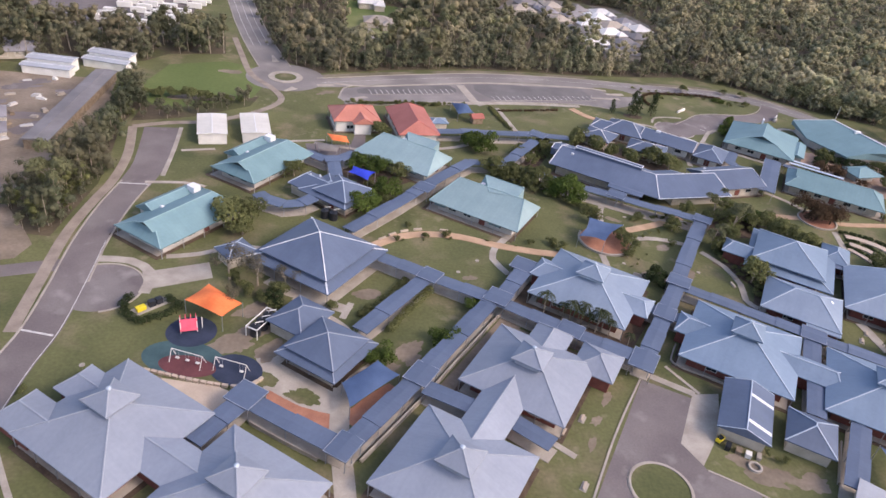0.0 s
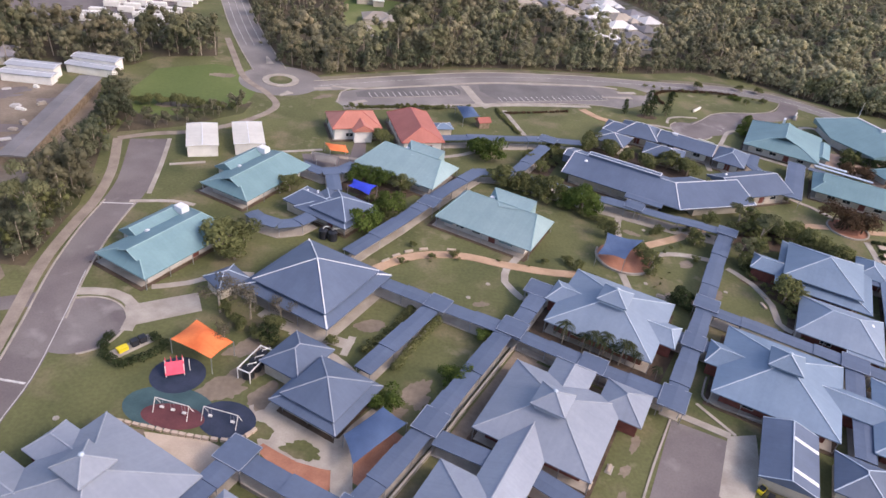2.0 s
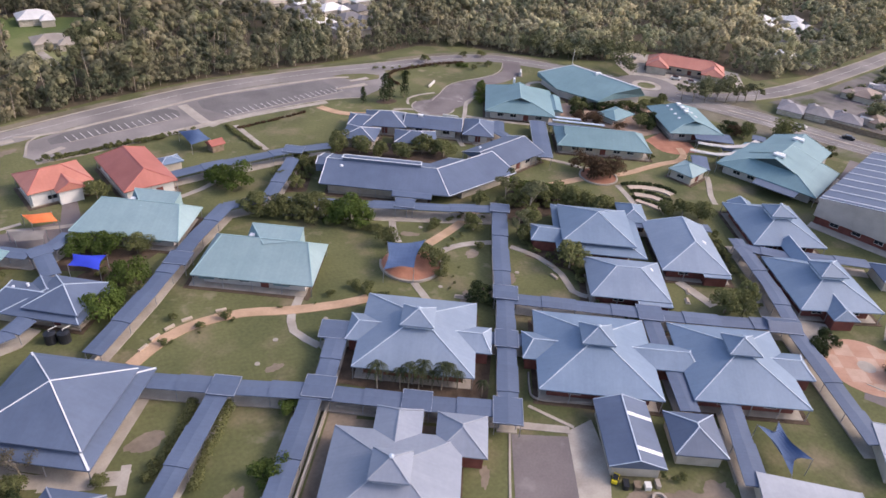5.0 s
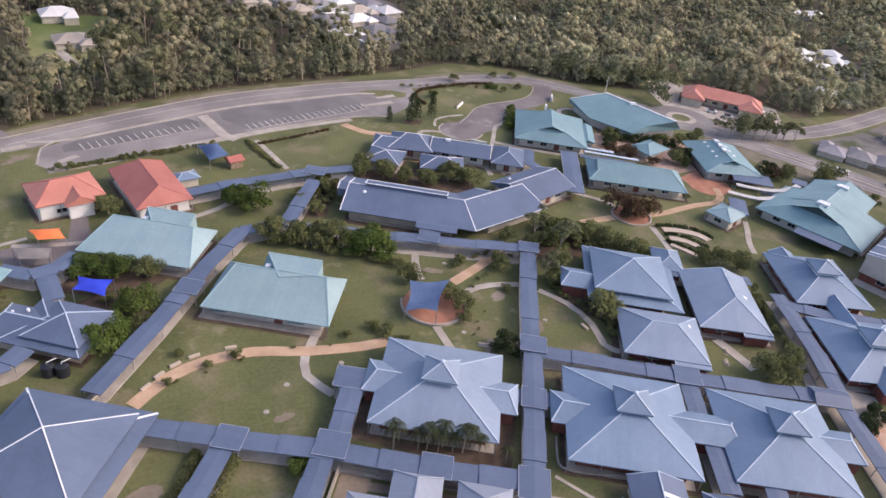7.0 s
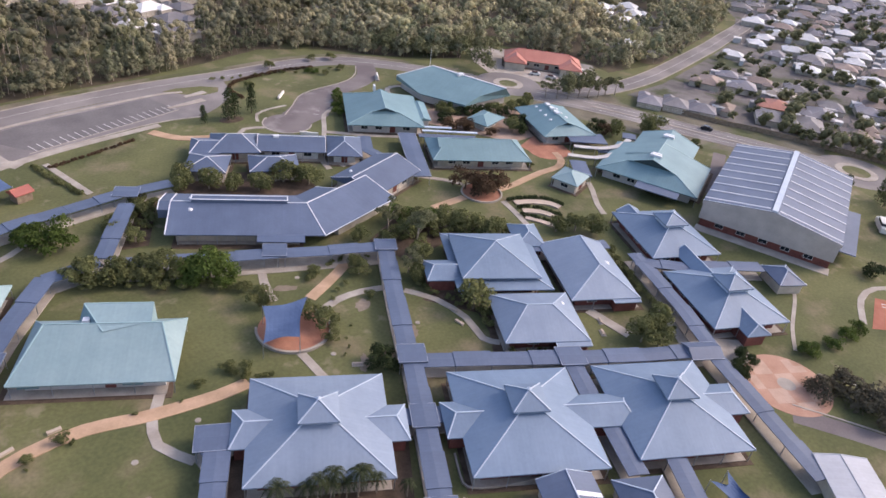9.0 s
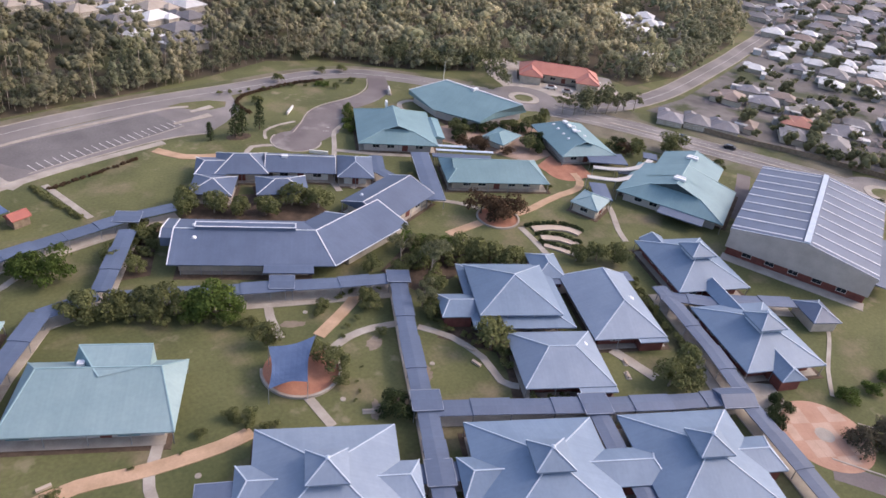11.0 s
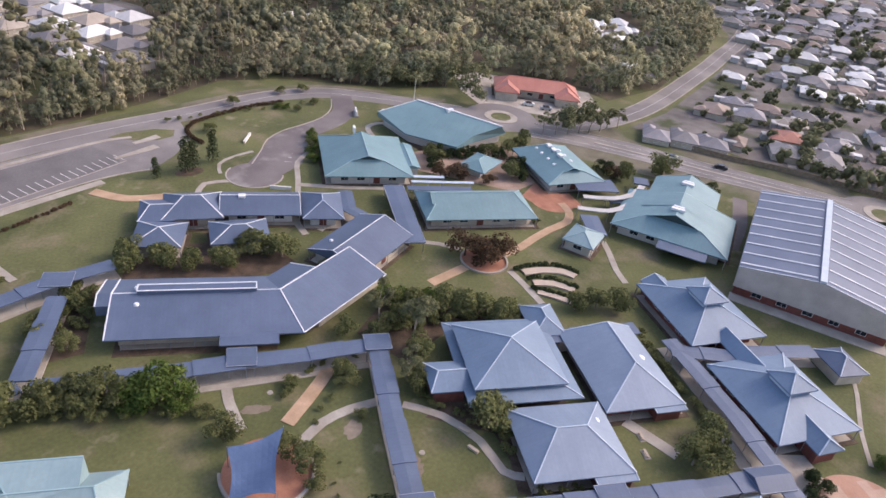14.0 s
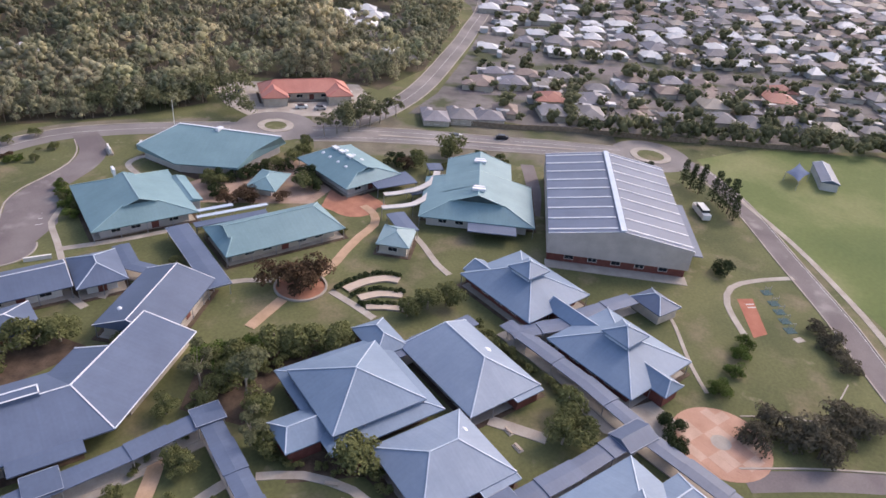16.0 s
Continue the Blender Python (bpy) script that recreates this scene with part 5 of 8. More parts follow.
# mint and teal roofed blocks
for bx, by, byaw, tone, lab in ((-54.8, 148.6, 59, TEAL, "teal roofed classroom block with layered gables beside the drive"), (-42.4, 184.2, 61, TEAL, "pale teal roofed classroom block with layered gables near the portables")):
    t1 = building("junior_block", bx, by, byaw, lab, tone, CAP_TEAL, WALL_GREY, [(0.2, -1.4, 26.0, 15.8, 3.1, 3.5, None, 0), (3.6, 6.4, 15.0, 7.6, 3.15, 2.0, 15.0, 0)],
                  gablet=("x", -12.8, 13.2, -9.2, 6.6, -2.2, -10.4, 0.42, 9.6, 0.0))
    dome(t1, -1.2, 3.6, 4.2, 0.6)
    g = Geo()
    g.box(9.6, 4.6, 4.2, 2.2, 2.6, 1.7)
    part("roof_plant", g, CAP_WHITE, t1, "white boxed roof plant")
t3 = building("middle_block", -1.6, 198.0, -28, "mint green hipped classroom block with a rooftop dormer", MINT, CAP_TEAL, WALL_GREY, [(0.6, 0.4, 26.0, 16.6, 3.1, 3.6, 19.0, 2.8)])
t4 = building("middle_block", 22.2, 171.8, -28, "mint green hipped classroom block with a glazed dormer", MINT, CAP_TEAL, WALL_GREY, [(1.2, 0.5, 27.0, 17.4, 3.1, 3.75, 20.0, 3.0)])
for t, k in ((t3, 0.95), (t4, 1.0)):
    pa, pb, pc, pd = [Vector(q) * k for q in ((-3.1, 8.5, 7.6), (9.1, 8.5, 7.6), (1.4, 1.6, 6.45), (9.3, 3.6, 6.95))]
    pl, ab, bb = [Vector(q) * k for q in ((-4.2, 7.4, 4.3), (-3.6, 8.6, 3.4), (9.3, 8.6, 3.4))]
    g, c = Geo(), Geo()
    g.slope([pc, pd, pb, pa], pb - pa)
    g.face([bb, ab, pa, pb])
    g.face([pd, bb, pb])
    r = part("dormer_roof", g, MINT, t)
    for p_, q_ in ((pa, pb), (pa, pc)):
        c.beam(p_, q_, 0.24, 0.09)
    part("ridge_cap", c, CAP_TEAL, r)
    g = Geo()
    g.face([pl, pc, pa])
    g.face([ab, pl, pa])
    w = part("dormer_window", g, TEAL, t, "dark teal glazed dormer end")
    m0 = (pl + pc + pa) / 3
    g = Geo()
    g.box(m0.x - 0.3, m0.y - 0.4, m0.z - 0.3, 1.2, 1.2, 0.6)
    part("roof_unit", g, CAP_WHITE, t, "small white roof unit")
t5 = building("senior_block", 136.0, 248.6, -28, "teal roofed block with a high offset gable and a white vent", TEAL, CAP_TEAL, WALL_GREY, [(0, -1.2, 25.4, 27.6, 3.3, 4.5, None, 0), (13.4, -0.6, 5.0, 16.0, 3.1, 0.7, 16.0, 0)],
              gablet=("y", -15.0, 12.6, -12.7, 12.7, 0.2, -10.2, 0.32, 5.2, 0.2))
g = Geo(); g.box(-2.0, 9.0, 6.4, 0.7, 2.4, 1.7); part("roof_flue", g, CAP_WHITE, t5, "white metal flue box")
t6 = thing("performing_arts_block", 172.0, 256.0, 0, "pale teal fan-shaped performing arts roof with a white ridge", "school building", "school buildings")
FAN = [(-14.0, 15.4), (-14.8, -0.6), (-6.6, -17.0), (1.5, -15.6), (17.5, -15.0), (9.0, 16.0)]
rn, rs = (0.8, 12.8, 7.6), (12.2, -17.6, 7.6)
low = [(x, y, z) for (x, y), z in zip(FAN, (4.7, 3.25, 3.7, 5.5, 3.4, 3.4))]
roof, caps, wall = Geo(), Geo(), Geo()
roof.slope([rn, low[0], low[1]], (0.05, 1, 0))
roof.slope([rn, low[1], low[2]], (-0.5, 0.9, 0))
roof.slope([rn, low[2], low[3], rs], (-0.5, 0.9, 0))
roof.slope([rs, low[3], low[4]], (1, 0, 0))
roof.slope([rn, rs, low[4], low[5]], (0.35, -0.94, 0))
roof.slope([rn, low[5], low[0]], (-1, 0, 0))
for k in range(6):
    (ax, ay, az), (bx, by, bz) = low[k], low[(k + 1) % 6]
    roof.face([(bx, by, bz), (ax, ay, az), (ax, ay, 3.0), (bx, by, 3.0)])
roof.face([(x, y, 3.0) for x, y, z in low])
r = part("roof", roof, TEAL, t6)
caps.beam(rn, rs, 0.7, 0.2)
caps.beam(rn, low[0], 0.25, 0.08)
part("ridge_cap", caps, CAP_WHITE, r, "white ridge capping")
wall.prism([(x * 0.9 + 0.2, y * 0.92) for x, y in FAN[::-1]], 0, 3.1)
part("wall", wall, WALL_GREY, t6)
g = Geo()
g.box(5.0, 0.6, 7.0, 2.4, 1.3, 1.2)
part("roof_unit", g, CAP_WHITE, t6, "white rooftop unit")
FOOTPRINTS.append((172, 256, -20, 3, 0, 22, 31))
APRONS.box(172, 256, 0, 27, 33, 0.045, -4)
t7 = building("science_block", 145.8, 208.8, -27, "long teal hipped science block facing the fig lawn", TEAL, CAP_TEAL, WALL_CREAM, [(-0.4, -0.2, 31.4, 15.8, 3.2, 3.4, None, 0)],
              gablet=("x", -16.0, 15.2, -8.2, 7.8, 0.4, -12.6, 0.42, 10.4, 0.0))
t8 = building("technology_block", 188.2, 215.6, -20, "teal roofed workshop block with rows of white roof ventilators", TEAL, CAP_TEAL, WALL_GREY, [(-0.6, -0.4, 19.8, 25.8, 3.3, 3.7, None, 0)],
              gablet=("y", -13.2, 12.4, -9.4, 10.6, 1.4, -9.8, 0.3, 6.8, 0.0))
for x, ys in ((-4.6, (-4.6, -0.6, 3.6, 7.2)), (1.8, (-3.4, 0.6, 4.4))):
    for y in ys:
        dome(t8, x, y, 5.4 if x < 0 else 5.7, 0.7)
for y in (-2.0, 2.0, 5.4):
    g = Geo()
    g.box(-1.4, y, 6.9, 1.3, 2.0, 0.55)
    g.box(-1.4, y, 7.45, 1.5, 2.2, 0.08)
    part("ridge_vent", g, CAP_WHITE, t8, "white ridge ventilator")
t9 = building("arts_block", 194.6, 174.6, 24, "large teal two-level arts block beside the sports hall", TEAL, CAP_TEAL, WALL_GREY, [(-4.6, 0.6, 25.2, 31.6, 3.4, 5.6, None, 0), (6.0, 0.8, 24.0, 19.6, 5.66, 3.44, 24.0, 0)],
              gablet=("x", -17.2, 8.0, -15.2, 16.4, 0.8, -11.4, 0.45, 4.0, 0.0))
for x in (-8.6, 10.4):
    g = Geo()
    g.box(x, 0.8, 8.8, 1.1, 3.6, 0.7)
    g.box(x + 1.6, 0.8, 8.9, 0.9, 3.0, 0.5)
    part("roof_vent", g, CAP_WHITE, t9, "white ridge ventilator")
g = Geo()
g.box(-19.4, -3.6, 2.9, 5.0, 13.0, 0.25)
part("verandah_roof", g, SLATE, t9, "slate grey flat verandah roof")
building("lawn_shelter", 160.2, 182.0, 19, "small teal hipped shelter on the lawn", MINT, CAP_TEAL, WALL_CREAM, [(0, 0, 10.2, 8.6, 3.0, 1.8, None, 0)], category="shelter", group="", inset=0.8)
building("courtyard_shelter", 165.8, 228.2, 18, "small teal hipped shelter in the salmon courtyard", TEAL, CAP_TEAL, WALL_WHITE, [(0, 0, 12.4, 9.0, 2.9, 1.7, None, 0)], category="shelter", group="", inset=2.2, windows=False)

# red roofed houses, portable rooms
h = building("caretaker_house", -19.4, 224.4, 17, "white walled house with an orange-red hipped roof", ORANGE, CAP_RED, WALL_WHITE, [(0, 0, 16.0, 13.6, 4.2, 3.0, 5.0, 0), (1.6, -6.6, 7.0, 5.0, 4.1, 1.9, 5.0, 0)], category="house", group="red roofed houses", inset=1.0)
building("caretaker_house", 0.6, 225.2, 15, "long red gabled house beside the car park", RED, CAP_RED, WALL_WHITE, [(0, 0, 14.2, 24.0, 3.6, 3.4, 16.0, 0)], category="house", group="red roofed houses", inset=1.0)
for x, y, lab in ((-61.6, 203.8, "cream portable classroom with a pale roof at the drive end"), (-49.2, 208.0, "cream portable classroom with a flat pale roof beside its twin")):
    building("portable_classroom", x, y, 16, lab, CREAM, CAP_WHITE, WALL_WHITE, [(0, 0, 9.0, 15.6, 3.6, 0.22, 15.6, 0)], inset=0.35, windows=False, category="portable classroom", group="portable classrooms")

# window hoods on the middle blocks
for t, front in ((t3, -6.2), (t4, -6.7)):
    for x in (-9.0, 7.6):
        g = Geo()
        g.beam((x - 1.7, front - 0.55, 2.1), (x + 1.7, front - 0.55, 2.1), 1.1, 0.14)
        part("window_hood", g, TEAL, t, "teal window hood")

# sports hall
hall = thing("sports_hall", 207.4, 140.0, 21.4, "large sports hall with a white striped slate gable roof", "sports hall")
roof, caps, strips, wall, base = Geo(), Geo(), Geo(), Geo(), Geo()
hip(roof, caps, 0, 0, 52.0, 36.6, 8.2, 3.0, 52.0, thick=0.5)
part("roof", roof, SLATE, hall)
caps2 = Geo()
caps2.beam((-26, 0, 11.25), (26, 0, 11.25), 1.5, 0.35)
part("ridge_vent", caps2, CAP_BLUE, hall, "pale continuous ridge ventilator")
part("ridge_cap", caps, CAP_WHITE, hall)
for i in range(9):
    x = -24 + 6.0 * i
    for sgn in (-1, 1):
        g = Geo()
        g.beam((x, sgn * 1.2, 11.05), (x, sgn * 18.2, 8.27), 0.62, 0.1)
        part("roof_stripe", g, CAP_PALE, hall, "white translucent roof strip")
wall.box(0, 0, 2.6, 51.2, 35.8, 5.4)
for e in (-1, 1):
    gable = [(e * 26.06, -18.3, 7.3), (e * 26.06, 18.3, 7.3), (e * 26.06, 18.3, 8.1), (e * 26.06, 0, 11.1), (e * 26.06, -18.3, 8.1)]
    wall.face(gable if e > 0 else gable[::-1])
    wall.box(e * 25.85, 0, 2.6, 0.4, 36.0, 4.75)
part("wall", wall, WALL_FAWN, hall, "fawn-grey sheet-clad upper wall")
base.box(0, 0, 0, 50.4, 35.0, 2.6)
part("base_wall", base, BRICK_RED, hall, "red brick base wall")
openings(hall, 0, 0, 50.4, 35.0, gap=6.0)
g = Geo()
g.box(-27, 0, 0, 4.0, 36, 0.12)
part("apron", g, CONCRETE, hall, "concrete apron along the hall")
g = Geo()
g.box(-4, -20.6, 3.0, 30, 5.0, 0.3)
part("lean_to_roof", g, SLATE, hall, "slate grey lean-to roof")

# orange roofed centre beyond the roundabout
oc = building("community_centre", 235.6, 269.4, -43, "long orange-red roofed community centre beyond the roundabout", ORANGE, CAP_RED, WALL_CREAM, [(0, 0, 34.0, 12.0, 3.6, 3.4, None, 0), (-12, -6.5, 10.0, 9.0, 3.5, 2.4, None, 0), (12, -6.5, 10.0, 9.0, 3.5, 2.4, None, 0)], category="community centre", group="")
g = Geo()
poly(g, [(206, 270), (210, 286), (220, 302), (232, 300), (246, 284), (262, 262), (250, 246), (228, 246)], 0.045)
structure("forecourt", g, CONCRETE, "sandy car park before the orange roofed centre")

structure("building_surround", APRONS, MULCH, "dark earth and mulch round the classroom blocks, doubling as eave shade")
structure("verandah_slab", SLABS, CONCRETE, "pale concrete verandah slabs under the eaves")

# ---- covered walkways ----
LEVEL = [0]


def walkway(pts, width=3.9, z=2.95, seg=8.0, step=0.16, label="slate blue steel roofed covered walkway on slim posts", slab=True):
    """Covered way along straight runs: overlapping roof panels at two heights, posts and a slab below."""
    x0, y0 = pts[0]
    top = thing("covered_walkway", x0, y0, 0, label, "covered walkway", "covered walkways")
    k = 0
    for (ax, ay), (bx, by) in zip(pts, pts[1:]):
        a, b = Vector((ax - x0, ay - y0)), Vector((bx - x0, by - y0))
        d = b - a
        n = max(1, round(d.length / seg))
        yaw = math.degrees(math.atan2(d.y, d.x))
        for i in range(n):
            p, q = a + d * (i / n), a + d * ((i + 1) / n)
            c = (p + q) / 2
            ln = d.length / n + 0.5
            g_ = Geo()
            h = z + (step if k % 2 else 0.0)
            e = Vector((math.cos(radians(yaw)), math.sin(radians(yaw)), 0))
            s = Vector((-e.y, e.x, 0))
            w = width + (0.3 if k % 2 else 0)
            o = Vector((c.x, c.y, h))
            l, r_, m0 = o + s * w / 2, o - s * w / 2, o + Vector((0, 0, 0.14))
            hx = e * ln / 2
            g_.slope([r_ - hx, r_ + hx, m0 + hx, m0 - hx], e)
            g_.slope([l + hx, l - hx, m0 - hx, m0 + hx], -e)
            dn = Vector((0, 0, -0.16))
            g_.face([r_ - hx + dn, r_ + hx + dn, r_ + hx, r_ - hx])
            g_.face([l + hx + dn, l - hx + dn, l - hx, l + hx])
            g_.face([r_ + hx + dn, l + hx + dn, l + hx, m0 + hx, r_ + hx])
            g_.face([l - hx + dn, r_ - hx + dn, r_ - hx, m0 - hx, l - hx])
            g_.face([l - hx + dn, l + hx + dn, r_ + hx + dn, r_ - hx + dn])
            part("roof_panel", g_, SLATE, top)
            for sd in (-1, 1):
                o2 = part("post", POST_MESH, None, top)
                v = p + Vector((s.x, s.y)) * sd * (width / 2 - 0.4)
                o2.matrix_basis = pose(v.x, v.y, 0) @ Matrix.Diagonal((1, 1, (z - 0.1) / 3.2, 1))
            k += 1
        if slab:
            g_ = Geo()
            LEVEL[0] = (LEVEL[0] + 1) % 11
            g_.box((a.x + b.x) / 2, (a.y + b.y) / 2, 0, d.length + 1.5, width - 0.2, 0.165 + 0.004 * LEVEL[0], yaw)
            part("slab", g_, CONCRETE, top, "pale concrete slab under the roof")
    return top


def canopy(x, y, yaw=-28, sx=5.2, sy=5.2, z=3.35, rise=0.16):
    top = thing("walkway_canopy", x, y, yaw, "raised square slate blue canopy where covered walks meet", "canopy", "walkway canopies")
    g_, c_ = Geo(), Geo()
    hip(g_, c_, 0, 0, sx, sy, z, rise, max(sx, sy))
    part("roof", g_, SLATE, top)
    trim = Geo()
    for a in (-1, 1):
        trim.beam((-sx / 2, a * sy / 2, z + 0.005), (sx / 2, a * sy / 2, z + 0.005), 0.1, 0.07)
        trim.beam((a * sx / 2, -sy / 2, z + 0.005), (a * sx / 2, sy / 2, z + 0.005), 0.1, 0.07)
    part("edge_trim", trim, CAP_SOFT, top, "grey-blue folded edge trim")
    posts(top, [(a * (sx / 2 - 0.4), b * (sy / 2 - 0.4)) for a in (-1, 1) for b in (-1, 1)])


RUNS = [
    [(-30, 79), (-24, 89.5)], [(-24, 89.5), (-15.1, 84.8), (-5.6, 80)], [(-5.2, 80.2), (6.8, 99.2), (23.6, 128)],
    [(-6.2, 140.8), (8.2, 133.6), (23.8, 126.4)], [(24, 126.4), (38.3, 118.4), (54, 110.6)], [(53.4, 108.6), (63, 126.6), (70.6, 141)],
    [(70.8, 142.2), (78.9, 158.4), (88.4, 176.4)], [(71.4, 140), (84, 133), (98.4, 124.8)], [(98.4, 124.8), (112, 117.6), (125.6, 111.2)],
    [(128, 111.4), (134.2, 123.4), (142.6, 143.6)], [(126.4, 110.2), (123, 101.6), (114, 79.4)], [(32.6, 198.6), (48.5, 191.8), (64.7, 185.6)],
    [(65, 185.6), (76, 181), (88.6, 176.6)],
]
RUNS += [
    [(-12.6, 150.4), (-1.6, 166.4), (11, 186.4)], [(11, 186.4), (20.2, 198.8), (30.8, 200.2)], [(31.8, 201.2), (43.4, 221.6)],
    [(9.2, 220.2), (18, 222.6), (30.4, 225)], [(31, 225), (45, 227.4), (56, 227.6)], [(25, 128), (31.8, 140.6)], [(-5.8, 111.4), (6.9, 131.8)],
    [(8.3, 96.4), (18.2, 92)], [(97.8, 124), (92.6, 113.4)], [(91.6, 109), (86.6, 98.4)], [(-38.3, 164.1), (-35.5, 161.3), (-31.0, 159.6), (-26.3, 161.4), (-23.8, 164.6)],
    [(-30.5, 192.6), (-24.2, 189.1), (-20.0, 190.6), (-16.1, 195.6)], [(-21.9, 189.9), (-19.6, 179.4)], [(154.6, 131.4), (168, 122.8)], [(60.6, 129.6), (68, 126)],
    [(118.7, 159.6), (139.5, 150.4)], [(140, 141.4), (150, 132.4)],
]
RUNS += [
    [(113.8, 224), (116.2, 213.6)], [(118.2, 232), (113.8, 223.6)],
    [(29, 141), (34.6, 141.6)], [(24.6, 89.6), (31, 85)], [(95, 96.6), (85.4, 80.6)],
]
for run in RUNS:
    walkway(run)
for x, y, sx, sy in ((-24, 90, 5.6, 5.6), (-5.4, 80.2, 4.6, 5.6), (7.2, 99.6, 5.0, 6.0), (24.2, 127.4, 5.6, 5.6), (54, 110, 5.4, 6.6), (71.2, 142, 5.6, 5.2), (98.4, 124.9, 5.6, 5.4),
                     (64.8, 186.6, 5.4, 5.0), (39.6, 118, 5.4, 5.0), (8.4, 133.4, 5.0, 5.0), (88.6, 176.6, 5.2, 4.6), (63.6, 127.8, 4.8, 5.4), (6.0, 177.6, 5.2, 5.2), (45, 227, 6, 5)):
    canopy(x, y, -28, sx, sy)
canopy(124.6, 111.2, -28, 7.4, 5.4, 3.2, 1.1)
canopy(31.6, 142.2, -26, 5.8, 5.6, 3.2)
canopy(125.2, 215.2, -27, 5.6, 30.0, 3.1)

# ---- trees ----
def leaf_cloud(rng, clusters, per, size, flat=0.75, up=0.35, rough=0.45):
    """Leaf clumps as small bent quads, facing outward from the ellipsoid clusters (x, y, z, radius)."""
    vs, fs = [], []
    for cx, cy, cz, r in clusters:
        d = rng.normal(size=(per, 3))
        d /= np.linalg.norm(d, axis=1)[:, None]
        d[:, 2] = np.where(d[:, 2] < -0.35, -d[:, 2], d[:, 2])
        rad = r * rng.uniform(0.62, 1.08, size=(per, 1))
        c = np.array([cx, cy, cz]) + d * rad * np.array([1, 1, flat])
        nrm = d + rng.normal(scale=rough, size=(per, 3)) + np.array([0, 0, up])
        nrm /= np.linalg.norm(nrm, axis=1)[:, None]
        t = np.cross(nrm, rng.normal(size=(per, 3)))
        t /= np.linalg.norm(t, axis=1)[:, None]
        b = np.cross(nrm, t)
        s = size * rng.uniform(0.6, 1.35, size=(per, 1))
        k = len(vs) * 1
        q = np.stack([c - t * s * 0.9, c - b * s * 0.5 + nrm * s * 0.18, c + t * s * 0.9, c + b * s * 0.55 + nrm * s * 0.12], axis=1).reshape(-1, 3)
        vs.append(q)
    v = np.concatenate(vs)
    f = np.arange(len(v)).reshape(-1, 4)
    return v, f


def lump_cloud(rng, clusters, per, size, flat=0.85, core=1.0):
    """A crown of uneven rounded leaf masses with loose leaf sprays over them, as triangles."""
    bm = bmesh.new()
    bmesh.ops.create_icosphere(bm, subdivisions=1, radius=1.0)
    bv = np.array([q.co[:] for q in bm.verts])
    bf = np.array([[q.index for q in p.verts] for p in bm.faces])
    bm.free()
    vs, fs, k = [], [], 0
    for cx, cy, cz, r in clusters:
        v = bv * rng.uniform(0.42, 0.96, size=(len(bv), 1)) * core * r * np.array([1, 1, flat]) + np.array([cx, cy, cz])
        vs.append(v)
        fs.append(bf + k)
        k += len(v)
    q = leaf_cloud(rng, clusters, per, size, flat=flat, up=0.5, rough=0.3)[0]
    n = np.arange(len(q)).reshape(-1, 4) + k
    return np.concatenate(vs + [q]), np.concatenate(fs + [n[:, [0, 1, 2]], n[:, [0, 2, 3]]])


def cloud_mesh(name, v, f, material, tone=None, rounded=False):
    me = bpy.data.meshes.new(name)
    me.vertices.add(len(v))
    me.vertices.foreach_set("co", np.asarray(v, dtype=np.float32).ravel())
    n = f.shape[1]
    me.loops.add(f.size)
    me.loops.foreach_set("vertex_index", np.asarray(f, dtype=np.int32).ravel())
    me.polygons.add(len(f))
    me.polygons.foreach_set("loop_start", np.arange(0, f.size, n, dtype=np.int32))
    me.polygons.foreach_set("use_smooth", np.full(len(f), rounded))
    me.update(calc_edges=True)
    me.validate()
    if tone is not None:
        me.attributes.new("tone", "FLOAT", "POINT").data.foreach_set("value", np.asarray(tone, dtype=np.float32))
    me.materials.append(material)
    return me


def crown_clusters(rng, kind, h, r):
    """Where the leaf clusters of one crown sit: a broad dome, a tall gum or a low shrub."""
    out = []
    if kind == "broad":
        for k in range(11):
            a, q = rng.uniform(0, 2 * math.pi), r * math.sqrt(rng.uniform(0, 0.62))
            out.append((q * math.cos(a), q * math.sin(a), h - r * 0.75 + rng.uniform(-0.35, 0.3) * r - 0.3 * q, r * rng.uniform(0.34, 0.5)))
    elif kind == "gum":
        for k in range(9):
            a, q = rng.uniform(0, 2 * math.pi), r * math.sqrt(rng.uniform(0, 0.85))
            out.append((q * math.cos(a), q * math.sin(a), h * rng.uniform(0.55, 0.95) - 0.2 * q, r * rng.uniform(0.25, 0.42)))
    elif kind in ("woods", "canopy"):
        low, m = (0.14, 10) if kind == "woods" else (0.5, 7)
        for k in range(m):
            z = low + (0.85 - low) * k / (m - 1)
            a, q = rng.uniform(0, 2 * math.pi), r * math.sqrt(rng.uniform(0, 0.8)) * (1.2 - 0.7 * z)
            out.append((q * math.cos(a), q * math.sin(a), h * z, r * rng.uniform(0.38, 0.58)))
    elif kind == "column":
        for k in range(8):
            z = 0.15 + 0.85 * k / 7
            out.append((rng.uniform(-0.15, 0.15) * r, rng.uniform(-0.15, 0.15) * r, h * z, r * (1.0 - 0.55 * z)))
    else:
        for k in range(7):
            a, q = rng.uniform(0, 2 * math.pi), r * math.sqrt(rng.uniform(0, 0.6))
            out.append((q * math.cos(a), q * math.sin(a), h * rng.uniform(0.4, 0.75), r * rng.uniform(0.38, 0.55)))
    return out


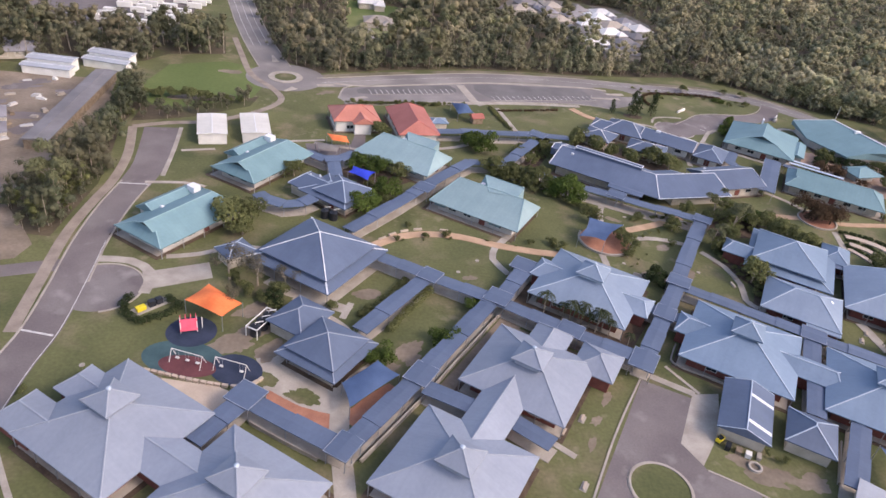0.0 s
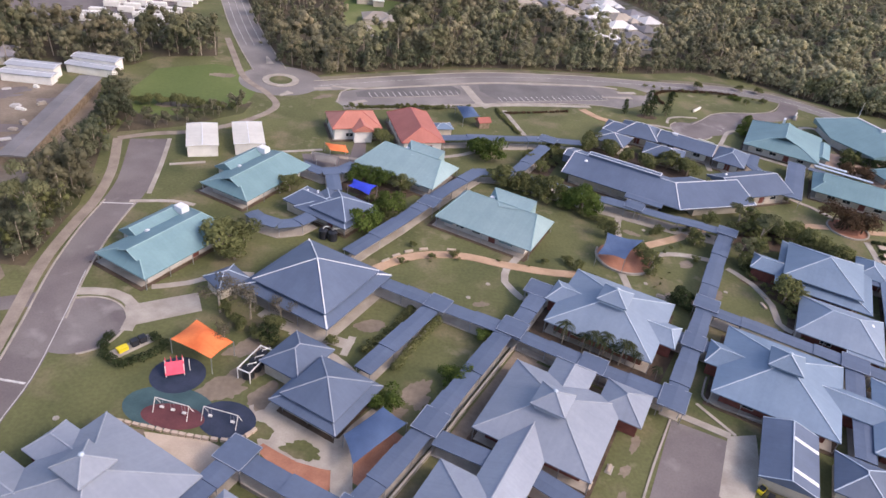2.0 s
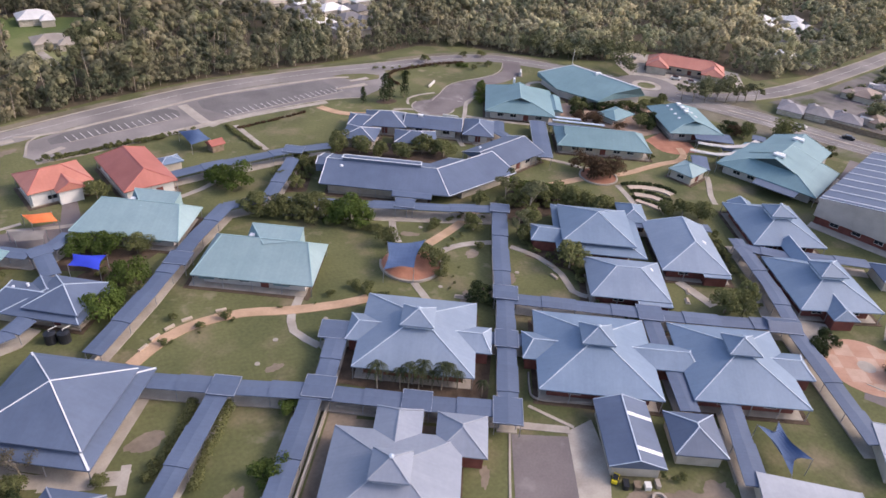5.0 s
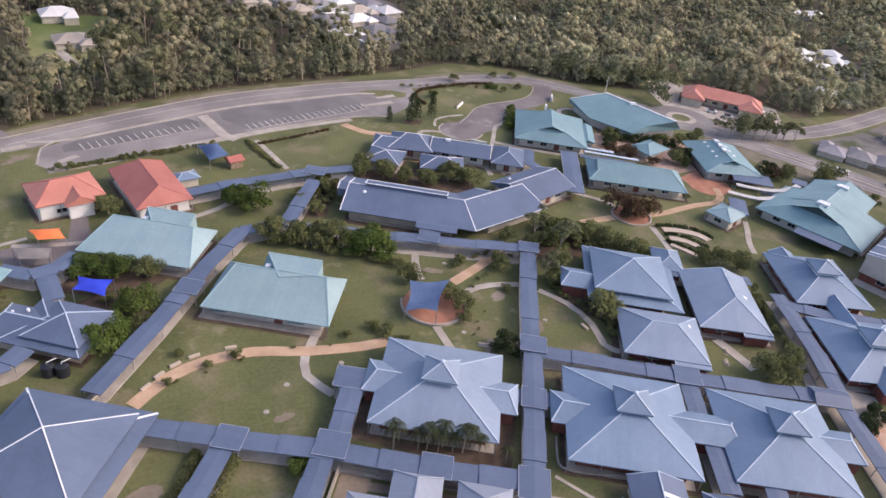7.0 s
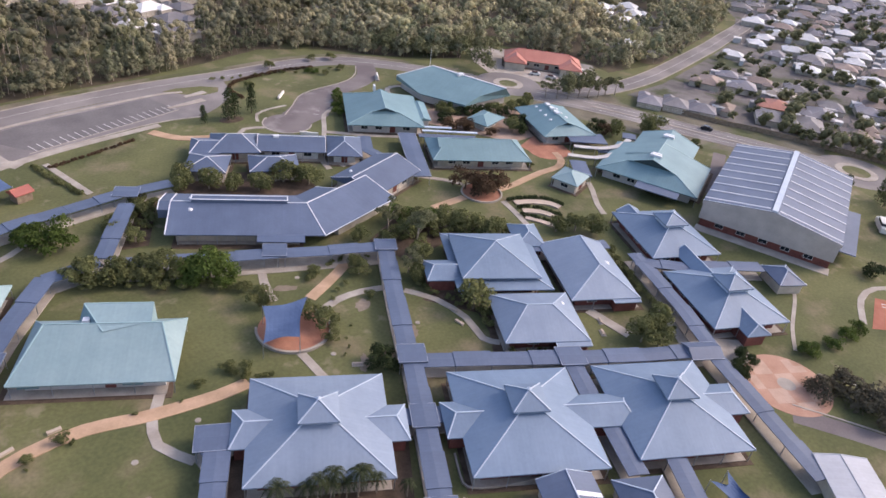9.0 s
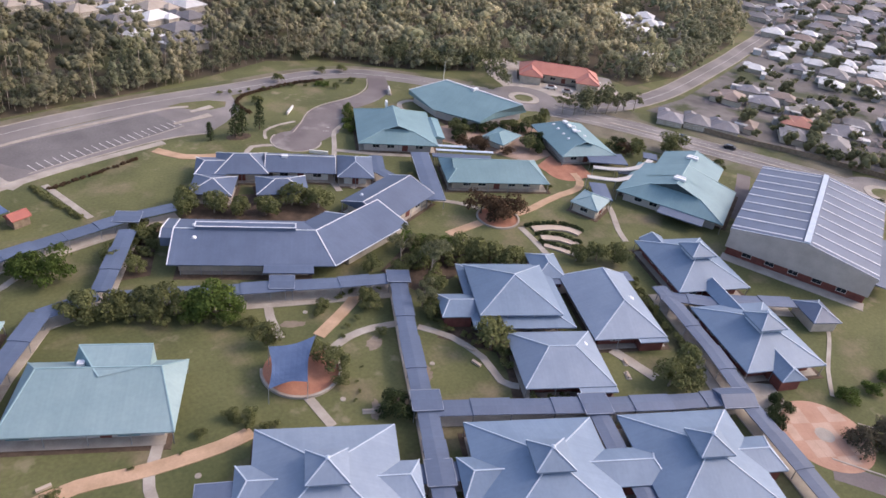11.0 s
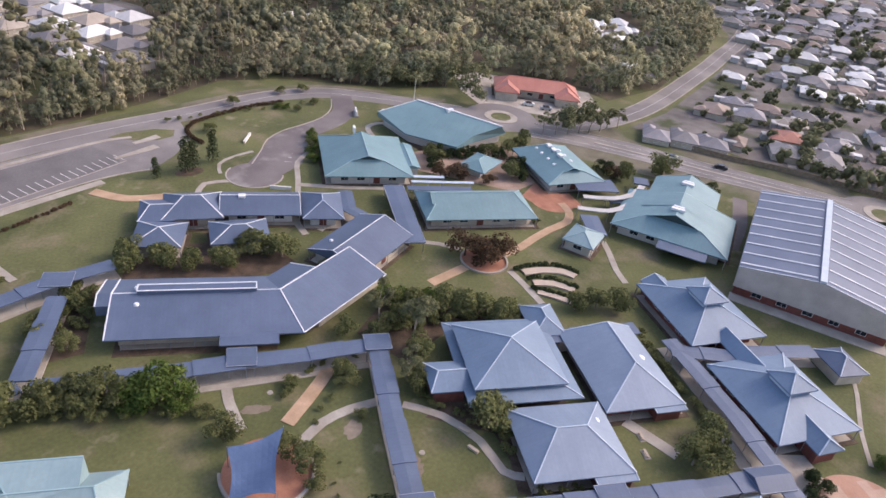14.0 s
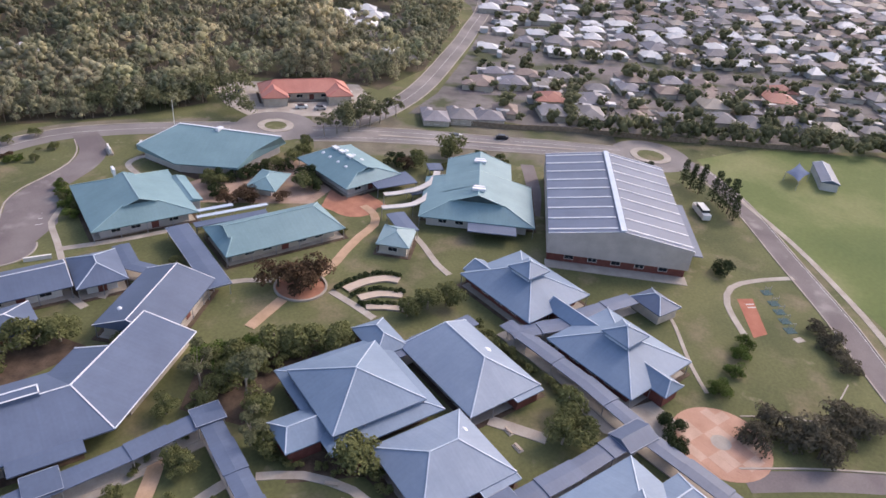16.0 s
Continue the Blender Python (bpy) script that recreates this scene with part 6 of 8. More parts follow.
def limbs(rng, clusters, h, girth):
    g_ = Geo()
    lean = rng.uniform(-0.05, 0.05, 2) * h
    top = (lean[0], lean[1], h * 0.62)
    g_.tube([(0, 0, -0.1), (lean[0] * 0.4, lean[1] * 0.4, h * 0.3), top], [girth, girth * 0.75, girth * 0.45], 6)
    for cx, cy, cz, cr in clusters[:6]:
        f = rng.uniform(0.4, 0.9)
        s = (top[0] * f, top[1] * f, h * 0.62 * f)
        mid = ((s[0] + cx) / 2, (s[1] + cy) / 2, (s[2] + cz) / 2 + 0.2)
        g_.tube([s, mid, (cx, cy, cz)], [girth * 0.36, girth * 0.25, girth * 0.1], 5)
    return g_


TREES = {}


def tree_model(key, kind, h, r, leaf, bark, per, size, girth, label, seed, category="tree"):
    rng = np.random.default_rng(seed)
    cl = crown_clusters(rng, kind, h, r)
    top = thing("tree" if category == "tree" else "shrub", 0, -900, 0, label, category, "trees of the grounds" if category == "tree" else "shrubs of the grounds")
    part("trunk", limbs(rng, cl, h, girth), bark, top)
    v, f = leaf_cloud(rng, cl, per, size)
    part("crown", cloud_mesh("crown", v, f, leaf), None, top)
    TREES.setdefault(key, []).append(top)


for s in range(3):
    tree_model("fig", "broad", 6.5, 4.0, LEAF_GREEN, BARK_DARK, 150, 0.34, 0.26, "dense bright green rounded tree on the lawn", 10 + s)
    tree_model("olive", "broad", 6.5, 4.0, LEAF_OLIVE, BARK, 130, 0.34, 0.24, "olive green spreading tree beside the buildings", 20 + s)
    tree_model("gum", "gum", 13.0, 4.6, LEAF_GUM, BARK, 150, 0.40, 0.30, "tall grey-green gum tree with a pale trunk", 30 + s)
    tree_model("shrub", "shrub", 2.2, 1.6, LEAF_OLIVE, BARK_DARK, 60, 0.24, 0.08, "low olive green shrub in a garden bed", 40 + s, "shrub")
for s in range(2):
    tree_model("dark", "broad", 6.0, 4.0, LEAF_DARK, BARK_DARK, 150, 0.34, 0.26, "dark green dense round tree", 50 + s)
    tree_model("bronze", "broad", 6.5, 4.0, LEAF_BROWN, BARK_DARK, 120, 0.34, 0.26, "bronze leaved spreading poinciana tree", 60 + s)
    tree_model("pine", "column", 10.0, 2.6, LEAF_DARK, BARK_DARK, 110, 0.34, 0.22, "dark upright pine tree", 70 + s)
    tree_model("dusky", "broad", 5.5, 4.0, LEAF_DUSKY, BARK_DARK, 120, 0.34, 0.24, "dusky brown-green tree beside the round plaza", 90 + s)
    tree_model("bare", "gum", 7.5, 4.0, LEAF_DUSKY, BARK, 70, 0.22, 0.22, "sparse half-bare grey tree beside the pavilion", 80 + s)

rng_t = np.random.default_rng(5)
USED = set()


def plant(key, x, y, r, height=None):
    """A tree or shrub of a kind with the crown radius r."""
    for bx, by, yaw, dx, dy, sx, sy in FOOTPRINTS:
        c, s = math.cos(radians(-yaw)), math.sin(radians(-yaw))
        u, v = c * (x - bx) - s * (y - by) - dx, s * (x - bx) + c * (y - by) - dy
        if abs(u) < sx / 2 - 0.4 and abs(v) < sy / 2 - 0.4:
            return
    models = TREES[key]
    m = models[int(rng_t.integers(len(models)))]
    base = {"fig": 4.0, "olive": 4.0, "dark": 4.0, "bronze": 4.0, "gum": 4.6, "shrub": 1.6, "pine": 2.6, "bare": 4.0, "dusky": 4.0}[key]
    s = r / base
    sz = s * rng_t.uniform(0.9, 1.15) if height is None else height
    t = pose(x, y, 0, 0, 0, rng_t.uniform(0, 360)) @ Matrix.Diagonal((s, s * rng_t.uniform(0.9, 1.1), sz, 1))
    if m.name in USED:
        place_copy(m, t)
    else:
        USED.add(m.name)
        m.matrix_basis = t


PLANTS = {}
PLANTS["fig"] = [
    (1.4, 74.0, 2.8),     (-0.9, 105.3, 3.0), (12.1, 113.1, 3.2), (18.9, 125.9, 2.4), (-14.4, 192.2, 3.8), (-8.2, 189.8, 3.8), (-4.7, 175.9, 4.2), (-10.8, 164.4, 4.4),
    (49.7, 187.6, 5.2), (46.1, 189.3, 4.2), (24.8, 214, 5.2), (21.5, 217.5, 4.0), (52, 184.5, 3.2), (-9, 170, 3.4), (103, 185, 3.6), (123.4, 256, 2.2),
    (126.2, 261, 2.2), (129.6, 267, 2.2), (132.4, 272, 2.0),
]
PLANTS["olive"] = [
    (-32.1, 181.6, 4.2), (27, 198, 4.6), (32.1, 195.7, 4.2), (37.6, 194.2, 3.8), (42, 192, 4.3), (54.7, 173.3, 3.2), (79.4, 175.2, 2.5),
    (-9.7, 217.4, 3.9), (94.1, 149.8, 4.6), (106.2, 180.1, 3.6), (112.2, 177.6, 3.2), (117.5, 175.9, 3.2), (121, 171, 3.0), (141, 162.1, 4.0),
    (144.7, 159.4, 4.0), (136, 164.5, 3.2), (126.4, 124.2, 4.0), (118.9, 122.2, 4.2), (121.4, 119.4, 3.6), (63, 160.4, 3.4), (61.6, 164.8, 2.8),
    (205.5, 202.5, 4.2), (221.4, 197.6, 5.0), (226, 182, 2.6), (172.2, 220.2, 4.2), (-2.1, 187.5, 3.4),
]
PLANTS["olive"] += [
    (122.2, 219, 1.9), (124.7, 215.3, 1.9), (176, 235, 3.6), (106, 288, 2.4), (158, 240, 3.2),
]
PLANTS["gum"] = [
    (98.4, 176.8, 4.2), (95.4, 185, 3.4), (89.4, 168, 3.0), (92.8, 164.4, 2.6), (208.6, 240, 3.0), (212.4, 237.4, 3.2), (217, 235.6, 3.4),
    (221.6, 234.2, 3.0), (226, 233, 3.4), (230.6, 231.6, 3.2), (236.4, 232.6, 3.4), (240.4, 230.6, 2.8),
]
PLANTS["dark"] = [
    (165, 239.4, 2.8), (173, 236.6, 2.8), (179, 233, 2.8), (154.3, 236.5, 2.8), (173.5, 218.2, 3.4), (222, 187, 2.8),
    (223, 181.4, 2.4), (253.6, 138.7, 2.8), (67.2, 145.4, 3.6), (133.9, 106.1, 2.9), (128.4, 104, 2.8), (160.4, 242, 3.0), (169.4, 238, 2.8),
    (178, 223.7, 3.8), (-25.5, 121.3, 2.8), (203.7, 208.6, 3.6), (223.7, 188.6, 2.7), (198.6, 106.4, 3.2),
]
PLANTS["bronze"] = [
    (156.6, 227.7, 3.0), (152.2, 231, 2.8), (162.5, 220.4, 2.2), (203.3, 204, 3.2), (131.6, 191.1, 5.8), (129, 194.6, 4.6), (135, 188.6, 4.2),
    (156.6, 228.6, 3.0),
]
PLANTS["pine"] = [
    (88.4, 265.5, 2.6), (90.8, 266.4, 2.2), (97.6, 268.4, 2.2), (80.6, 266.2, 1.6), (165.8, 253.6, 1.5), (167.0, 251, 1.4), (245.3, 120.4, 2.2),
    (242.7, 115.6, 2.4), (250.1, 126.2, 2.0), (236.6, 110.2, 2.6), (239.6, 112.8, 2.2), (247.4, 123.4, 2.0), (232.6, 108, 2.2),
]
PLANTS["dusky"] = [
    (144.9, 88.2, 4.4), (144, 83.1, 4.6), (152.3, 77.4, 4.8), (154, 72.8, 4.4), (138.8, 91, 3.6), (141.3, 80.4, 4.0), (148, 79, 4.4), (185, 82.8, 2.8),
    (180.5, 79.4, 3.2), (173.2, 76.2, 3.2), (176.6, 78, 2.6),
]
PLANTS["bare"] = [
    (-36.8, 128, 5.2), (-30.3, 126.9, 4.2), (-33.6, 118.4, 3.4), (-24, 127, 3.2),
]
for key, spots in PLANTS.items():
    for x, y, r in spots:
        plant(key, x, y, r, (0.95 * r / 4.0) if key == "bare" else None)
LAWN_TREES = [
    (58.8, 229, 4.4), (65.4, 225.6, 4.2), (76.4, 219, 3.8), (86.4, 221.4, 4.2), (37.9, 214.5, 3.0), (40.9, 208.6, 2.6), (46.2, 220.4, 2.6),
    (100, 182, 3.6), (109, 184, 3.0), (38, 218, 2.4), (61, 231.4, 4.0), (70.4, 222.4, 3.6), (88.4, 219.4, 3.4), (190, 234.6, 3.0), (158, 244, 3.2),
    (184.5, 234, 3.2), (196.7, 239.2, 3.0), (218.2, 196.4, 4.2), (137.9, 234, 2.4), (147.8, 294.8, 1.8), (139.1, 292, 1.6), (198.1, 192.1, 2.4),
    (-38, 153.8, 4.4), (-24.8, 123.6, 2.6), (-12.9, 121.1, 1.6), (-42.1, 150.6, 6.2),
]
LAWN_TREES += [
    (-38.6, 147.4, 3.6), (103, 185, 4.2), (98.2, 181.7, 3.6), (92.4, 180.4, 3.2), (96.5, 171.6, 3.8), (87, 185, 2.8), (89.3, 165.1, 3.2),
    (110.5, 180.3, 4.6), (113.6, 176, 4.4), (118, 172, 4.4), (84.5, 220.6, 4.6), (90.2, 216.5, 4.4), (95, 205, 2.6), (122, 304.8, 2.4),
    (142, 308.4, 2.2), (150.5, 307.4, 2.4), (79.2, 173.4, 2.8),
]
for x, y, r in LAWN_TREES:
    plant("olive", x, y, r)
for x, y, r in ((2.3, 159.6, 1.1), (7.1, 155, 1.2), (12.6, 156.4, 1.5), (-0.3, 152.1, 1.1), (35.4, 157.3, 1.2), (41.2, 158.5, 1.7), (44, 157, 1.4), (62, 156, 1.9), (76.5, 164.6, 1.3), (70, 178.5, 1.6)):
    plant("olive", x, y, r)
for x, y, r in ((168.6, 96.9, 2.1), (163.8, 97.1, 2.2), (157.5, 97.4, 2.1), (149.4, 99.3, 2.5), (134.2, 296.7, 1.6), (136.8, 295.8, 1.5), (101, 187.5, 4.0), (106.8, 183, 3.6)):
    plant("fig", x, y, r)
for x, y, r in ((-10.4, 315.7, 5.4), (-1.5, 319.3, 5.8), (-6.6, 317.5, 4.6), (13.3, 333.9, 5.2), (-92, 130, 6.0), (-84, 150, 5.0)):
    plant("gum", x, y, r, 1.45)

# shrubs in the beds
BEDS = [
    ([(29.4, 256), (36, 236)], 9, 0.7), ([(32, 192.5), (52, 182)], 8, 1.4), ([(90, 134), (108, 126.5)], 16, 0.9), ([(41, 214), (48, 228)], 14, 1.5), ([(44, 212), (50, 224)], 12, 1.4),
    ([(90, 182), (116, 174)], 14, 1.6), ([(128, 121), (141, 150)], 18, 1.2), ([(0, 151.5), (14, 154.6)], 3, 0.5), ([(41, 157), (47, 152)], 6, 0.9), ([(88, 162.5), (94.4, 147)], 8, 1.1),
    ([(66, 176), (80, 181)], 8, 1.0),
]
BEDS += [
    ([(122.4, 255), (133.8, 273)], 9, 1.4), ([(26, 197.5), (47, 189)], 16, 2.1), ([(50, 182), (56, 178)], 5, 1.5), ([(-3, 170), (-13, 186)], 8, 1.6),
    ([(96, 300), (150, 297)], 14, 0.9), ([(-24, 243), (22, 255)], 22, 1.2), ([(150, 200), (160, 196)], 5, 1.0), ([(-60, 90), (-70, 84)], 3, 1.0),
    ([(70, 95), (76, 86)], 6, 0.8), ([(-100, 228), (-60, 232)], 20, 2.2), ([(210, 196), (226, 180)], 12, 1.3), ([(34, 130), (52, 121)], 5, 0.6),
    ([(68.6, 168.4), (85, 178.6)], 7, 0.7),
]
BEDS += [
    ([(0, 157), (38, 156)], 4, 0.5), ([(60, 150), (68, 158)], 4, 0.5), ([(-38, 130), (-24, 118)], 12, 1.3), ([(97, 154), (93, 142)], 5, 1.2),
]
for (a, b), n, r in BEDS:
    for i in range(n):
        t = (i + rng_t.uniform(0, 0.9)) / n
        plant("shrub", a[0] + (b[0] - a[0]) * t + rng_t.normal() * 0.5, a[1] + (b[1] - a[1]) * t + rng_t.normal() * 0.5, r * rng_t.uniform(0.7, 1.25))


# palms before the classroom block
def palm_model():
    top = thing("palm_tree", 0, -900, 0, "tall slender palm with dark arching fronds before the classroom wall", "palm tree", "palms by the classroom")
    g_ = Geo()
    g_.tube([(0, 0, -0.1), (0.1, 0, 2.5), (0.15, 0.05, 5.4)], [0.17, 0.12, 0.10], 7)
    part("trunk", g_, BARK, top)
    rng = np.random.default_rng(7)
    for k in range(13):
        a = 2.4 * k + rng.uniform(-0.2, 0.2)
        rise = rng.uniform(0.9, 2.9)
        c, s = math.cos(a), math.sin(a)
        leaf = Geo()
        line = []
        for j in range(8):
            t = j / 7
            line.append(Vector((0.15 + c * 2.5 * t, 0.05 + s * 2.5 * t, 5.4 + rise * t - (1.4 + rise) * t * t)))
        for j in range(7):
            p, q = line[j], line[j + 1]
            leaf.face([p + Vector((-s, c, 0)) * 0.03, p - Vector((-s, c, 0)) * 0.03, q - Vector((-s, c, 0)) * 0.02, q + Vector((-s, c, 0)) * 0.02])
            w = 0.62 * math.sin(math.pi * (0.18 + 0.74 * j / 6))
            for sd in (-1, 1):
                for m in (0.0, 0.5):
                    b = p + (q - p) * m
                    tip = b + Vector((-s, c, 0)) * sd * w + (q - p) * 0.7 - Vector((0, 0, 0.45 * w))
                    leaf.face([b, b + (q - p) * 0.42, tip])
        part("frond", leaf, LEAF_PALM, top)
    return top


palm = palm_model()
first = True
for x, y, s in ((34.9, 126.0, 1.05), (39.0, 124.6, 0.8), (40.6, 124.4, 0.95), (42.2, 123.2, 0.8), (43.4, 124.0, 0.95), (46.4, 121.9, 1.0), (47.9, 122.4, 0.85), (49.3, 120.9, 0.7), (44.8, 122.6, 0.7), (52.9, 117.6, 0.6)):
    m = pose(x, y, 0, 0, 0, x * 77 % 360) @ Matrix.Diagonal((s, s, s * 1.12, 1))
    if first:
        palm.matrix_basis, first = m, False
    else:
        place_copy(palm, m)


# ---- woods ----
def wood(name, region, label, spacing, leaf, holes=(), seed=1, hmin=8, hmax=15, share=1.0, kind="woods", near_per=20, size=0.75, limit=660):
    """A mass of trees: crowns and trunks over a region as one object; the far ones carry fewer, larger leaf clumps."""
    rng = np.random.default_rng(seed)
    proto = {}
    for lod, (per, sz, m) in enumerate(((near_per + 12, size * 0.6, 10), (15, size * 0.62, 7), (10, size * 0.8, 7), (6, size * 1.1, 5))):
        for s in range(6):
            r2 = np.random.default_rng(100 + s)
            cl = crown_clusters(r2, "canopy" if lod and kind == "woods" else kind, 1.0, 0.36)[:m]
            proto[lod, s] = lump_cloud(r2, cl, per, sz / 11.0, core=0.8 if lod == 0 else 1.0)
    xs, ys = [p[0] for p in region], [p[1] for p in region]
    vs, fs, ts, tones, count = [], [], [], [], 0
    x = max(min(xs), -limit)
    while x < min(max(xs), limit):
        y = max(min(ys), -limit)
        while y < min(max(ys), limit):
            px, py = x + rng.uniform(-0.5, 0.5) * spacing, y + rng.uniform(-0.5, 0.5) * spacing
            far = math.hypot(px - 20, py - 60)
            if far < limit and rng.uniform() < share and inside(px, py, region) and not any(inside(px, py, h) for h in holes):
                h = rng.uniform(hmin, hmax) * (0.9 + 0.5 * noise.noise((px / 35, py / 35, 3)))
                w = h * rng.uniform(0.62, 1.1)
                rim = any(not inside(px + ox, py + oy, region) for ox, oy in ((13, 0), (-13, 0), (0, 13), (0, -13)))
                v, f = proto[0 if rim or any(inside(px, py - 16, q) for q in holes) else 1 if far < 320 else 2 if far < 420 else 3, int(rng.integers(6))]
                a = rng.uniform(0, 2 * math.pi)
                c, s = math.cos(a), math.sin(a)
                vs.append(np.stack([px + (v[:, 0] * c - v[:, 1] * s) * w, py + (v[:, 0] * s + v[:, 1] * c) * w, v[:, 2] * h], axis=1))
                fs.append(f + count)
                count += len(v)
                # dry: painted falloff and haze, leaves dimmer westward and paler eastward, besides patchy variation
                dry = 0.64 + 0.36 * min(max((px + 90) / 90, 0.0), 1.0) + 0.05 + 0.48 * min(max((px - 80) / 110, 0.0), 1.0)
                # Lens falloff painted into the leaves: woods past the road darken northward
                far_dim = 1.0 - 0.16 * min(max((py - 315) / 45, 0.0), 1.0) * min(max((px + 20) / 60, 0.0), 1.0)
                dry *= 1.16 * far_dim * (1.0 + 0.42 * noise.noise((px / 38, py / 38, 9)))
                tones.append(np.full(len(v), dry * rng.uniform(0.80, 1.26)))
                if far < 400:
                    ts.append((px, py, h))
            y += spacing
        x += spacing
    v = np.concatenate(vs)
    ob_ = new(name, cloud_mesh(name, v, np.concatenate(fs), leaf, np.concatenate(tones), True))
    tagged(ob_, label, "woods", "", "stuff")
    tv, tf = [], []
    for px, py, h in ts:
        k = len(tv)
        r0 = 0.013 * h
        lx, ly = rng.uniform(-0.06, 0.06, 2) * h
        for z, rr, l in ((0, r0, 0), (0.8 * h, r0 * 0.4, 1)):
            for j in range(3):
                tv.append((px + lx * l + rr * math.cos(2.1 * j), py + ly * l + rr * math.sin(2.1 * j), z))
        for j in range(3):
            tf.append((k + j, k + (j + 1) % 3, k + 3 + (j + 1) % 3, k + 3 + j))
    if tv:
        tr = new(name + "_trunks", cloud_mesh("trunks", np.array(tv), np.array(tf), BARK))
        tagged(tr, "pale trunks standing in the woods", "trunks", "", "stuff")


CLEARING = [(45, 425), (58, 403), (72, 390), (84, 362), (96, 344), (111, 345), (119, 368), (134, 393), (138, 428), (124, 462), (60, 470)]
FARM = [(-34, 318), (-13, 317), (-9, 345), (-4, 394), (-42, 398), (-36, 340)]
LOTS_NORTH = [(184, 376), (212, 376), (214, 398), (188, 404)]
LOTS_FAR = [(425, 405), (470, 400), (480, 440), (430, 445)]
LOT_EAST = [(296, 262), (316, 262), (318, 288), (298, 290)]
CLEARING_EAST = [(330, 300), (372, 296), (392, 340), (350, 350)]
CARAVANS = [(-140, 292), (-104, 300), (-108, 345), (-116, 380), (-170, 400), (-200, 330)]
HOLES = (CLEARING, CLEARING_EAST, CARAVANS, FARM, LOTS_NORTH, LOTS_FAR, LOT_EAST)
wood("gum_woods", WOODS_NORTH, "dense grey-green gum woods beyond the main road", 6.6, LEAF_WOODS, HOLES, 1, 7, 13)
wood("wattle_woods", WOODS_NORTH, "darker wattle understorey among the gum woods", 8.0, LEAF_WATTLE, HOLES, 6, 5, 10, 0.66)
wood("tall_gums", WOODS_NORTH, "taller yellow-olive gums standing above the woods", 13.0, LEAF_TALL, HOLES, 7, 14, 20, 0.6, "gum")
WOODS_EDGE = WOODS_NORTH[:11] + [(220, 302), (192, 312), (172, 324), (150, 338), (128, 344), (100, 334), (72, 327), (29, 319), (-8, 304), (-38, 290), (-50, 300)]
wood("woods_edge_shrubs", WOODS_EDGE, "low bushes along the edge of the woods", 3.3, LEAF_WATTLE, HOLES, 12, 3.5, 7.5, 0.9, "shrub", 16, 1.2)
# Wattle leaf chosen to paint the dimmer western side into the foliage
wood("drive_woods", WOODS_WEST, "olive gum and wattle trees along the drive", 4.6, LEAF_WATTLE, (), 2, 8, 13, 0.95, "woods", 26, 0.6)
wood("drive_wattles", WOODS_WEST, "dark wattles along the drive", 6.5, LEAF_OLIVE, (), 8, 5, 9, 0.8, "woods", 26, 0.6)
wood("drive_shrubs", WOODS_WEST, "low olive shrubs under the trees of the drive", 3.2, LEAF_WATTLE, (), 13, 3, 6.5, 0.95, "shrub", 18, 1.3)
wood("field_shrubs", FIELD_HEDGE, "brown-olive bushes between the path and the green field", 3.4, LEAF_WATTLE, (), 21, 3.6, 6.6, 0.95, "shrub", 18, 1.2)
# Darker leaf here too: the dim northwest is put into the colour
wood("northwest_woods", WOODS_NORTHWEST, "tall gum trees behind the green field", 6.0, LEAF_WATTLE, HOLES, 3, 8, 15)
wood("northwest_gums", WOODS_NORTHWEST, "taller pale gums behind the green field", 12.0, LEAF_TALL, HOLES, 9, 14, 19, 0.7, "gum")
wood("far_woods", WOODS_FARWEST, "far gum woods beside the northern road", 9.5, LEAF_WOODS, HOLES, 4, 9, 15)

# ---- suburb, building site, far houses ----
ROOF_TONES = [
    ("grey", (0.160, 0.148, 0.152), (0.235, 0.220, 0.224)), ("white", (0.54, 0.53, 0.525), (0.68, 0.67, 0.66)), ("tan", (0.34, 0.29, 0.24), (0.45, 0.39, 0.33)),
    ("brown", (0.20, 0.145, 0.122), (0.285, 0.22, 0.19)), ("terracotta", (0.36, 0.15, 0.11), (0.44, 0.20, 0.15)), ("slate", (0.172, 0.162, 0.180), (0.25, 0.238, 0.258)),
]
TONES = {k: sheet_roof(k + "_house_roof", a, b_, 0.7, 0.12) for k, a, b_ in ROOF_TONES}
HOUSES = {}


def house_model(tone, variant):
    tops = {"grey": "grey", "white": "off-white", "tan": "tan", "brown": "brown", "terracotta": "terracotta", "slate": "dark slate"}
    top = thing("house", 0, -900, 0, "single-storey suburban house with a %s hipped roof" % tops[tone], "house", "houses of the suburb")
    roof, caps, wall = Geo(), Geo(), Geo()
    sx, sy = (15, 11) if variant == 0 else (13, 12)
    hip(roof, caps, 0, 0, sx, sy, 2.7, 2.4)
    wall.box(0, 0, 0, sx - 1, sy - 1, 2.6)
    if variant == 0:
        hip(roof, caps, 4.2, -5.6, 6.4, 6.0, 2.68, 1.6)
        wall.box(4.2, -5.6, 0, 5.6, 5.2, 2.6)
    else:
        hip(roof, caps, -3.6, 5.6, 6.0, 7.0, 2.68, 1.6)
        wall.box(-3.6, 5.6, 0, 5.2, 6.2, 2.6)
    part("roof", roof, TONES[tone], top)
    part("wall", wall, WALL_CREAM, top)
    for x in (-4.5, 0.0, 4.5):
        w = part("window", WINDOW_MESH, None, top)
        w.matrix_basis = pose(x, -(sy - 1) / 2 - 0.04, 0.9)
    return top


for t in TONES:
    for v in (0, 1):
        HOUSES[t, v] = house_model(t, v)
placed = set()
rng_h = np.random.default_rng(11)


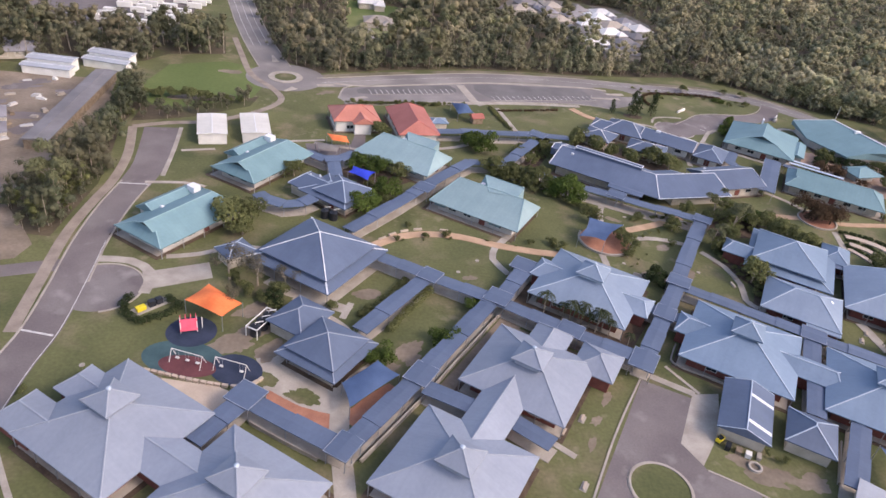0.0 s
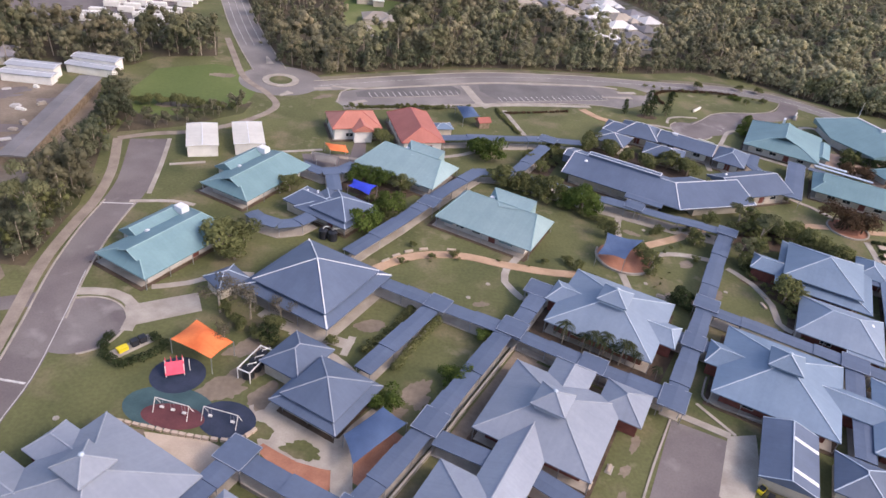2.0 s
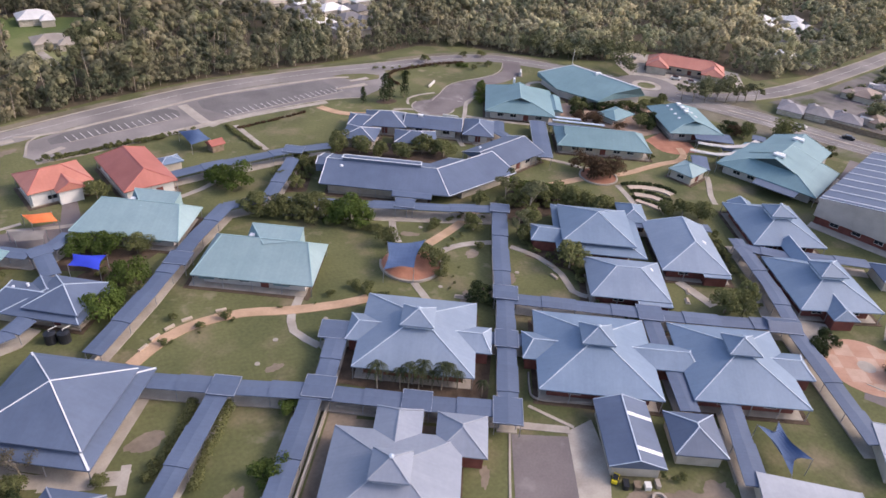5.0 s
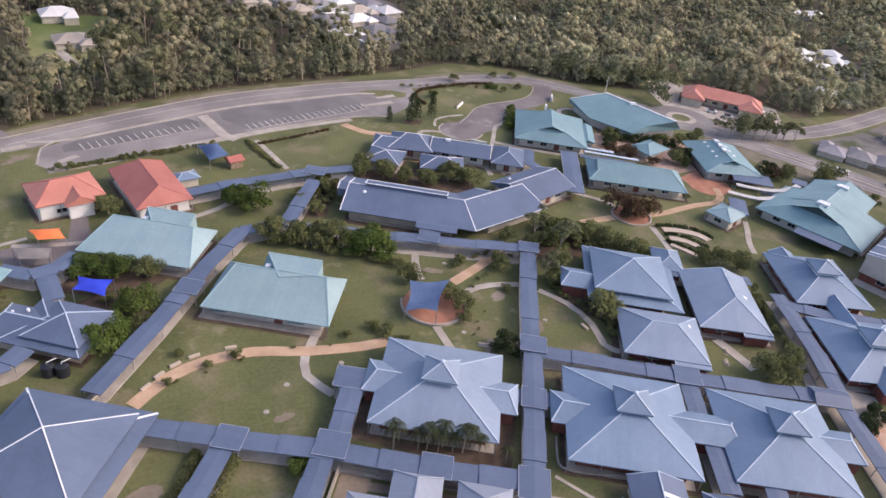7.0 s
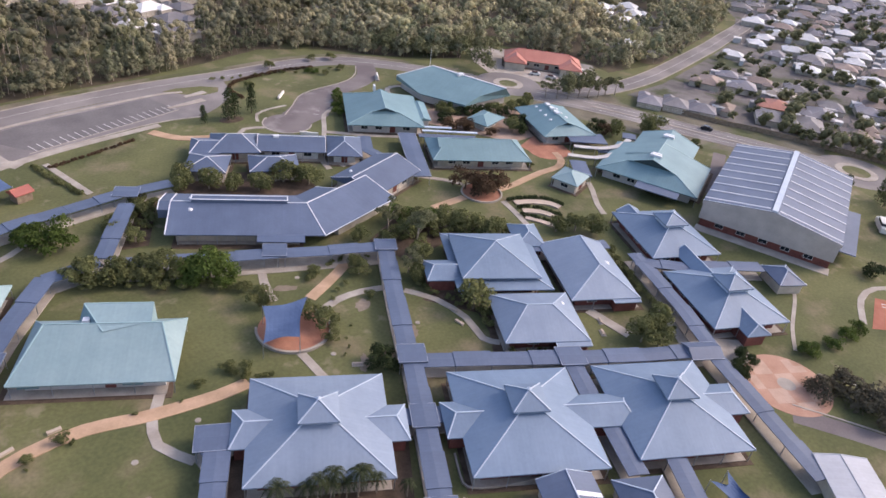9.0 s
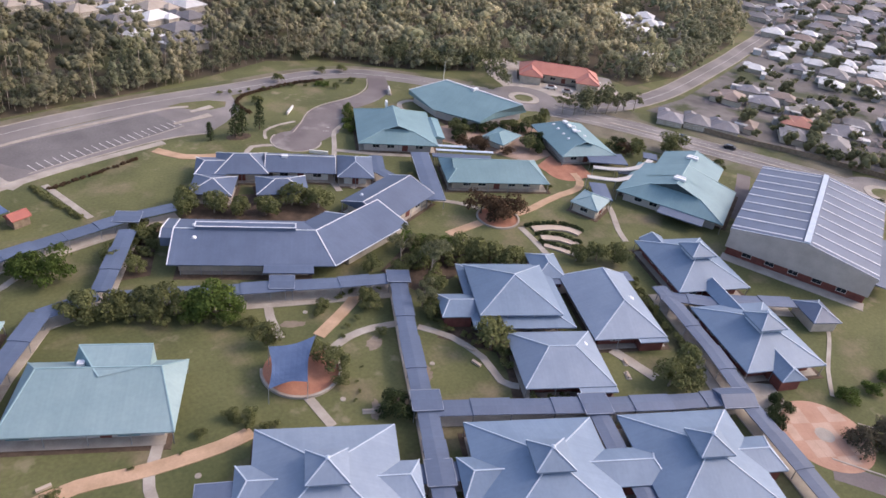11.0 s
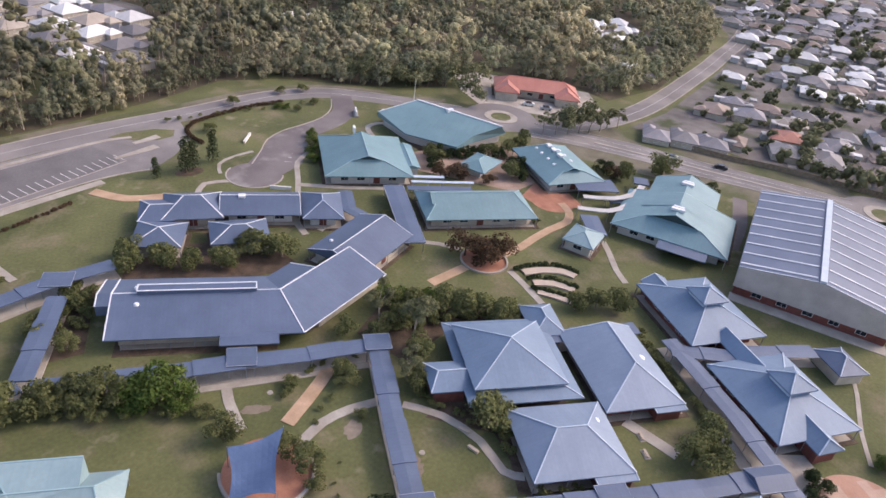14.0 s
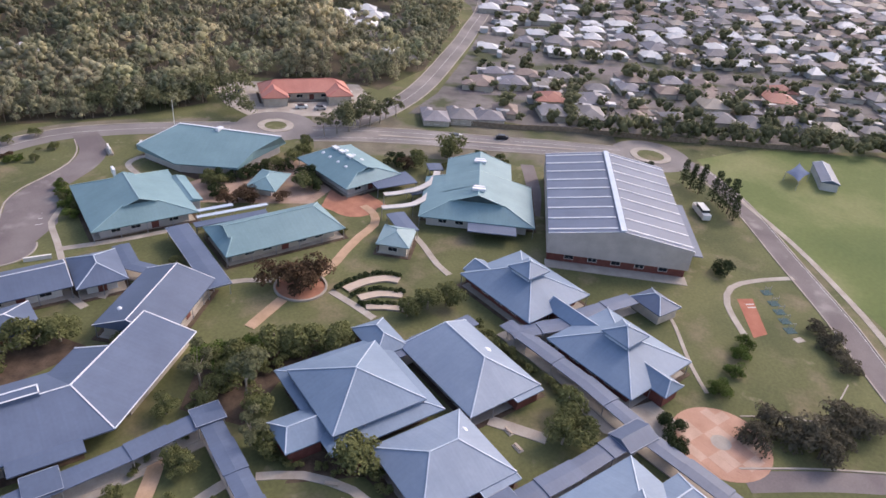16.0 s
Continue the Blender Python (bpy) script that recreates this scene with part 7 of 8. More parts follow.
def house(tone, x, y, yaw, s=1.0):
    k = (tone, int(rng_h.integers(2)))
    m = pose(x, y, 0, 0, 0, yaw) @ Matrix.Diagonal((s * rng_h.uniform(0.9, 1.12), s * rng_h.uniform(0.88, 1.12), s * rng_h.uniform(0.95, 1.2), 1))
    if k in placed:
        place_copy(HOUSES[k], m)
    else:
        placed.add(k)
        HOUSES[k].matrix_basis = m


GRID = -58.0
ga = Vector((math.cos(radians(GRID)), math.sin(radians(GRID))))
gb = Vector((-ga.y, ga.x))
BASE = Vector((250, 205))
OFFS = [8, 25, 42, 58, 101, 117, 136, 152, 169, 191, 208, 230, 247, 269, 286, 308, 325, 350, 372, 394, 416, 438, 460, 482, 504]
STREETS = [33, 78, 126, 180, 219, 258, 297, 338]
lots = []
for row, off in enumerate(OFFS):
    for col in range(-18, 34):
        bow = 0.0009 * (col * 17.0 - 60) ** 2 * min(1.0, off / 90)
        p = BASE + gb * (off + 8 - bow * 0.6) + ga * (col * 17.0 + (row % 3) * 5)
        x, y = p.x + rng_h.normal() * 1.3, p.y + rng_h.normal() * 1.3
        if all(inside(x + dx, y + dy, SUBURB) for dx, dy in ((9, 0), (-9, 0), (0, 9), (0, -9))):
            pale = 0.62 if off in (101, 136, 152, 169) else 0.05 if off < 90 else 0.12
            pick = rng_h.uniform()
            tone = "white" if pick < pale else ("grey", "slate", "brown", "grey", "slate", "grey", "brown", "tan", "grey", "terracotta" if off < 90 else "brown", "brown", "slate")[int(rng_h.integers(12))]
            if rng_h.uniform() < 0.05:
                continue
            lots.append((math.hypot(x - 140, y - 140), x, y, GRID + 90 * int(rng_h.integers(4)) + rng_h.normal() * 5, rng_h.uniform(0.74, 1.02), tone))
lots.sort()
NEAR = 226
garden = [(x, y) for d, x, y, a, s_, tone in lots if d < 520]
for d, x, y, a, s_, tone in lots[:NEAR]:
    house(tone, x, y, a, s_)
# the houses past those: joined
keys = list(TONES)
vs, fs, mats = [], [], []
for d, x, y, a, s_, tone in lots[NEAR:]:
    q = Geo()
    hip(q, Geo(), 0, 0, 16 * s_, 12 * s_, 2.7, 2.5)
    hip(q, Geo(), 4.2 * s_, -6 * s_, 7 * s_, 6.5 * s_, 2.68, 1.7)
    n_roof = len(q.f)
    q.box(0, 0, 0, 15 * s_, 11 * s_, 2.5)
    c, s = math.cos(radians(a)), math.sin(radians(a))
    k = len(vs)
    vs += [(x + c * v[0] - s * v[1], y + s * v[0] + c * v[1], v[2]) for v in q.v]
    fs += [tuple(i + k for i in f) for f in q.f]
    mats += [keys.index(tone)] * n_roof + [len(keys)] * (len(q.f) - n_roof)
me = bpy.data.meshes.new("far_houses")
me.from_pydata(vs, [], fs)
for k in keys:
    me.materials.append(TONES[k])
me.materials.append(WALL_CREAM)
me.polygons.foreach_set("material_index", mats)
me.update()
tagged(new("far_houses", me), "rows of far suburban houses with grey, brown and white roofs", "houses", "", "stuff")
streets = Geo()
for off in STREETS:
    line = []
    for col in range(-18, 31, 3):
        bow = 0.0009 * (col * 17.0 - 60) ** 2 * min(1.0, off / 90)
        p = BASE + gb * (off + 8 - bow * 0.6) + ga * (col * 17.0)
        if inside(p.x, p.y, SUBURB):
            line.append((p.x, p.y))
    if len(line) > 2:
        ribbon(streets, line, 14.0 if off == 78 else 6.5, 0.035)
structure("suburb_street", streets, ASPHALT, "grey suburban streets between the houses")
for k in range(34):
    x, y = 58 + 15.5 * (k % 6) + 5 * ((k // 6) % 2), 354 + 16.5 * (k // 6)
    if inside(x - 3, y - 4, CLEARING) and inside(x + 4, y + 2, CLEARING):
        house(("white", "grey", "tan", "white", "slate", "grey", "tan")[int(rng_h.integers(7))], x, y, 20 + rng_h.normal() * 6, 0.95)
house("white", 103, 353, 20, 0.85)
house("white", 92, 366, 20, 0.9)
for x, y, tn in ((246, 217, 'slate'), (253, 209.5, 'grey'), (259, 201, 'slate')):
    house(tn, x, y, -56, 0.85)
for x, y in ((345, 312), (362, 318), (352, 334), (372, 330), (341, 326), (306, 276), (194, 390), (203, 384), (440, 428), (459, 421), (447, 412)):
    house("white", x, y, 30, 0.9)
house("tan", -21, 353, 10, 1.0)
house("white", -28, 388, 10, 1.0)
g = Geo()
poly(g, FARM, 0.03)
structure("farm_lawn", g, OVAL, "green lawn round a house in the woods")
g = Geo()
ribbon(g, [(-17, 318), (-21, 332), (-26, 346)], 3.5, 0.045)
structure("farm_track", g, CONCRETE, "pale track up to the house in the woods")
g = Geo()
poly(g, CLEARING, 0.03)
for spot in (CLEARING_EAST, LOTS_NORTH, LOTS_FAR, LOT_EAST):
    poly(g, spot, 0.03)
structure("estate_ground", g, LOTS, "grey lots of the housing estate among the woods")

# garden trees of the suburb and the verge
fr = np.random.default_rng(3)
vs = []
crowns = [lump_cloud(fr, [(0, 0, 0.45, 0.34), (0.2, 0.12, 0.6, 0.28), (-0.2, 0.05, 0.55, 0.26), (0.02, -0.2, 0.7, 0.25)], 12, 0.085) for k in range(8)]
lump_v, lump_f, lump_n = [], [], 0
for x, y in garden:
    for k in range(4 if x - 0.62 * (205 - y) < 310 else 2):
        px, py = x + fr.uniform(-11, 11), y + fr.uniform(-10, 10)
        h = fr.uniform(2.5, 7.5) if fr.uniform() < 0.85 else fr.uniform(8, 12)
        v, f = crowns[int(fr.integers(8))]
        lump_v.append(np.stack([px + v[:, 0] * h, py + v[:, 1] * h, v[:, 2] * h], axis=1))
        lump_f.append(f + lump_n)
        lump_n += len(v)
for k in range(120):
    p = BASE + gb * ((72, 76, 98, 101)[k % 4] + fr.normal() * 2.2) + ga * fr.uniform(-60, 230)
    h = fr.uniform(3.0, 7.5)
    if inside(p.x, p.y, SUBURB):
        v, f = crowns[int(fr.integers(8))]
        lump_v.append(np.stack([p.x + v[:, 0] * h, p.y + v[:, 1] * h, v[:, 2] * h], axis=1))
        lump_f.append(f + lump_n)
        lump_n += len(v)
for k in range(110):
    t = (k / 109) ** 0.8
    px, py = 269 + 66 * t + fr.normal() * 3.2, 176 - 118 * t + fr.normal() * 3.2
    h = fr.uniform(4.5, 10)
    v, f = crowns[int(fr.integers(8))]
    lump_v.append(np.stack([px + v[:, 0] * h * 0.8, py + v[:, 1] * h * 0.8, v[:, 2] * h], axis=1))
    lump_f.append(f + lump_n)
    lump_n += len(v)
ob = new("garden_shrubs", cloud_mesh("garden_shrubs", np.concatenate(lump_v), np.concatenate(lump_f), LEAF_GUM, None, True))
tagged(ob, "grey-green garden trees and shrubs between the suburban houses", "trees", "", "stuff")
# patios, sheds and drives of the house lots
sheds, drives = Geo(), Geo()
for x, y in garden:
    for k in range(2):
        sx, sy = fr.uniform(2.2, 5.0), fr.uniform(2.0, 4.0)
        a = GRID + 90 * int(fr.integers(2)) + fr.normal() * 4
        px, py = x + fr.uniform(-9.5, 9.5), y + fr.uniform(-9.5, 9.5)
        sheds.box(px, py, 0.0, sx, sy, fr.uniform(2.1, 2.6), a)
        sheds.box(px, py, 2.6, sx + 0.4, sy + 0.4, 0.12, a)
    drives.box(x + fr.uniform(-6, 6), y + fr.uniform(-6, 6), 0.0, fr.uniform(3, 8), 3.0, 0.06, GRID + 90 * int(fr.integers(2)))
tagged(new("garden_sheds", sheds.mesh("garden_sheds", SHED_PALE)), "pale garden sheds and patio roofs of the house lots", "sheds", "", "stuff")
structure("house_drive", drives, CONCRETE, "pale concrete drives of the house lots")
for k in range(34):
    px, py = (214 + 18 * fr.uniform(), 238 - 1.0 * fr.uniform() + 2 * fr.normal()) if k % 3 else (204.5 + 1.5 * fr.normal(), 282 - 16 * fr.uniform())
    h = fr.uniform(6, 11)
    v, f = leaf_cloud(fr, [(0, 0, 0.5, 0.22), (0.1, 0.1, 0.75, 0.2), (-0.1, 0.05, 0.65, 0.2)], 26, 0.07)
    vs.append(np.stack([px + v[:, 0] * h, py + v[:, 1] * h, v[:, 2] * h], axis=1))
for k in range(60):
    px, py = 172 + 52 * fr.uniform(), 0
    t = (px - 172) / 52
    py = 305 - 22 * t + fr.normal() * 3 + 4
    h = fr.uniform(6, 11)
    v, f = leaf_cloud(fr, [(0, 0, 0.5, 0.22), (0.1, 0.1, 0.75, 0.2), (-0.1, 0.05, 0.65, 0.2)], 26, 0.07)
    vs.append(np.stack([px + v[:, 0] * h, py + v[:, 1] * h, v[:, 2] * h], axis=1))
v = np.concatenate(vs)
ob = new("garden_trees", cloud_mesh("garden_trees", v, np.arange(len(v)).reshape(-1, 4), LEAF_GUM))
tagged(ob, "small garden trees and roadside trees of the suburb", "trees", "", "stuff")

# fence along the suburb
g = Geo()
ribbon(g, [(245, 217), (256, 194), (268, 176), (286, 140), (318, 84)], 0.15, 0, 1.9)
structure("boundary_fence", g, TIMBER, "brown timber fence along the back of the houses")

# building site west of the drive
site = building("long_shed", -106.4, 210, 94, "long low dark grey roof beside the building site", TONES["grey"], TONES["grey"], TIMBER, [(0, 0, 60.0, 7.4, 3.2, 0.3, 60.0, 0)], windows=False, category="shed", group="", inset=0.4)
for x, y, a, l in ((-128.5, 243.5, 62, 19), (-112.6, 256, 56, 15)):
    wbk = building("site_building", x, y, a - 62, "long white flat-roofed new building beside the site", GREY_SHED, CAP_WHITE, WALL_WHITE, [(0, 0, 16.0, 6.0, 4.2, 0.3, 16.0, 0), (0.5, -5.0, 17.0, 5.0, 3.0, 0.3, 17.0, 0)], windows=False, category="building", group="site buildings", inset=0.4)
for x, y, s in ((-126, 197, 0.8), (-121, 187, 0.7), (-146, 196, 1.0), (-152, 232, 1.0), (-146, 254, 1.0)):
    house("slate", x, y, 28, s)
rng_s = np.random.default_rng(21)
for k in range(26):
    x, y = rng_s.uniform(-140, -114), rng_s.uniform(184, 236)
    g = Geo()
    l, w, h = rng_s.uniform(1.0, 4.0), rng_s.uniform(0.8, 1.8), rng_s.uniform(0.3, 1.1)
    g.box(0, 0, 0, l, w, h * 0.6)
    g.box(l * 0.08, 0, h * 0.6, l * 0.7, w * 0.8, h * 0.4)
    o = tagged(part("pallet_load", g, (WALL_WHITE, TIMBER, WALL_GREY, CONCRETE)[k % 4]), "stacked building materials on the sandy site", "pallet load", "pallet loads")
    o.matrix_basis = pose(x, y, 0, 0, 0, rng_s.uniform(0, 180))
g = Geo()
for k in range(9):
    blotch(g, rng_s.uniform(-138, -114), rng_s.uniform(186, 234), rng_s.uniform(3, 7), 0.036 + 0.004 * k, squash=rng_s.uniform(0.3, 0.6), turn=rng_s.uniform(0, 90))
structure("site_track", g, ASPHALT, "grey compacted tracks over the building site")
# caravans
van = thing("caravan", 0, -900, 0, "white caravan in a parked row", "caravan", "parked caravans")
g = Geo()
g.box(0, 0, 0.5, 6.5, 2.4, 2.1)
g.box(0, 0, 2.6, 6.2, 2.1, 0.15)
part("body", g, WALL_WHITE, van)
g = Geo()
g.cylinder(0, 0, 0, 0.35, 0.5, 10)
part("wheel", g, TANK, van)
k = 0
for i in range(4):
    for j in range(9):
        m = pose(-112 - i * 9 + j * 0.6, 306 + j * 6.0, 0, 0, 0, 5 + (i % 2) * 3)
        if k == 0:
            van.matrix_basis = m
        elif (i * 7 + j * 3) % 5:
            copy_thing(van, m)
        k += 1
g = Geo()
poly(g, CARAVANS, 0.04)
structure("caravan_yard", g, ASPHALT, "grey yard with parked caravans")

# ---- sails, play equipment, tanks and small things ----
def sail(name, corners, sag, material, label, draw=0.16):
    """A tensioned cloth over four corner posts; corners x, y, z."""
    x0 = sum(c[0] for c in corners) / 4
    y0 = sum(c[1] for c in corners) / 4
    top = thing(name, x0, y0, 0, label, "shade sail", "shade sails")
    g_ = Geo()
    n = 8
    c = [Vector((p[0] - x0, p[1] - y0, p[2])) for p in corners]

    def at(u, v):
        p = (c[0] * (1 - u) + c[1] * u) * (1 - v) + (c[3] * (1 - u) + c[2] * u) * v
        pull = draw * (math.sin(math.pi * u) * (abs(v - 0.5) * 2) ** 3 + math.sin(math.pi * v) * (abs(u - 0.5) * 2) ** 3)
        p = p + (Vector((0, 0, p.z)) - p) * pull
        return p + Vector((0, 0, sag * math.sin(math.pi * u) * math.sin(math.pi * v)))
    for i in range(n):
        for j in range(n):
            g_.face([at(i / n, j / n), at((i + 1) / n, j / n), at((i + 1) / n, (j + 1) / n), at(i / n, (j + 1) / n)])
    o = part("cloth", g_, material, top)
    for p in c:
        g2 = Geo()
        g2.tube([(p.x, p.y, 0), (p.x, p.y, p.z + 0.15)], [0.09, 0.07], 8)
        part("post", g2, STEEL, top)
    return top


sail("shade_sail", [(-42.4, 114.8, 3.6), (-39.2, 120.8, 3.8), (-30.8, 115.4, 3.6), (-33.6, 110.2, 3.8)], 1.5, CLOTH_ORANGE, "bright orange shade cloth peaked over the playground", 0.05)
sail("shade_sail", [(-7.6, 95.2, 3.2), (-1.4, 101.6, 3.8), (3.0, 98.6, 3.4), (-5.4, 89.2, 3.2)], 0.5, CLOTH_BLUE, "blue shade cloth beside the hipped play pavilion", 0.04)
sail("shade_sail", [(52.6, 167.6, 4.6), (62.4, 167.2, 3.6), (54.6, 155.8, 4.4), (48.2, 158.4, 3.6)], -0.5, CLOTH_BLUE, "dark blue shade sail over the round courtyard")
sail("shade_sail", [(-15.4, 186.2, 3.2), (-8.6, 183.2, 3.4), (-10.3, 177.8, 3.2), (-16.4, 181.4, 3.4)], 0.5, CLOTH_VIVID, "vivid blue shade cloth over the preschool yard")
sail("shade_sail", [(14.6, 248.4, 3.2), (20.6, 249, 3.2), (22.8, 240.6, 3.2), (17, 237.6, 3.2)], 1.4, CLOTH_BLUE, "dark blue peaked shade cloth near the car park", 0.06)
sail("shade_sail", [(-26.2, 207.8, 3.0), (-19.8, 206.9, 3.2), (-18.3, 202.4, 3.0), (-23.9, 202.5, 3.2)], 0.6, CLOTH_ORANGE, "small orange shade cloth below the red roofed house", 0.06)
sail("shade_sail", [(-28.8, 200.6, 3.0), (-20.9, 199.0, 3.0), (-21.4, 194.8, 2.9), (-27.0, 195.6, 3.0)], 0.3, CLOTH_GREY, "grey-brown shade cloth over the dark preschool patio", 0.05)
sail("shade_sail", [(94.6, 90.2, 4.4), (100.3, 90, 3.2), (98, 80.7, 4.2), (92.6, 80, 3.2)], -0.9, CLOTH_BLUE, "blue twisted shade sail on the lower lawn", 0.4)
sail("shade_sail", [(276.5, 97, 3.2), (289, 93.4, 3.2), (281, 89.6, 3.2), (270, 92.6, 3.2)], 0.8, CLOTH_BLUE, "pale blue marquee cloth on the oval")

# climbing frame
cf = thing("climbing_frame", -40.2, 109.6, 20, "climbing frame with a bright pink panel and steel posts", "play equipment")
for x, y in ((-1.6, -0.8), (1.6, -0.8), (-1.6, 0.8), (1.6, 0.8), (2.6, 0.2)):
    g = Geo()
    g.tube([(x, y, 0), (x, y, 2.8)], [0.08, 0.08], 8)
    part("post", g, WALL_WHITE, cf)
g = Geo()
g.face([(-1.7, -1.2, 0.9), (1.7, -1.2, 0.9), (1.7, 0.9, 2.2), (-1.7, 0.9, 2.2)])
g.face([(-1.7, 0.9, 2.1), (1.7, 0.9, 2.1), (1.7, -1.2, 0.8), (-1.7, -1.2, 0.8)])
part("panel", g, PINK, cf, "bright pink sloping panel")
for k in range(4):
    g = Geo()
    g.tube([(-1.5 + k, 0.9, 2.1), (-1.5 + k, 1.0, 3.4)], [0.12, 0.06], 6)
    part("finial", g, PINK, cf)


def swing(x, y, yaw, label, seats):
    top = thing("swing_set", x, y, yaw, label, "swing set", "swing sets")
    for e in (-3.2, 3.2):
        for s in (-1, 1):
            g_ = Geo()
            g_.tube([(e, s * 1.2, 0), (e, 0, 2.6)], [0.07, 0.07], 6)
            part("leg", g_, WALL_WHITE, top)
    g_ = Geo()
    g_.tube([(-3.2, 0, 2.6), (3.2, 0, 2.6)], [0.07, 0.07], 6)
    part("crossbar", g_, WALL_WHITE, top)
    for k in range(seats):
        sx = -2.1 + 4.2 * k / max(1, seats - 1)
        g_ = Geo()
        g_.box(sx, 0, 0.5, 0.7, 0.4, 0.25)
        st = part("seat", g_, WALL_WHITE, top)
        for q in (-0.3, 0.3):
            c_ = Geo()
            c_.tube([(sx + q, 0, 0.6), (sx + q, 0, 2.6)], [0.03, 0.03], 5)
            part("chain", c_, STEEL, st)


swing(-37.6, 100.2, -14, "white framed swing set on maroon rubber", 3)
swing(-29.0, 99.0, -14, "white framed swing set on dark blue rubber", 2)

# low stone wall round the playground
st = thing("stone_wall", 0, 0, 0, "low curved retaining wall of pale sandstone blocks", "stone wall")
line = smooth([(-47, 97.4), (-42, 96.6), (-36.5, 95.6), (-30, 94.8), (-25.4, 95), (-22.8, 97.6)], 1.2)
block = Geo()
block.box(0, 0, 0, 1.1, 0.6, 0.55)
block_mesh = block.mesh("stone_block", SAND)
for p, q in zip(line, line[1:]):
    o = part("stone_block", block_mesh, None, st)
    d = q - p
    o.matrix_basis = pose((p.x + q.x) / 2, (p.y + q.y) / 2, 0, 0, 0, math.degrees(math.atan2(d.y, d.x)) + rng_t.normal() * 3)

# sandstone seats along the ochre path and terraces
seat_mesh = Geo()
seat_mesh.box(0, 0, 0, 2.2, 0.6, 0.45)
seat_mesh = seat_mesh.mesh("seat_block", SAND)
for x, y, a in ((-4.0, 152.2, 40), (-1.6, 154.8, 38), (1.4, 157.0, 26), (5.0, 158.6, 14), (88.2, 147.4, 100), (89.8, 151.6, 112), (12.0, 159.4, 2)):
    o = tagged(part("stone_seat", seat_mesh, None), "pale sandstone block seat beside the path", "seat", "stone seats")
    o.matrix_basis = pose(x, y, 0.0, 0, 0, a)
for pts, w in (([(136.4, 181.2), (141.6, 179.4), (145.6, 176.2), (146.8, 173.0)], 2.4), ([(135.4, 176.8), (139.6, 173.8), (142.0, 169.2)], 2.2),
               ([(133.4, 173.6), (135.8, 170.2), (137.6, 166.0)], 1.8)):
    g = Geo()
    ribbon(g, pts, w, 0, 0.4)
    tagged(part("terrace_seat", g, SAND), "pale curved stone terrace step on the lawn", "terrace seat", "terrace seats")

# water tanks with white pipework
def tank(x, y, r=1.15, h=2.2):
    top = thing("water_tank", x, y, 0, "black plastic rainwater tank with a white pipe", "water tank", "water tanks")
    g_ = Geo()
    g_.cylinder(0, 0, 0, r, h, 18)
    g_.cylinder(0, 0, h, r, 0.25, 18, r * 0.5)
    part("body", g_, TANK, top)
    g_ = Geo()
    g_.cylinder(0, 0, h + 0.25, 0.3, 0.1, 10)
    part("lid", g_, TANK, top)
    g_ = Geo()
    g_.tube([(0, 0, h + 0.2), (0, 0, h + 0.8), (1.5, 0.8, h + 0.8)], [0.09, 0.09, 0.09], 6)
    part("pipe", g_, WALL_WHITE, top, "white plastic downpipe")


for x, y in ((-27.0, 110.3), (-26.1, 112.4), (-25.2, 114.5), (-20.0, 160.0), (-17.6, 159.4)):
    tank(x, y)

# fenced bin compound by the turning circle
bay = thing("service_bay", -50.4, 115.6, 48, "concrete service bay with a yellow skip and dark bins", "service bay")
g = Geo(); g.box(0, 0, 0, 8.5, 2.6, 0.12); part("slab", g, CONCRETE, bay)
g = Geo(); g.box(-1.6, 0, 0.12, 1.9, 1.1, 0.8); g.box(-1.6, 0, 0.92, 2.0, 1.2, 0.07); part("skip", g, YELLOW, bay, "yellow skip bin")
for x in (0.8, 2.4):
    g = Geo(); g.box(x, 0, 0.12, 1.3, 1.2, 1.3); part("bin", g, TANK, bay, "dark bin")

# truck beside the hall, parked vehicles
def vehicle(name, x, y, yaw, l, w, h, paint, label):
    top = thing(name, x, y, yaw, label, "vehicle", "parked vehicles")
    g_ = Geo()
    g_.box(0, 0, 0.35, l, w, h * 0.55)
    g_.prism([(-l * 0.32, -w * 0.44), (l * 0.28, -w * 0.44), (l * 0.28, w * 0.44), (-l * 0.32, w * 0.44)], 0.35 + h * 0.55, h)
    part("body", g_, paint, top)
    g_ = Geo()
    g_.box(-0.05 * l, 0, 0.4 + h * 0.55, l * 0.55, w * 0.92, h * 0.25)
    part("glazing", g_, GLASS, top)
    for a in (-0.3, 0.3):
        for b_ in (-0.5, 0.5):
            g_ = Geo()
            g_.tube([(a * l, b_ * w - 0.1, 0.33), (a * l, b_ * w + 0.1, 0.33)], [0.33, 0.33], 12)
            part("wheel", g_, TANK, top)


vehicle("bus", 230.6, 117.0, 32, 8.5, 2.4, 3.0, WALL_WHITE, "white bus parked beside the sports hall")
vehicle("car", 236.5, 203.5, -60, 4.5, 1.8, 1.5, WALL_WHITE, "white car on the dual road")
vehicle("car", 243, 246, -40, 4.4, 1.8, 1.5, WALL_WHITE, "white car before the orange roofed centre")
vehicle("car", 228, 256, -40, 4.4, 1.8, 1.5, WALL_GREY, "silver car before the orange roofed centre")
vehicle("car", 224.5, 262, -40, 4.4, 1.8, 1.5, WALL_WHITE, "white car parked on the sandy forecourt")
vehicle("car", 249, 259, -45, 4.4, 1.8, 1.5, WALL_WHITE, "white car parked beside the orange roofed centre")
vehicle("car", 222, 290, 20, 4.4, 1.8, 1.5, TANK, "dark car parked behind the orange roofed centre")
vehicle("car", 246.6, 190, -60, 4.4, 1.8, 1.5, TANK, "dark car on the dual road")
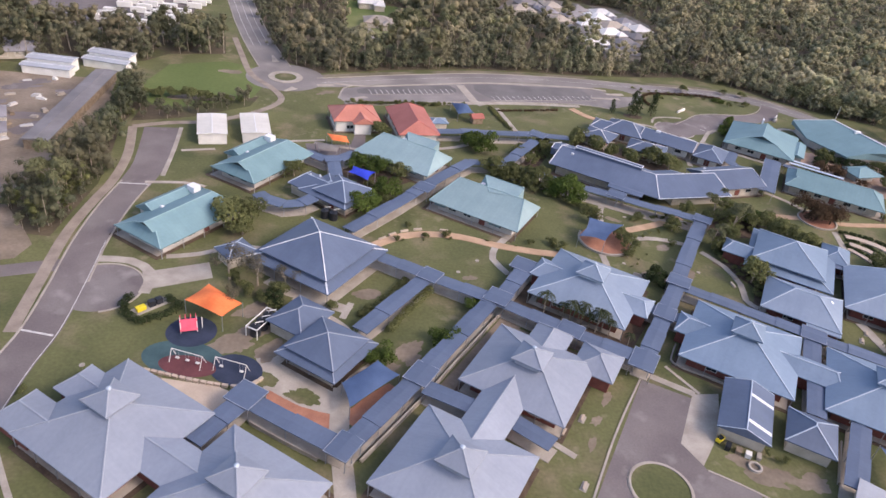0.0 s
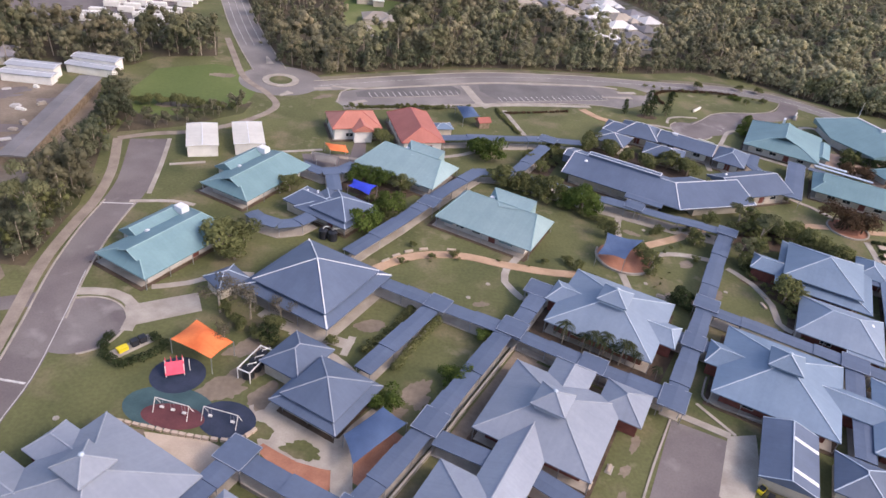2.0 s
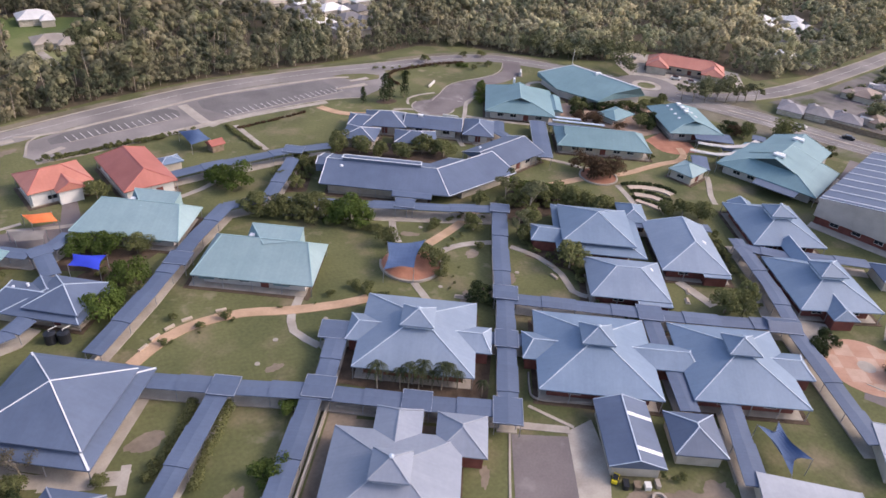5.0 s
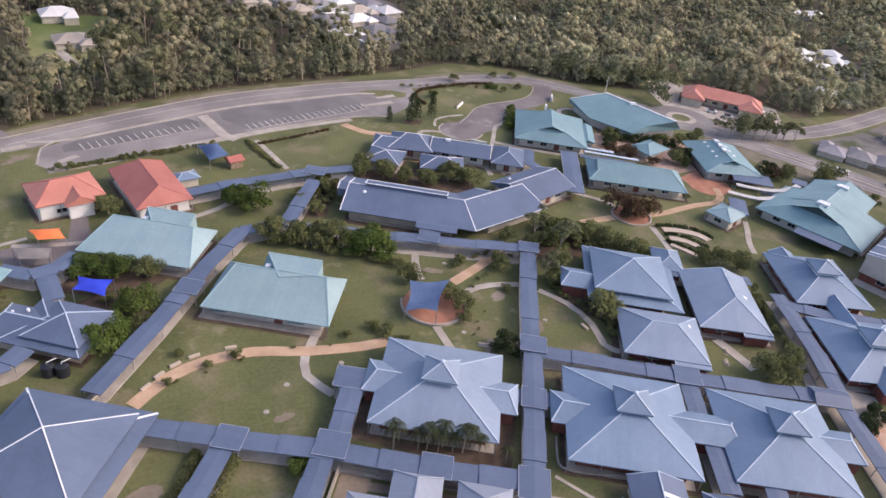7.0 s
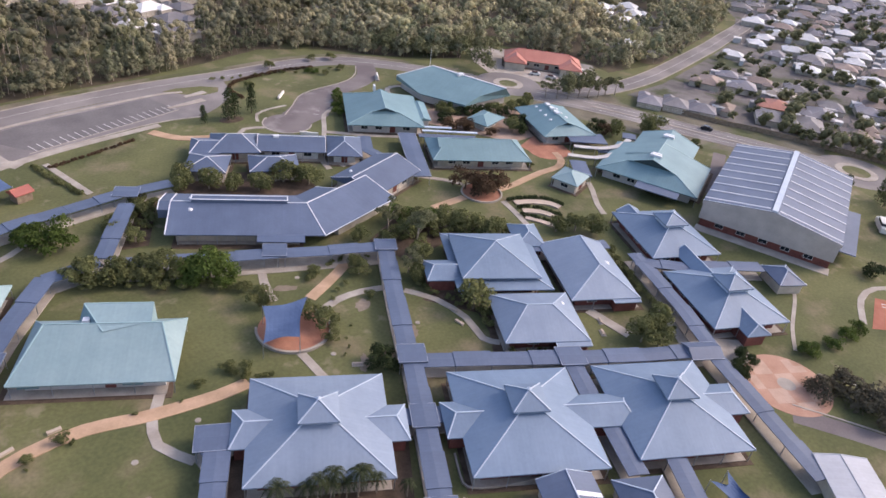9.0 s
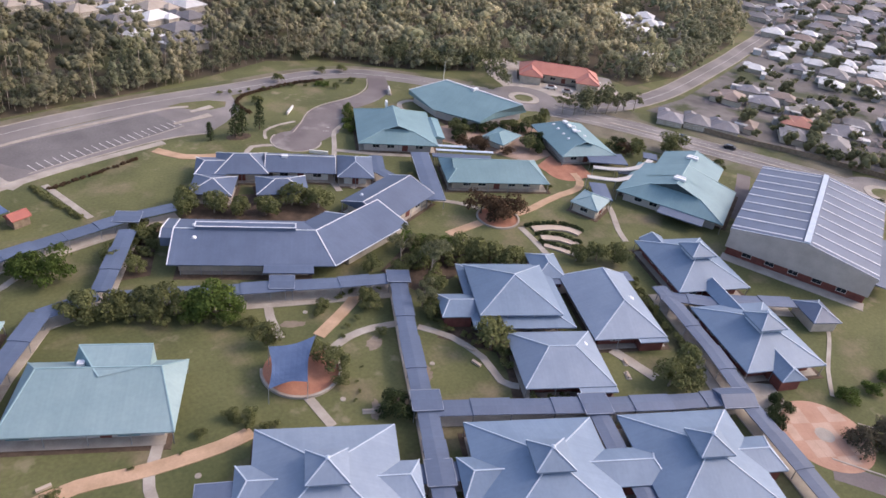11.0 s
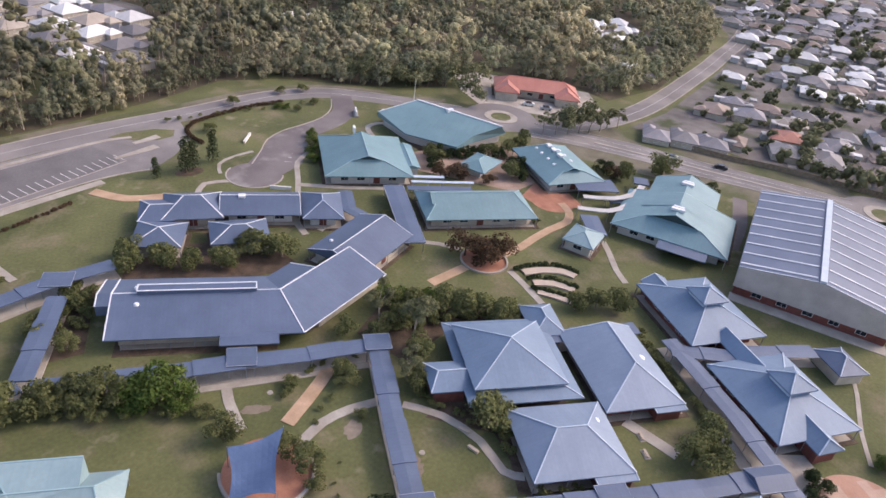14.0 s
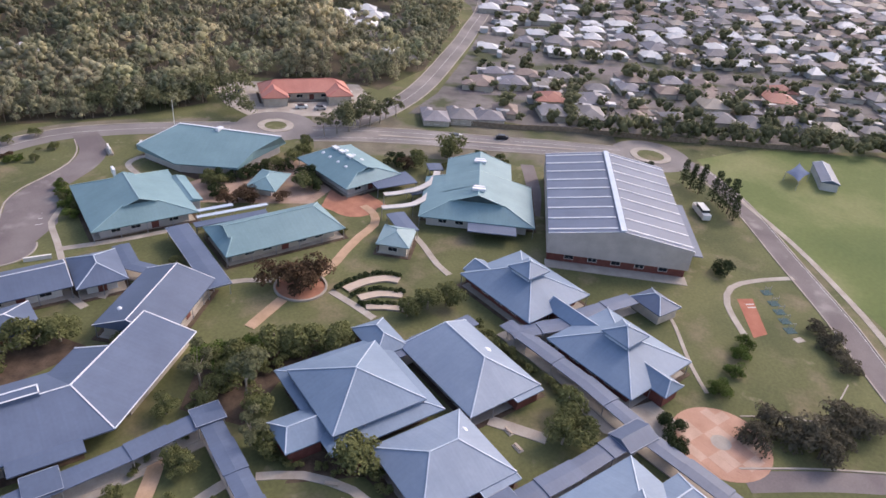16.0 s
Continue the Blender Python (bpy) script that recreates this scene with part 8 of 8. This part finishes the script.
vehicle("tractor", 65.2, 92.0, 40, 1.9, 1.0, 1.2, YELLOW, "small yellow mower beside the store")

# flagpole, sign walls, oval shed
fp = thing("flagpole", 181.6, 281.0, 0, "slim white flagpole beside the performing arts block", "flagpole")
g = Geo(); g.tube([(0, 0, 0), (0, 0, 10)], [0.14, 0.08], 8); part("pole", g, WALL_WHITE, fp)
g = Geo(); g.box(0, 0, 0, 0.8, 0.8, 0.3); part("base", g, CONCRETE, fp)
for a, b_ in (((111.0, 275.8), (115.6, 280.8)), ((163.6, 277.6), (167, 280.2)), ((104, 247.2), (108.6, 243.8))):
    g = Geo()
    ribbon(g, [a, b_], 0.5, 0, 1.0, straight=True)
    tagged(part("sign_wall", g, WALL_WHITE), "low white painted entrance wall", "wall", "entrance walls")
sh = building("oval_shed", 285.6, 84.6, 12, "dark blue roofed sports shed on the oval", SLATE, CAP_BLUE, WALL_GREY, [(0, 0, 18, 6, 3.0, 1.0, 18, 0)], windows=False, category="shed", group="", inset=0.3)

# curved entry canopies by the arts block
ec = thing("entry_canopy", 183, 190, 0, "pair of curved white metal canopies over the red entry court", "canopy")
for pts, z in (([(-6.5, 6), (0.7, 0.8), (9.6, -0.7), (16.5, 1.4)], 3.9), ([(-13, 2.6), (-6, -3.2), (1.8, -3.9), (6.4, -2.8)], 3.6)):
    g = Geo()
    ribbon(g, pts, 2.0, z, 0.25)
    part("canopy_roof", g, WALL_GREY, ec)
    for x, y in pts:
        q = Geo()
        q.tube([(x, y, 0), (x, y, z + 0.1)], [0.1, 0.1], 8)
        part("post", q, STEEL, ec)

# north courtyard bridge roofs
for x, y, l, w, z, mat in ((145.5, 222.8, 18.4, 1.3, 3.4, CAP_BLUE), (142.6, 220.6, 18.6, 2.6, 3.1, SLATE), (144.3, 227.6, 9.0, 1.4, 3.2, CAP_BLUE)):
    cr = thing("courtyard_roof", x, y, -30, "long narrow louvre roof on posts beside the science block", "roof", "louvre roofs")
    g = Geo()
    g.box(0, 0, z, l, w, 0.2)
    part("roof_panel", g, mat, cr)
    posts(cr, [(k * (l / 2 - 0.5), 0) for k in (-1, 0, 1)], scale=z / 3.2)

hut = building("garden_hut", 24.0, 239.4, 20, "small reddish timber hut near the car park", RED, CAP_RED, TIMBER, [(0, 0, 4.6, 4.0, 2.4, 1.0, 4.6, 0)], windows=False, category="hut", group="", inset=0.4)

# exercise stations beside the running strip
for k, (x, y) in enumerate(((196.0, 94.6), (191.8, 92.5), (188.6, 90.9), (185.2, 89.4), (181.8, 88.0))):
    ex = thing("exercise_station", x, y, -52, "outdoor exercise station with a steel frame on a dark mat", "exercise station", "exercise stations")
    g = Geo()
    g.box(0, 0, 0, 2.6, 2.2, 0.08)
    part("mat", g, RUBBER_GREEN, ex)
    for sx in (-0.8, 0.8):
        g = Geo()
        g.tube([(sx, 0, 0.05), (sx, 0, 2.1)], [0.06, 0.06], 7)
        part("post", g, STEEL, ex)
    g = Geo()
    g.tube([(-0.8, 0, 1.5 + 0.12 * k), (0.8, 0, 1.5 + 0.12 * k)], [0.05, 0.05], 7)
    part("crossbar", g, STEEL, ex)
g = Geo()
g.box(179.0, 85.9, 0, 2.4, 1.6, 0.1, -40)
tagged(part("concrete_pad", g, CONCRETE), "small pale concrete pad beside the exercise stations", "pad")


# low hedges
def hedge(pts, h, w, leaf, label, seed):
    rng = np.random.default_rng(seed)
    line = smooth(pts, 1.0)
    x0, y0 = line[0].x, line[0].y
    top = thing("hedge", x0, y0, 0, label, "hedge", "hedges")
    cl = [(p.x - x0 + rng.normal() * 0.2, p.y - y0 + rng.normal() * 0.2, h * 0.5 * rng.uniform(0.85, 1.2), w * 0.55 * rng.uniform(0.85, 1.2)) for p in line]
    v, f = leaf_cloud(rng, cl, 120, 0.24, flat=h / w)
    part("foliage", cloud_mesh("foliage", v, f, leaf), None, top)
    stem = Geo()
    for p in line[::2]:
        stem.tube([(p.x - x0, p.y - y0, -0.05), (p.x - x0, p.y - y0, h * 0.6)], [0.06, 0.03], 5)
    tagged(part("stems", stem, BARK_DARK, top), "", "", "", "stuff")


hedge([(100, 281), (99.3, 289), (103.5, 295.3), (115, 299.2), (128, 301.2), (138, 300.6)], 1.0, 1.4, LEAF_BROWN, "low red-brown clipped hedge along the inner road edge", 1)
hedge([(-46.6, 118.6), (-44.4, 115.4), (-47, 112.4), (-50, 110.2), (-53, 112), (-55.4, 115), (-55.2, 117.6)], 1.5, 1.9, LEAF_DARK, "dense dark hedge bent round the service bay", 8)
hedge([(8.6, 130.4), (4.4, 122.9), (0.2, 115)], 1.8, 2.0, LEAF_OLIVE, "yellow-green hedge beside the covered walk", 9)
hedge([(3.0, 134), (-2.2, 125), (-6.4, 119.6)], 1.3, 1.8, LEAF_OLIVE, "loose olive hedge on the other side of the covered walk", 10)
hedge([(30.0, 256), (33.0, 246), (36.6, 236.4)], 0.9, 1.2, LEAF_OLIVE, "low olive hedge beside the path to the car park", 2)
hedge([(33.5, 253.6), (46, 257.6), (58, 262)], 0.7, 0.9, LEAF_BROWN, "low brown hedge between the lawn and the car park path", 31)
hedge([(-20, 244), (-4, 248.6), (10, 252.6)], 1.0, 1.5, LEAF_OLIVE, "loose olive hedge along the car park path", 3)
hedge([(135.8, 183.2), (142.4, 181.6), (146.9, 178.2), (148.4, 174.0)], 1.0, 1.3, LEAF_DARK, "dark clipped hedge between the terrace steps", 4)
hedge([(135.6, 178.8), (140.5, 175.7), (143.4, 169.7)], 1.0, 1.2, LEAF_DARK, "dark clipped hedge between the lower terrace steps", 5)
hedge([(133.8, 175.4), (136.8, 171.4), (138.9, 165.8)], 0.9, 1.1, LEAF_DARK, "dark clipped hedge below the last terrace step", 7)
hedge([(95, 128.8), (101.5, 125.4), (107.4, 128.6)], 0.8, 1.0, LEAF_GREEN, "low green hedge under the eaves of the wing", 6)

# white pipe frame round the tanks
pf = thing("pipe_frame", -26.1, 112.4, 67, "white plastic pipe frame standing round the black tanks", "pipe frame")
loop = [(-3.6, -1.35), (3.6, -1.35), (3.6, 1.35), (-3.6, 1.35)]
for (ax, ay), (bx, by) in zip(loop, loop[1:] + loop[:1]):
    g = Geo()
    g.tube([(ax, ay, 2.5), (bx, by, 2.5)], [0.13, 0.13], 8)
    part("rail", g, WALL_WHITE, pf)
    g = Geo()
    g.tube([(ax, ay, 0), (ax, ay, 2.6)], [0.11, 0.11], 8)
    part("post", g, WALL_WHITE, pf)

# small lawn things: drain lids, benches, a sign slab
for x, y in ((20.5, 146.5), (24.4, 164.4), (29.6, 160.8), (32, 149.8), (15.6, 140.6), (60.2, 152.6), (80.4, 152), (84, 170.4), (66.2, 178.6), (-56, 97)):
    g = Geo()
    g.cylinder(x, y, 0, 0.55, 0.07, 14)
    g.cylinder(x, y, 0.07, 0.42, 0.04, 14)
    tagged(part("drain_lid", g, CONCRETE), "round pale concrete drain lid in the lawn", "drain lid", "drain lids")
sg = thing("sign_slab", 156.2, 281.6, 60, "white entrance sign slab on a low plinth", "sign")
g = Geo(); g.box(0, 0, 0, 5.4, 1.6, 0.5); part("plinth", g, CONCRETE, sg)
g = Geo(); g.box(0, 0, 0.5, 4.8, 0.5, 1.4); part("slab", g, WALL_WHITE, sg)
for x, y, a in ((62.6, 147.6, -28), (113.6, 128.6, 62), (116.4, 131.6, 62), (-52.4, 91, 60), (34.6, 90.6, 62), (36.4, 78.6, 62), (38.8, 94.6, 62)):
    bn = thing("bench", x, y, a, "pale timber bench on a concrete pad", "bench", "benches")
    g = Geo(); g.box(0, 0, 0, 2.2, 1.2, 0.06); part("pad", g, CONCRETE, bn)
    g = Geo(); g.box(0, 0, 0.42, 1.9, 0.45, 0.07); part("seat", g, SAND, bn)
    for q in (-0.7, 0.7):
        g = Geo(); g.box(q, 0, 0.06, 0.1, 0.4, 0.36); part("leg", g, STEEL, bn)

sb = building("blue_shelter", 9.8, 230.2, 15, "small pale blue hipped shelter beside the red house", BLUE, CAP_BLUE, WALL_CREAM, [(0, 0, 6.6, 5.0, 2.7, 1.0, None, 0)], windows=False, category="shelter", group="", inset=0.6)

# flat slate canopies round the arts entry
for x, y, a, sx, sy in ((167.4, 184.6, -37, 5.2, 10.6), (187.6, 200.2, -33, 13.0, 8.0), (186.4, 190.6, -33, 6.0, 4.2), (204, 194.6, -50, 4.6, 5.0)):
    fc = thing("entry_roof", x, y, a, "flat slate grey roof on posts beside the arts entry", "roof", "entry roofs")
    g, c = Geo(), Geo()
    hip(g, c, 0, 0, sx, sy, 3.1, 0.12, max(sx, sy))
    part("roof", g, SLATE, fc)
    posts(fc, [(p * (sx / 2 - 0.3), q * (sy / 2 - 0.3)) for p in (-1, 1) for q in (-1, 1)], scale=0.9)

# clutter behind the tuckshop
for x, y, a, l, w, h, mat, lab in ((66.2, 90.4, 60, 1.6, 0.9, 1.0, TANK, "dark bin behind the tuckshop"), (68.0, 89.6, 62, 1.4, 1.0, 0.8, TIMBER, "timber crate behind the tuckshop"),
                                   (69.6, 88.8, 65, 1.2, 1.0, 0.9, WALL_WHITE, "white crate behind the tuckshop"), (71.6, 88.6, 65, 1.6, 0.7, 0.7, CONCRETE, "pale crate behind the tuckshop")):
    ct = thing("crate", x, y, a, lab, "crate", "crates")
    g = Geo(); g.box(0, 0, 0, l, w, h); part("body", g, mat, ct)
    g = Geo(); g.box(0, 0, h, l + 0.1, w + 0.1, 0.07); part("lid", g, mat, ct)
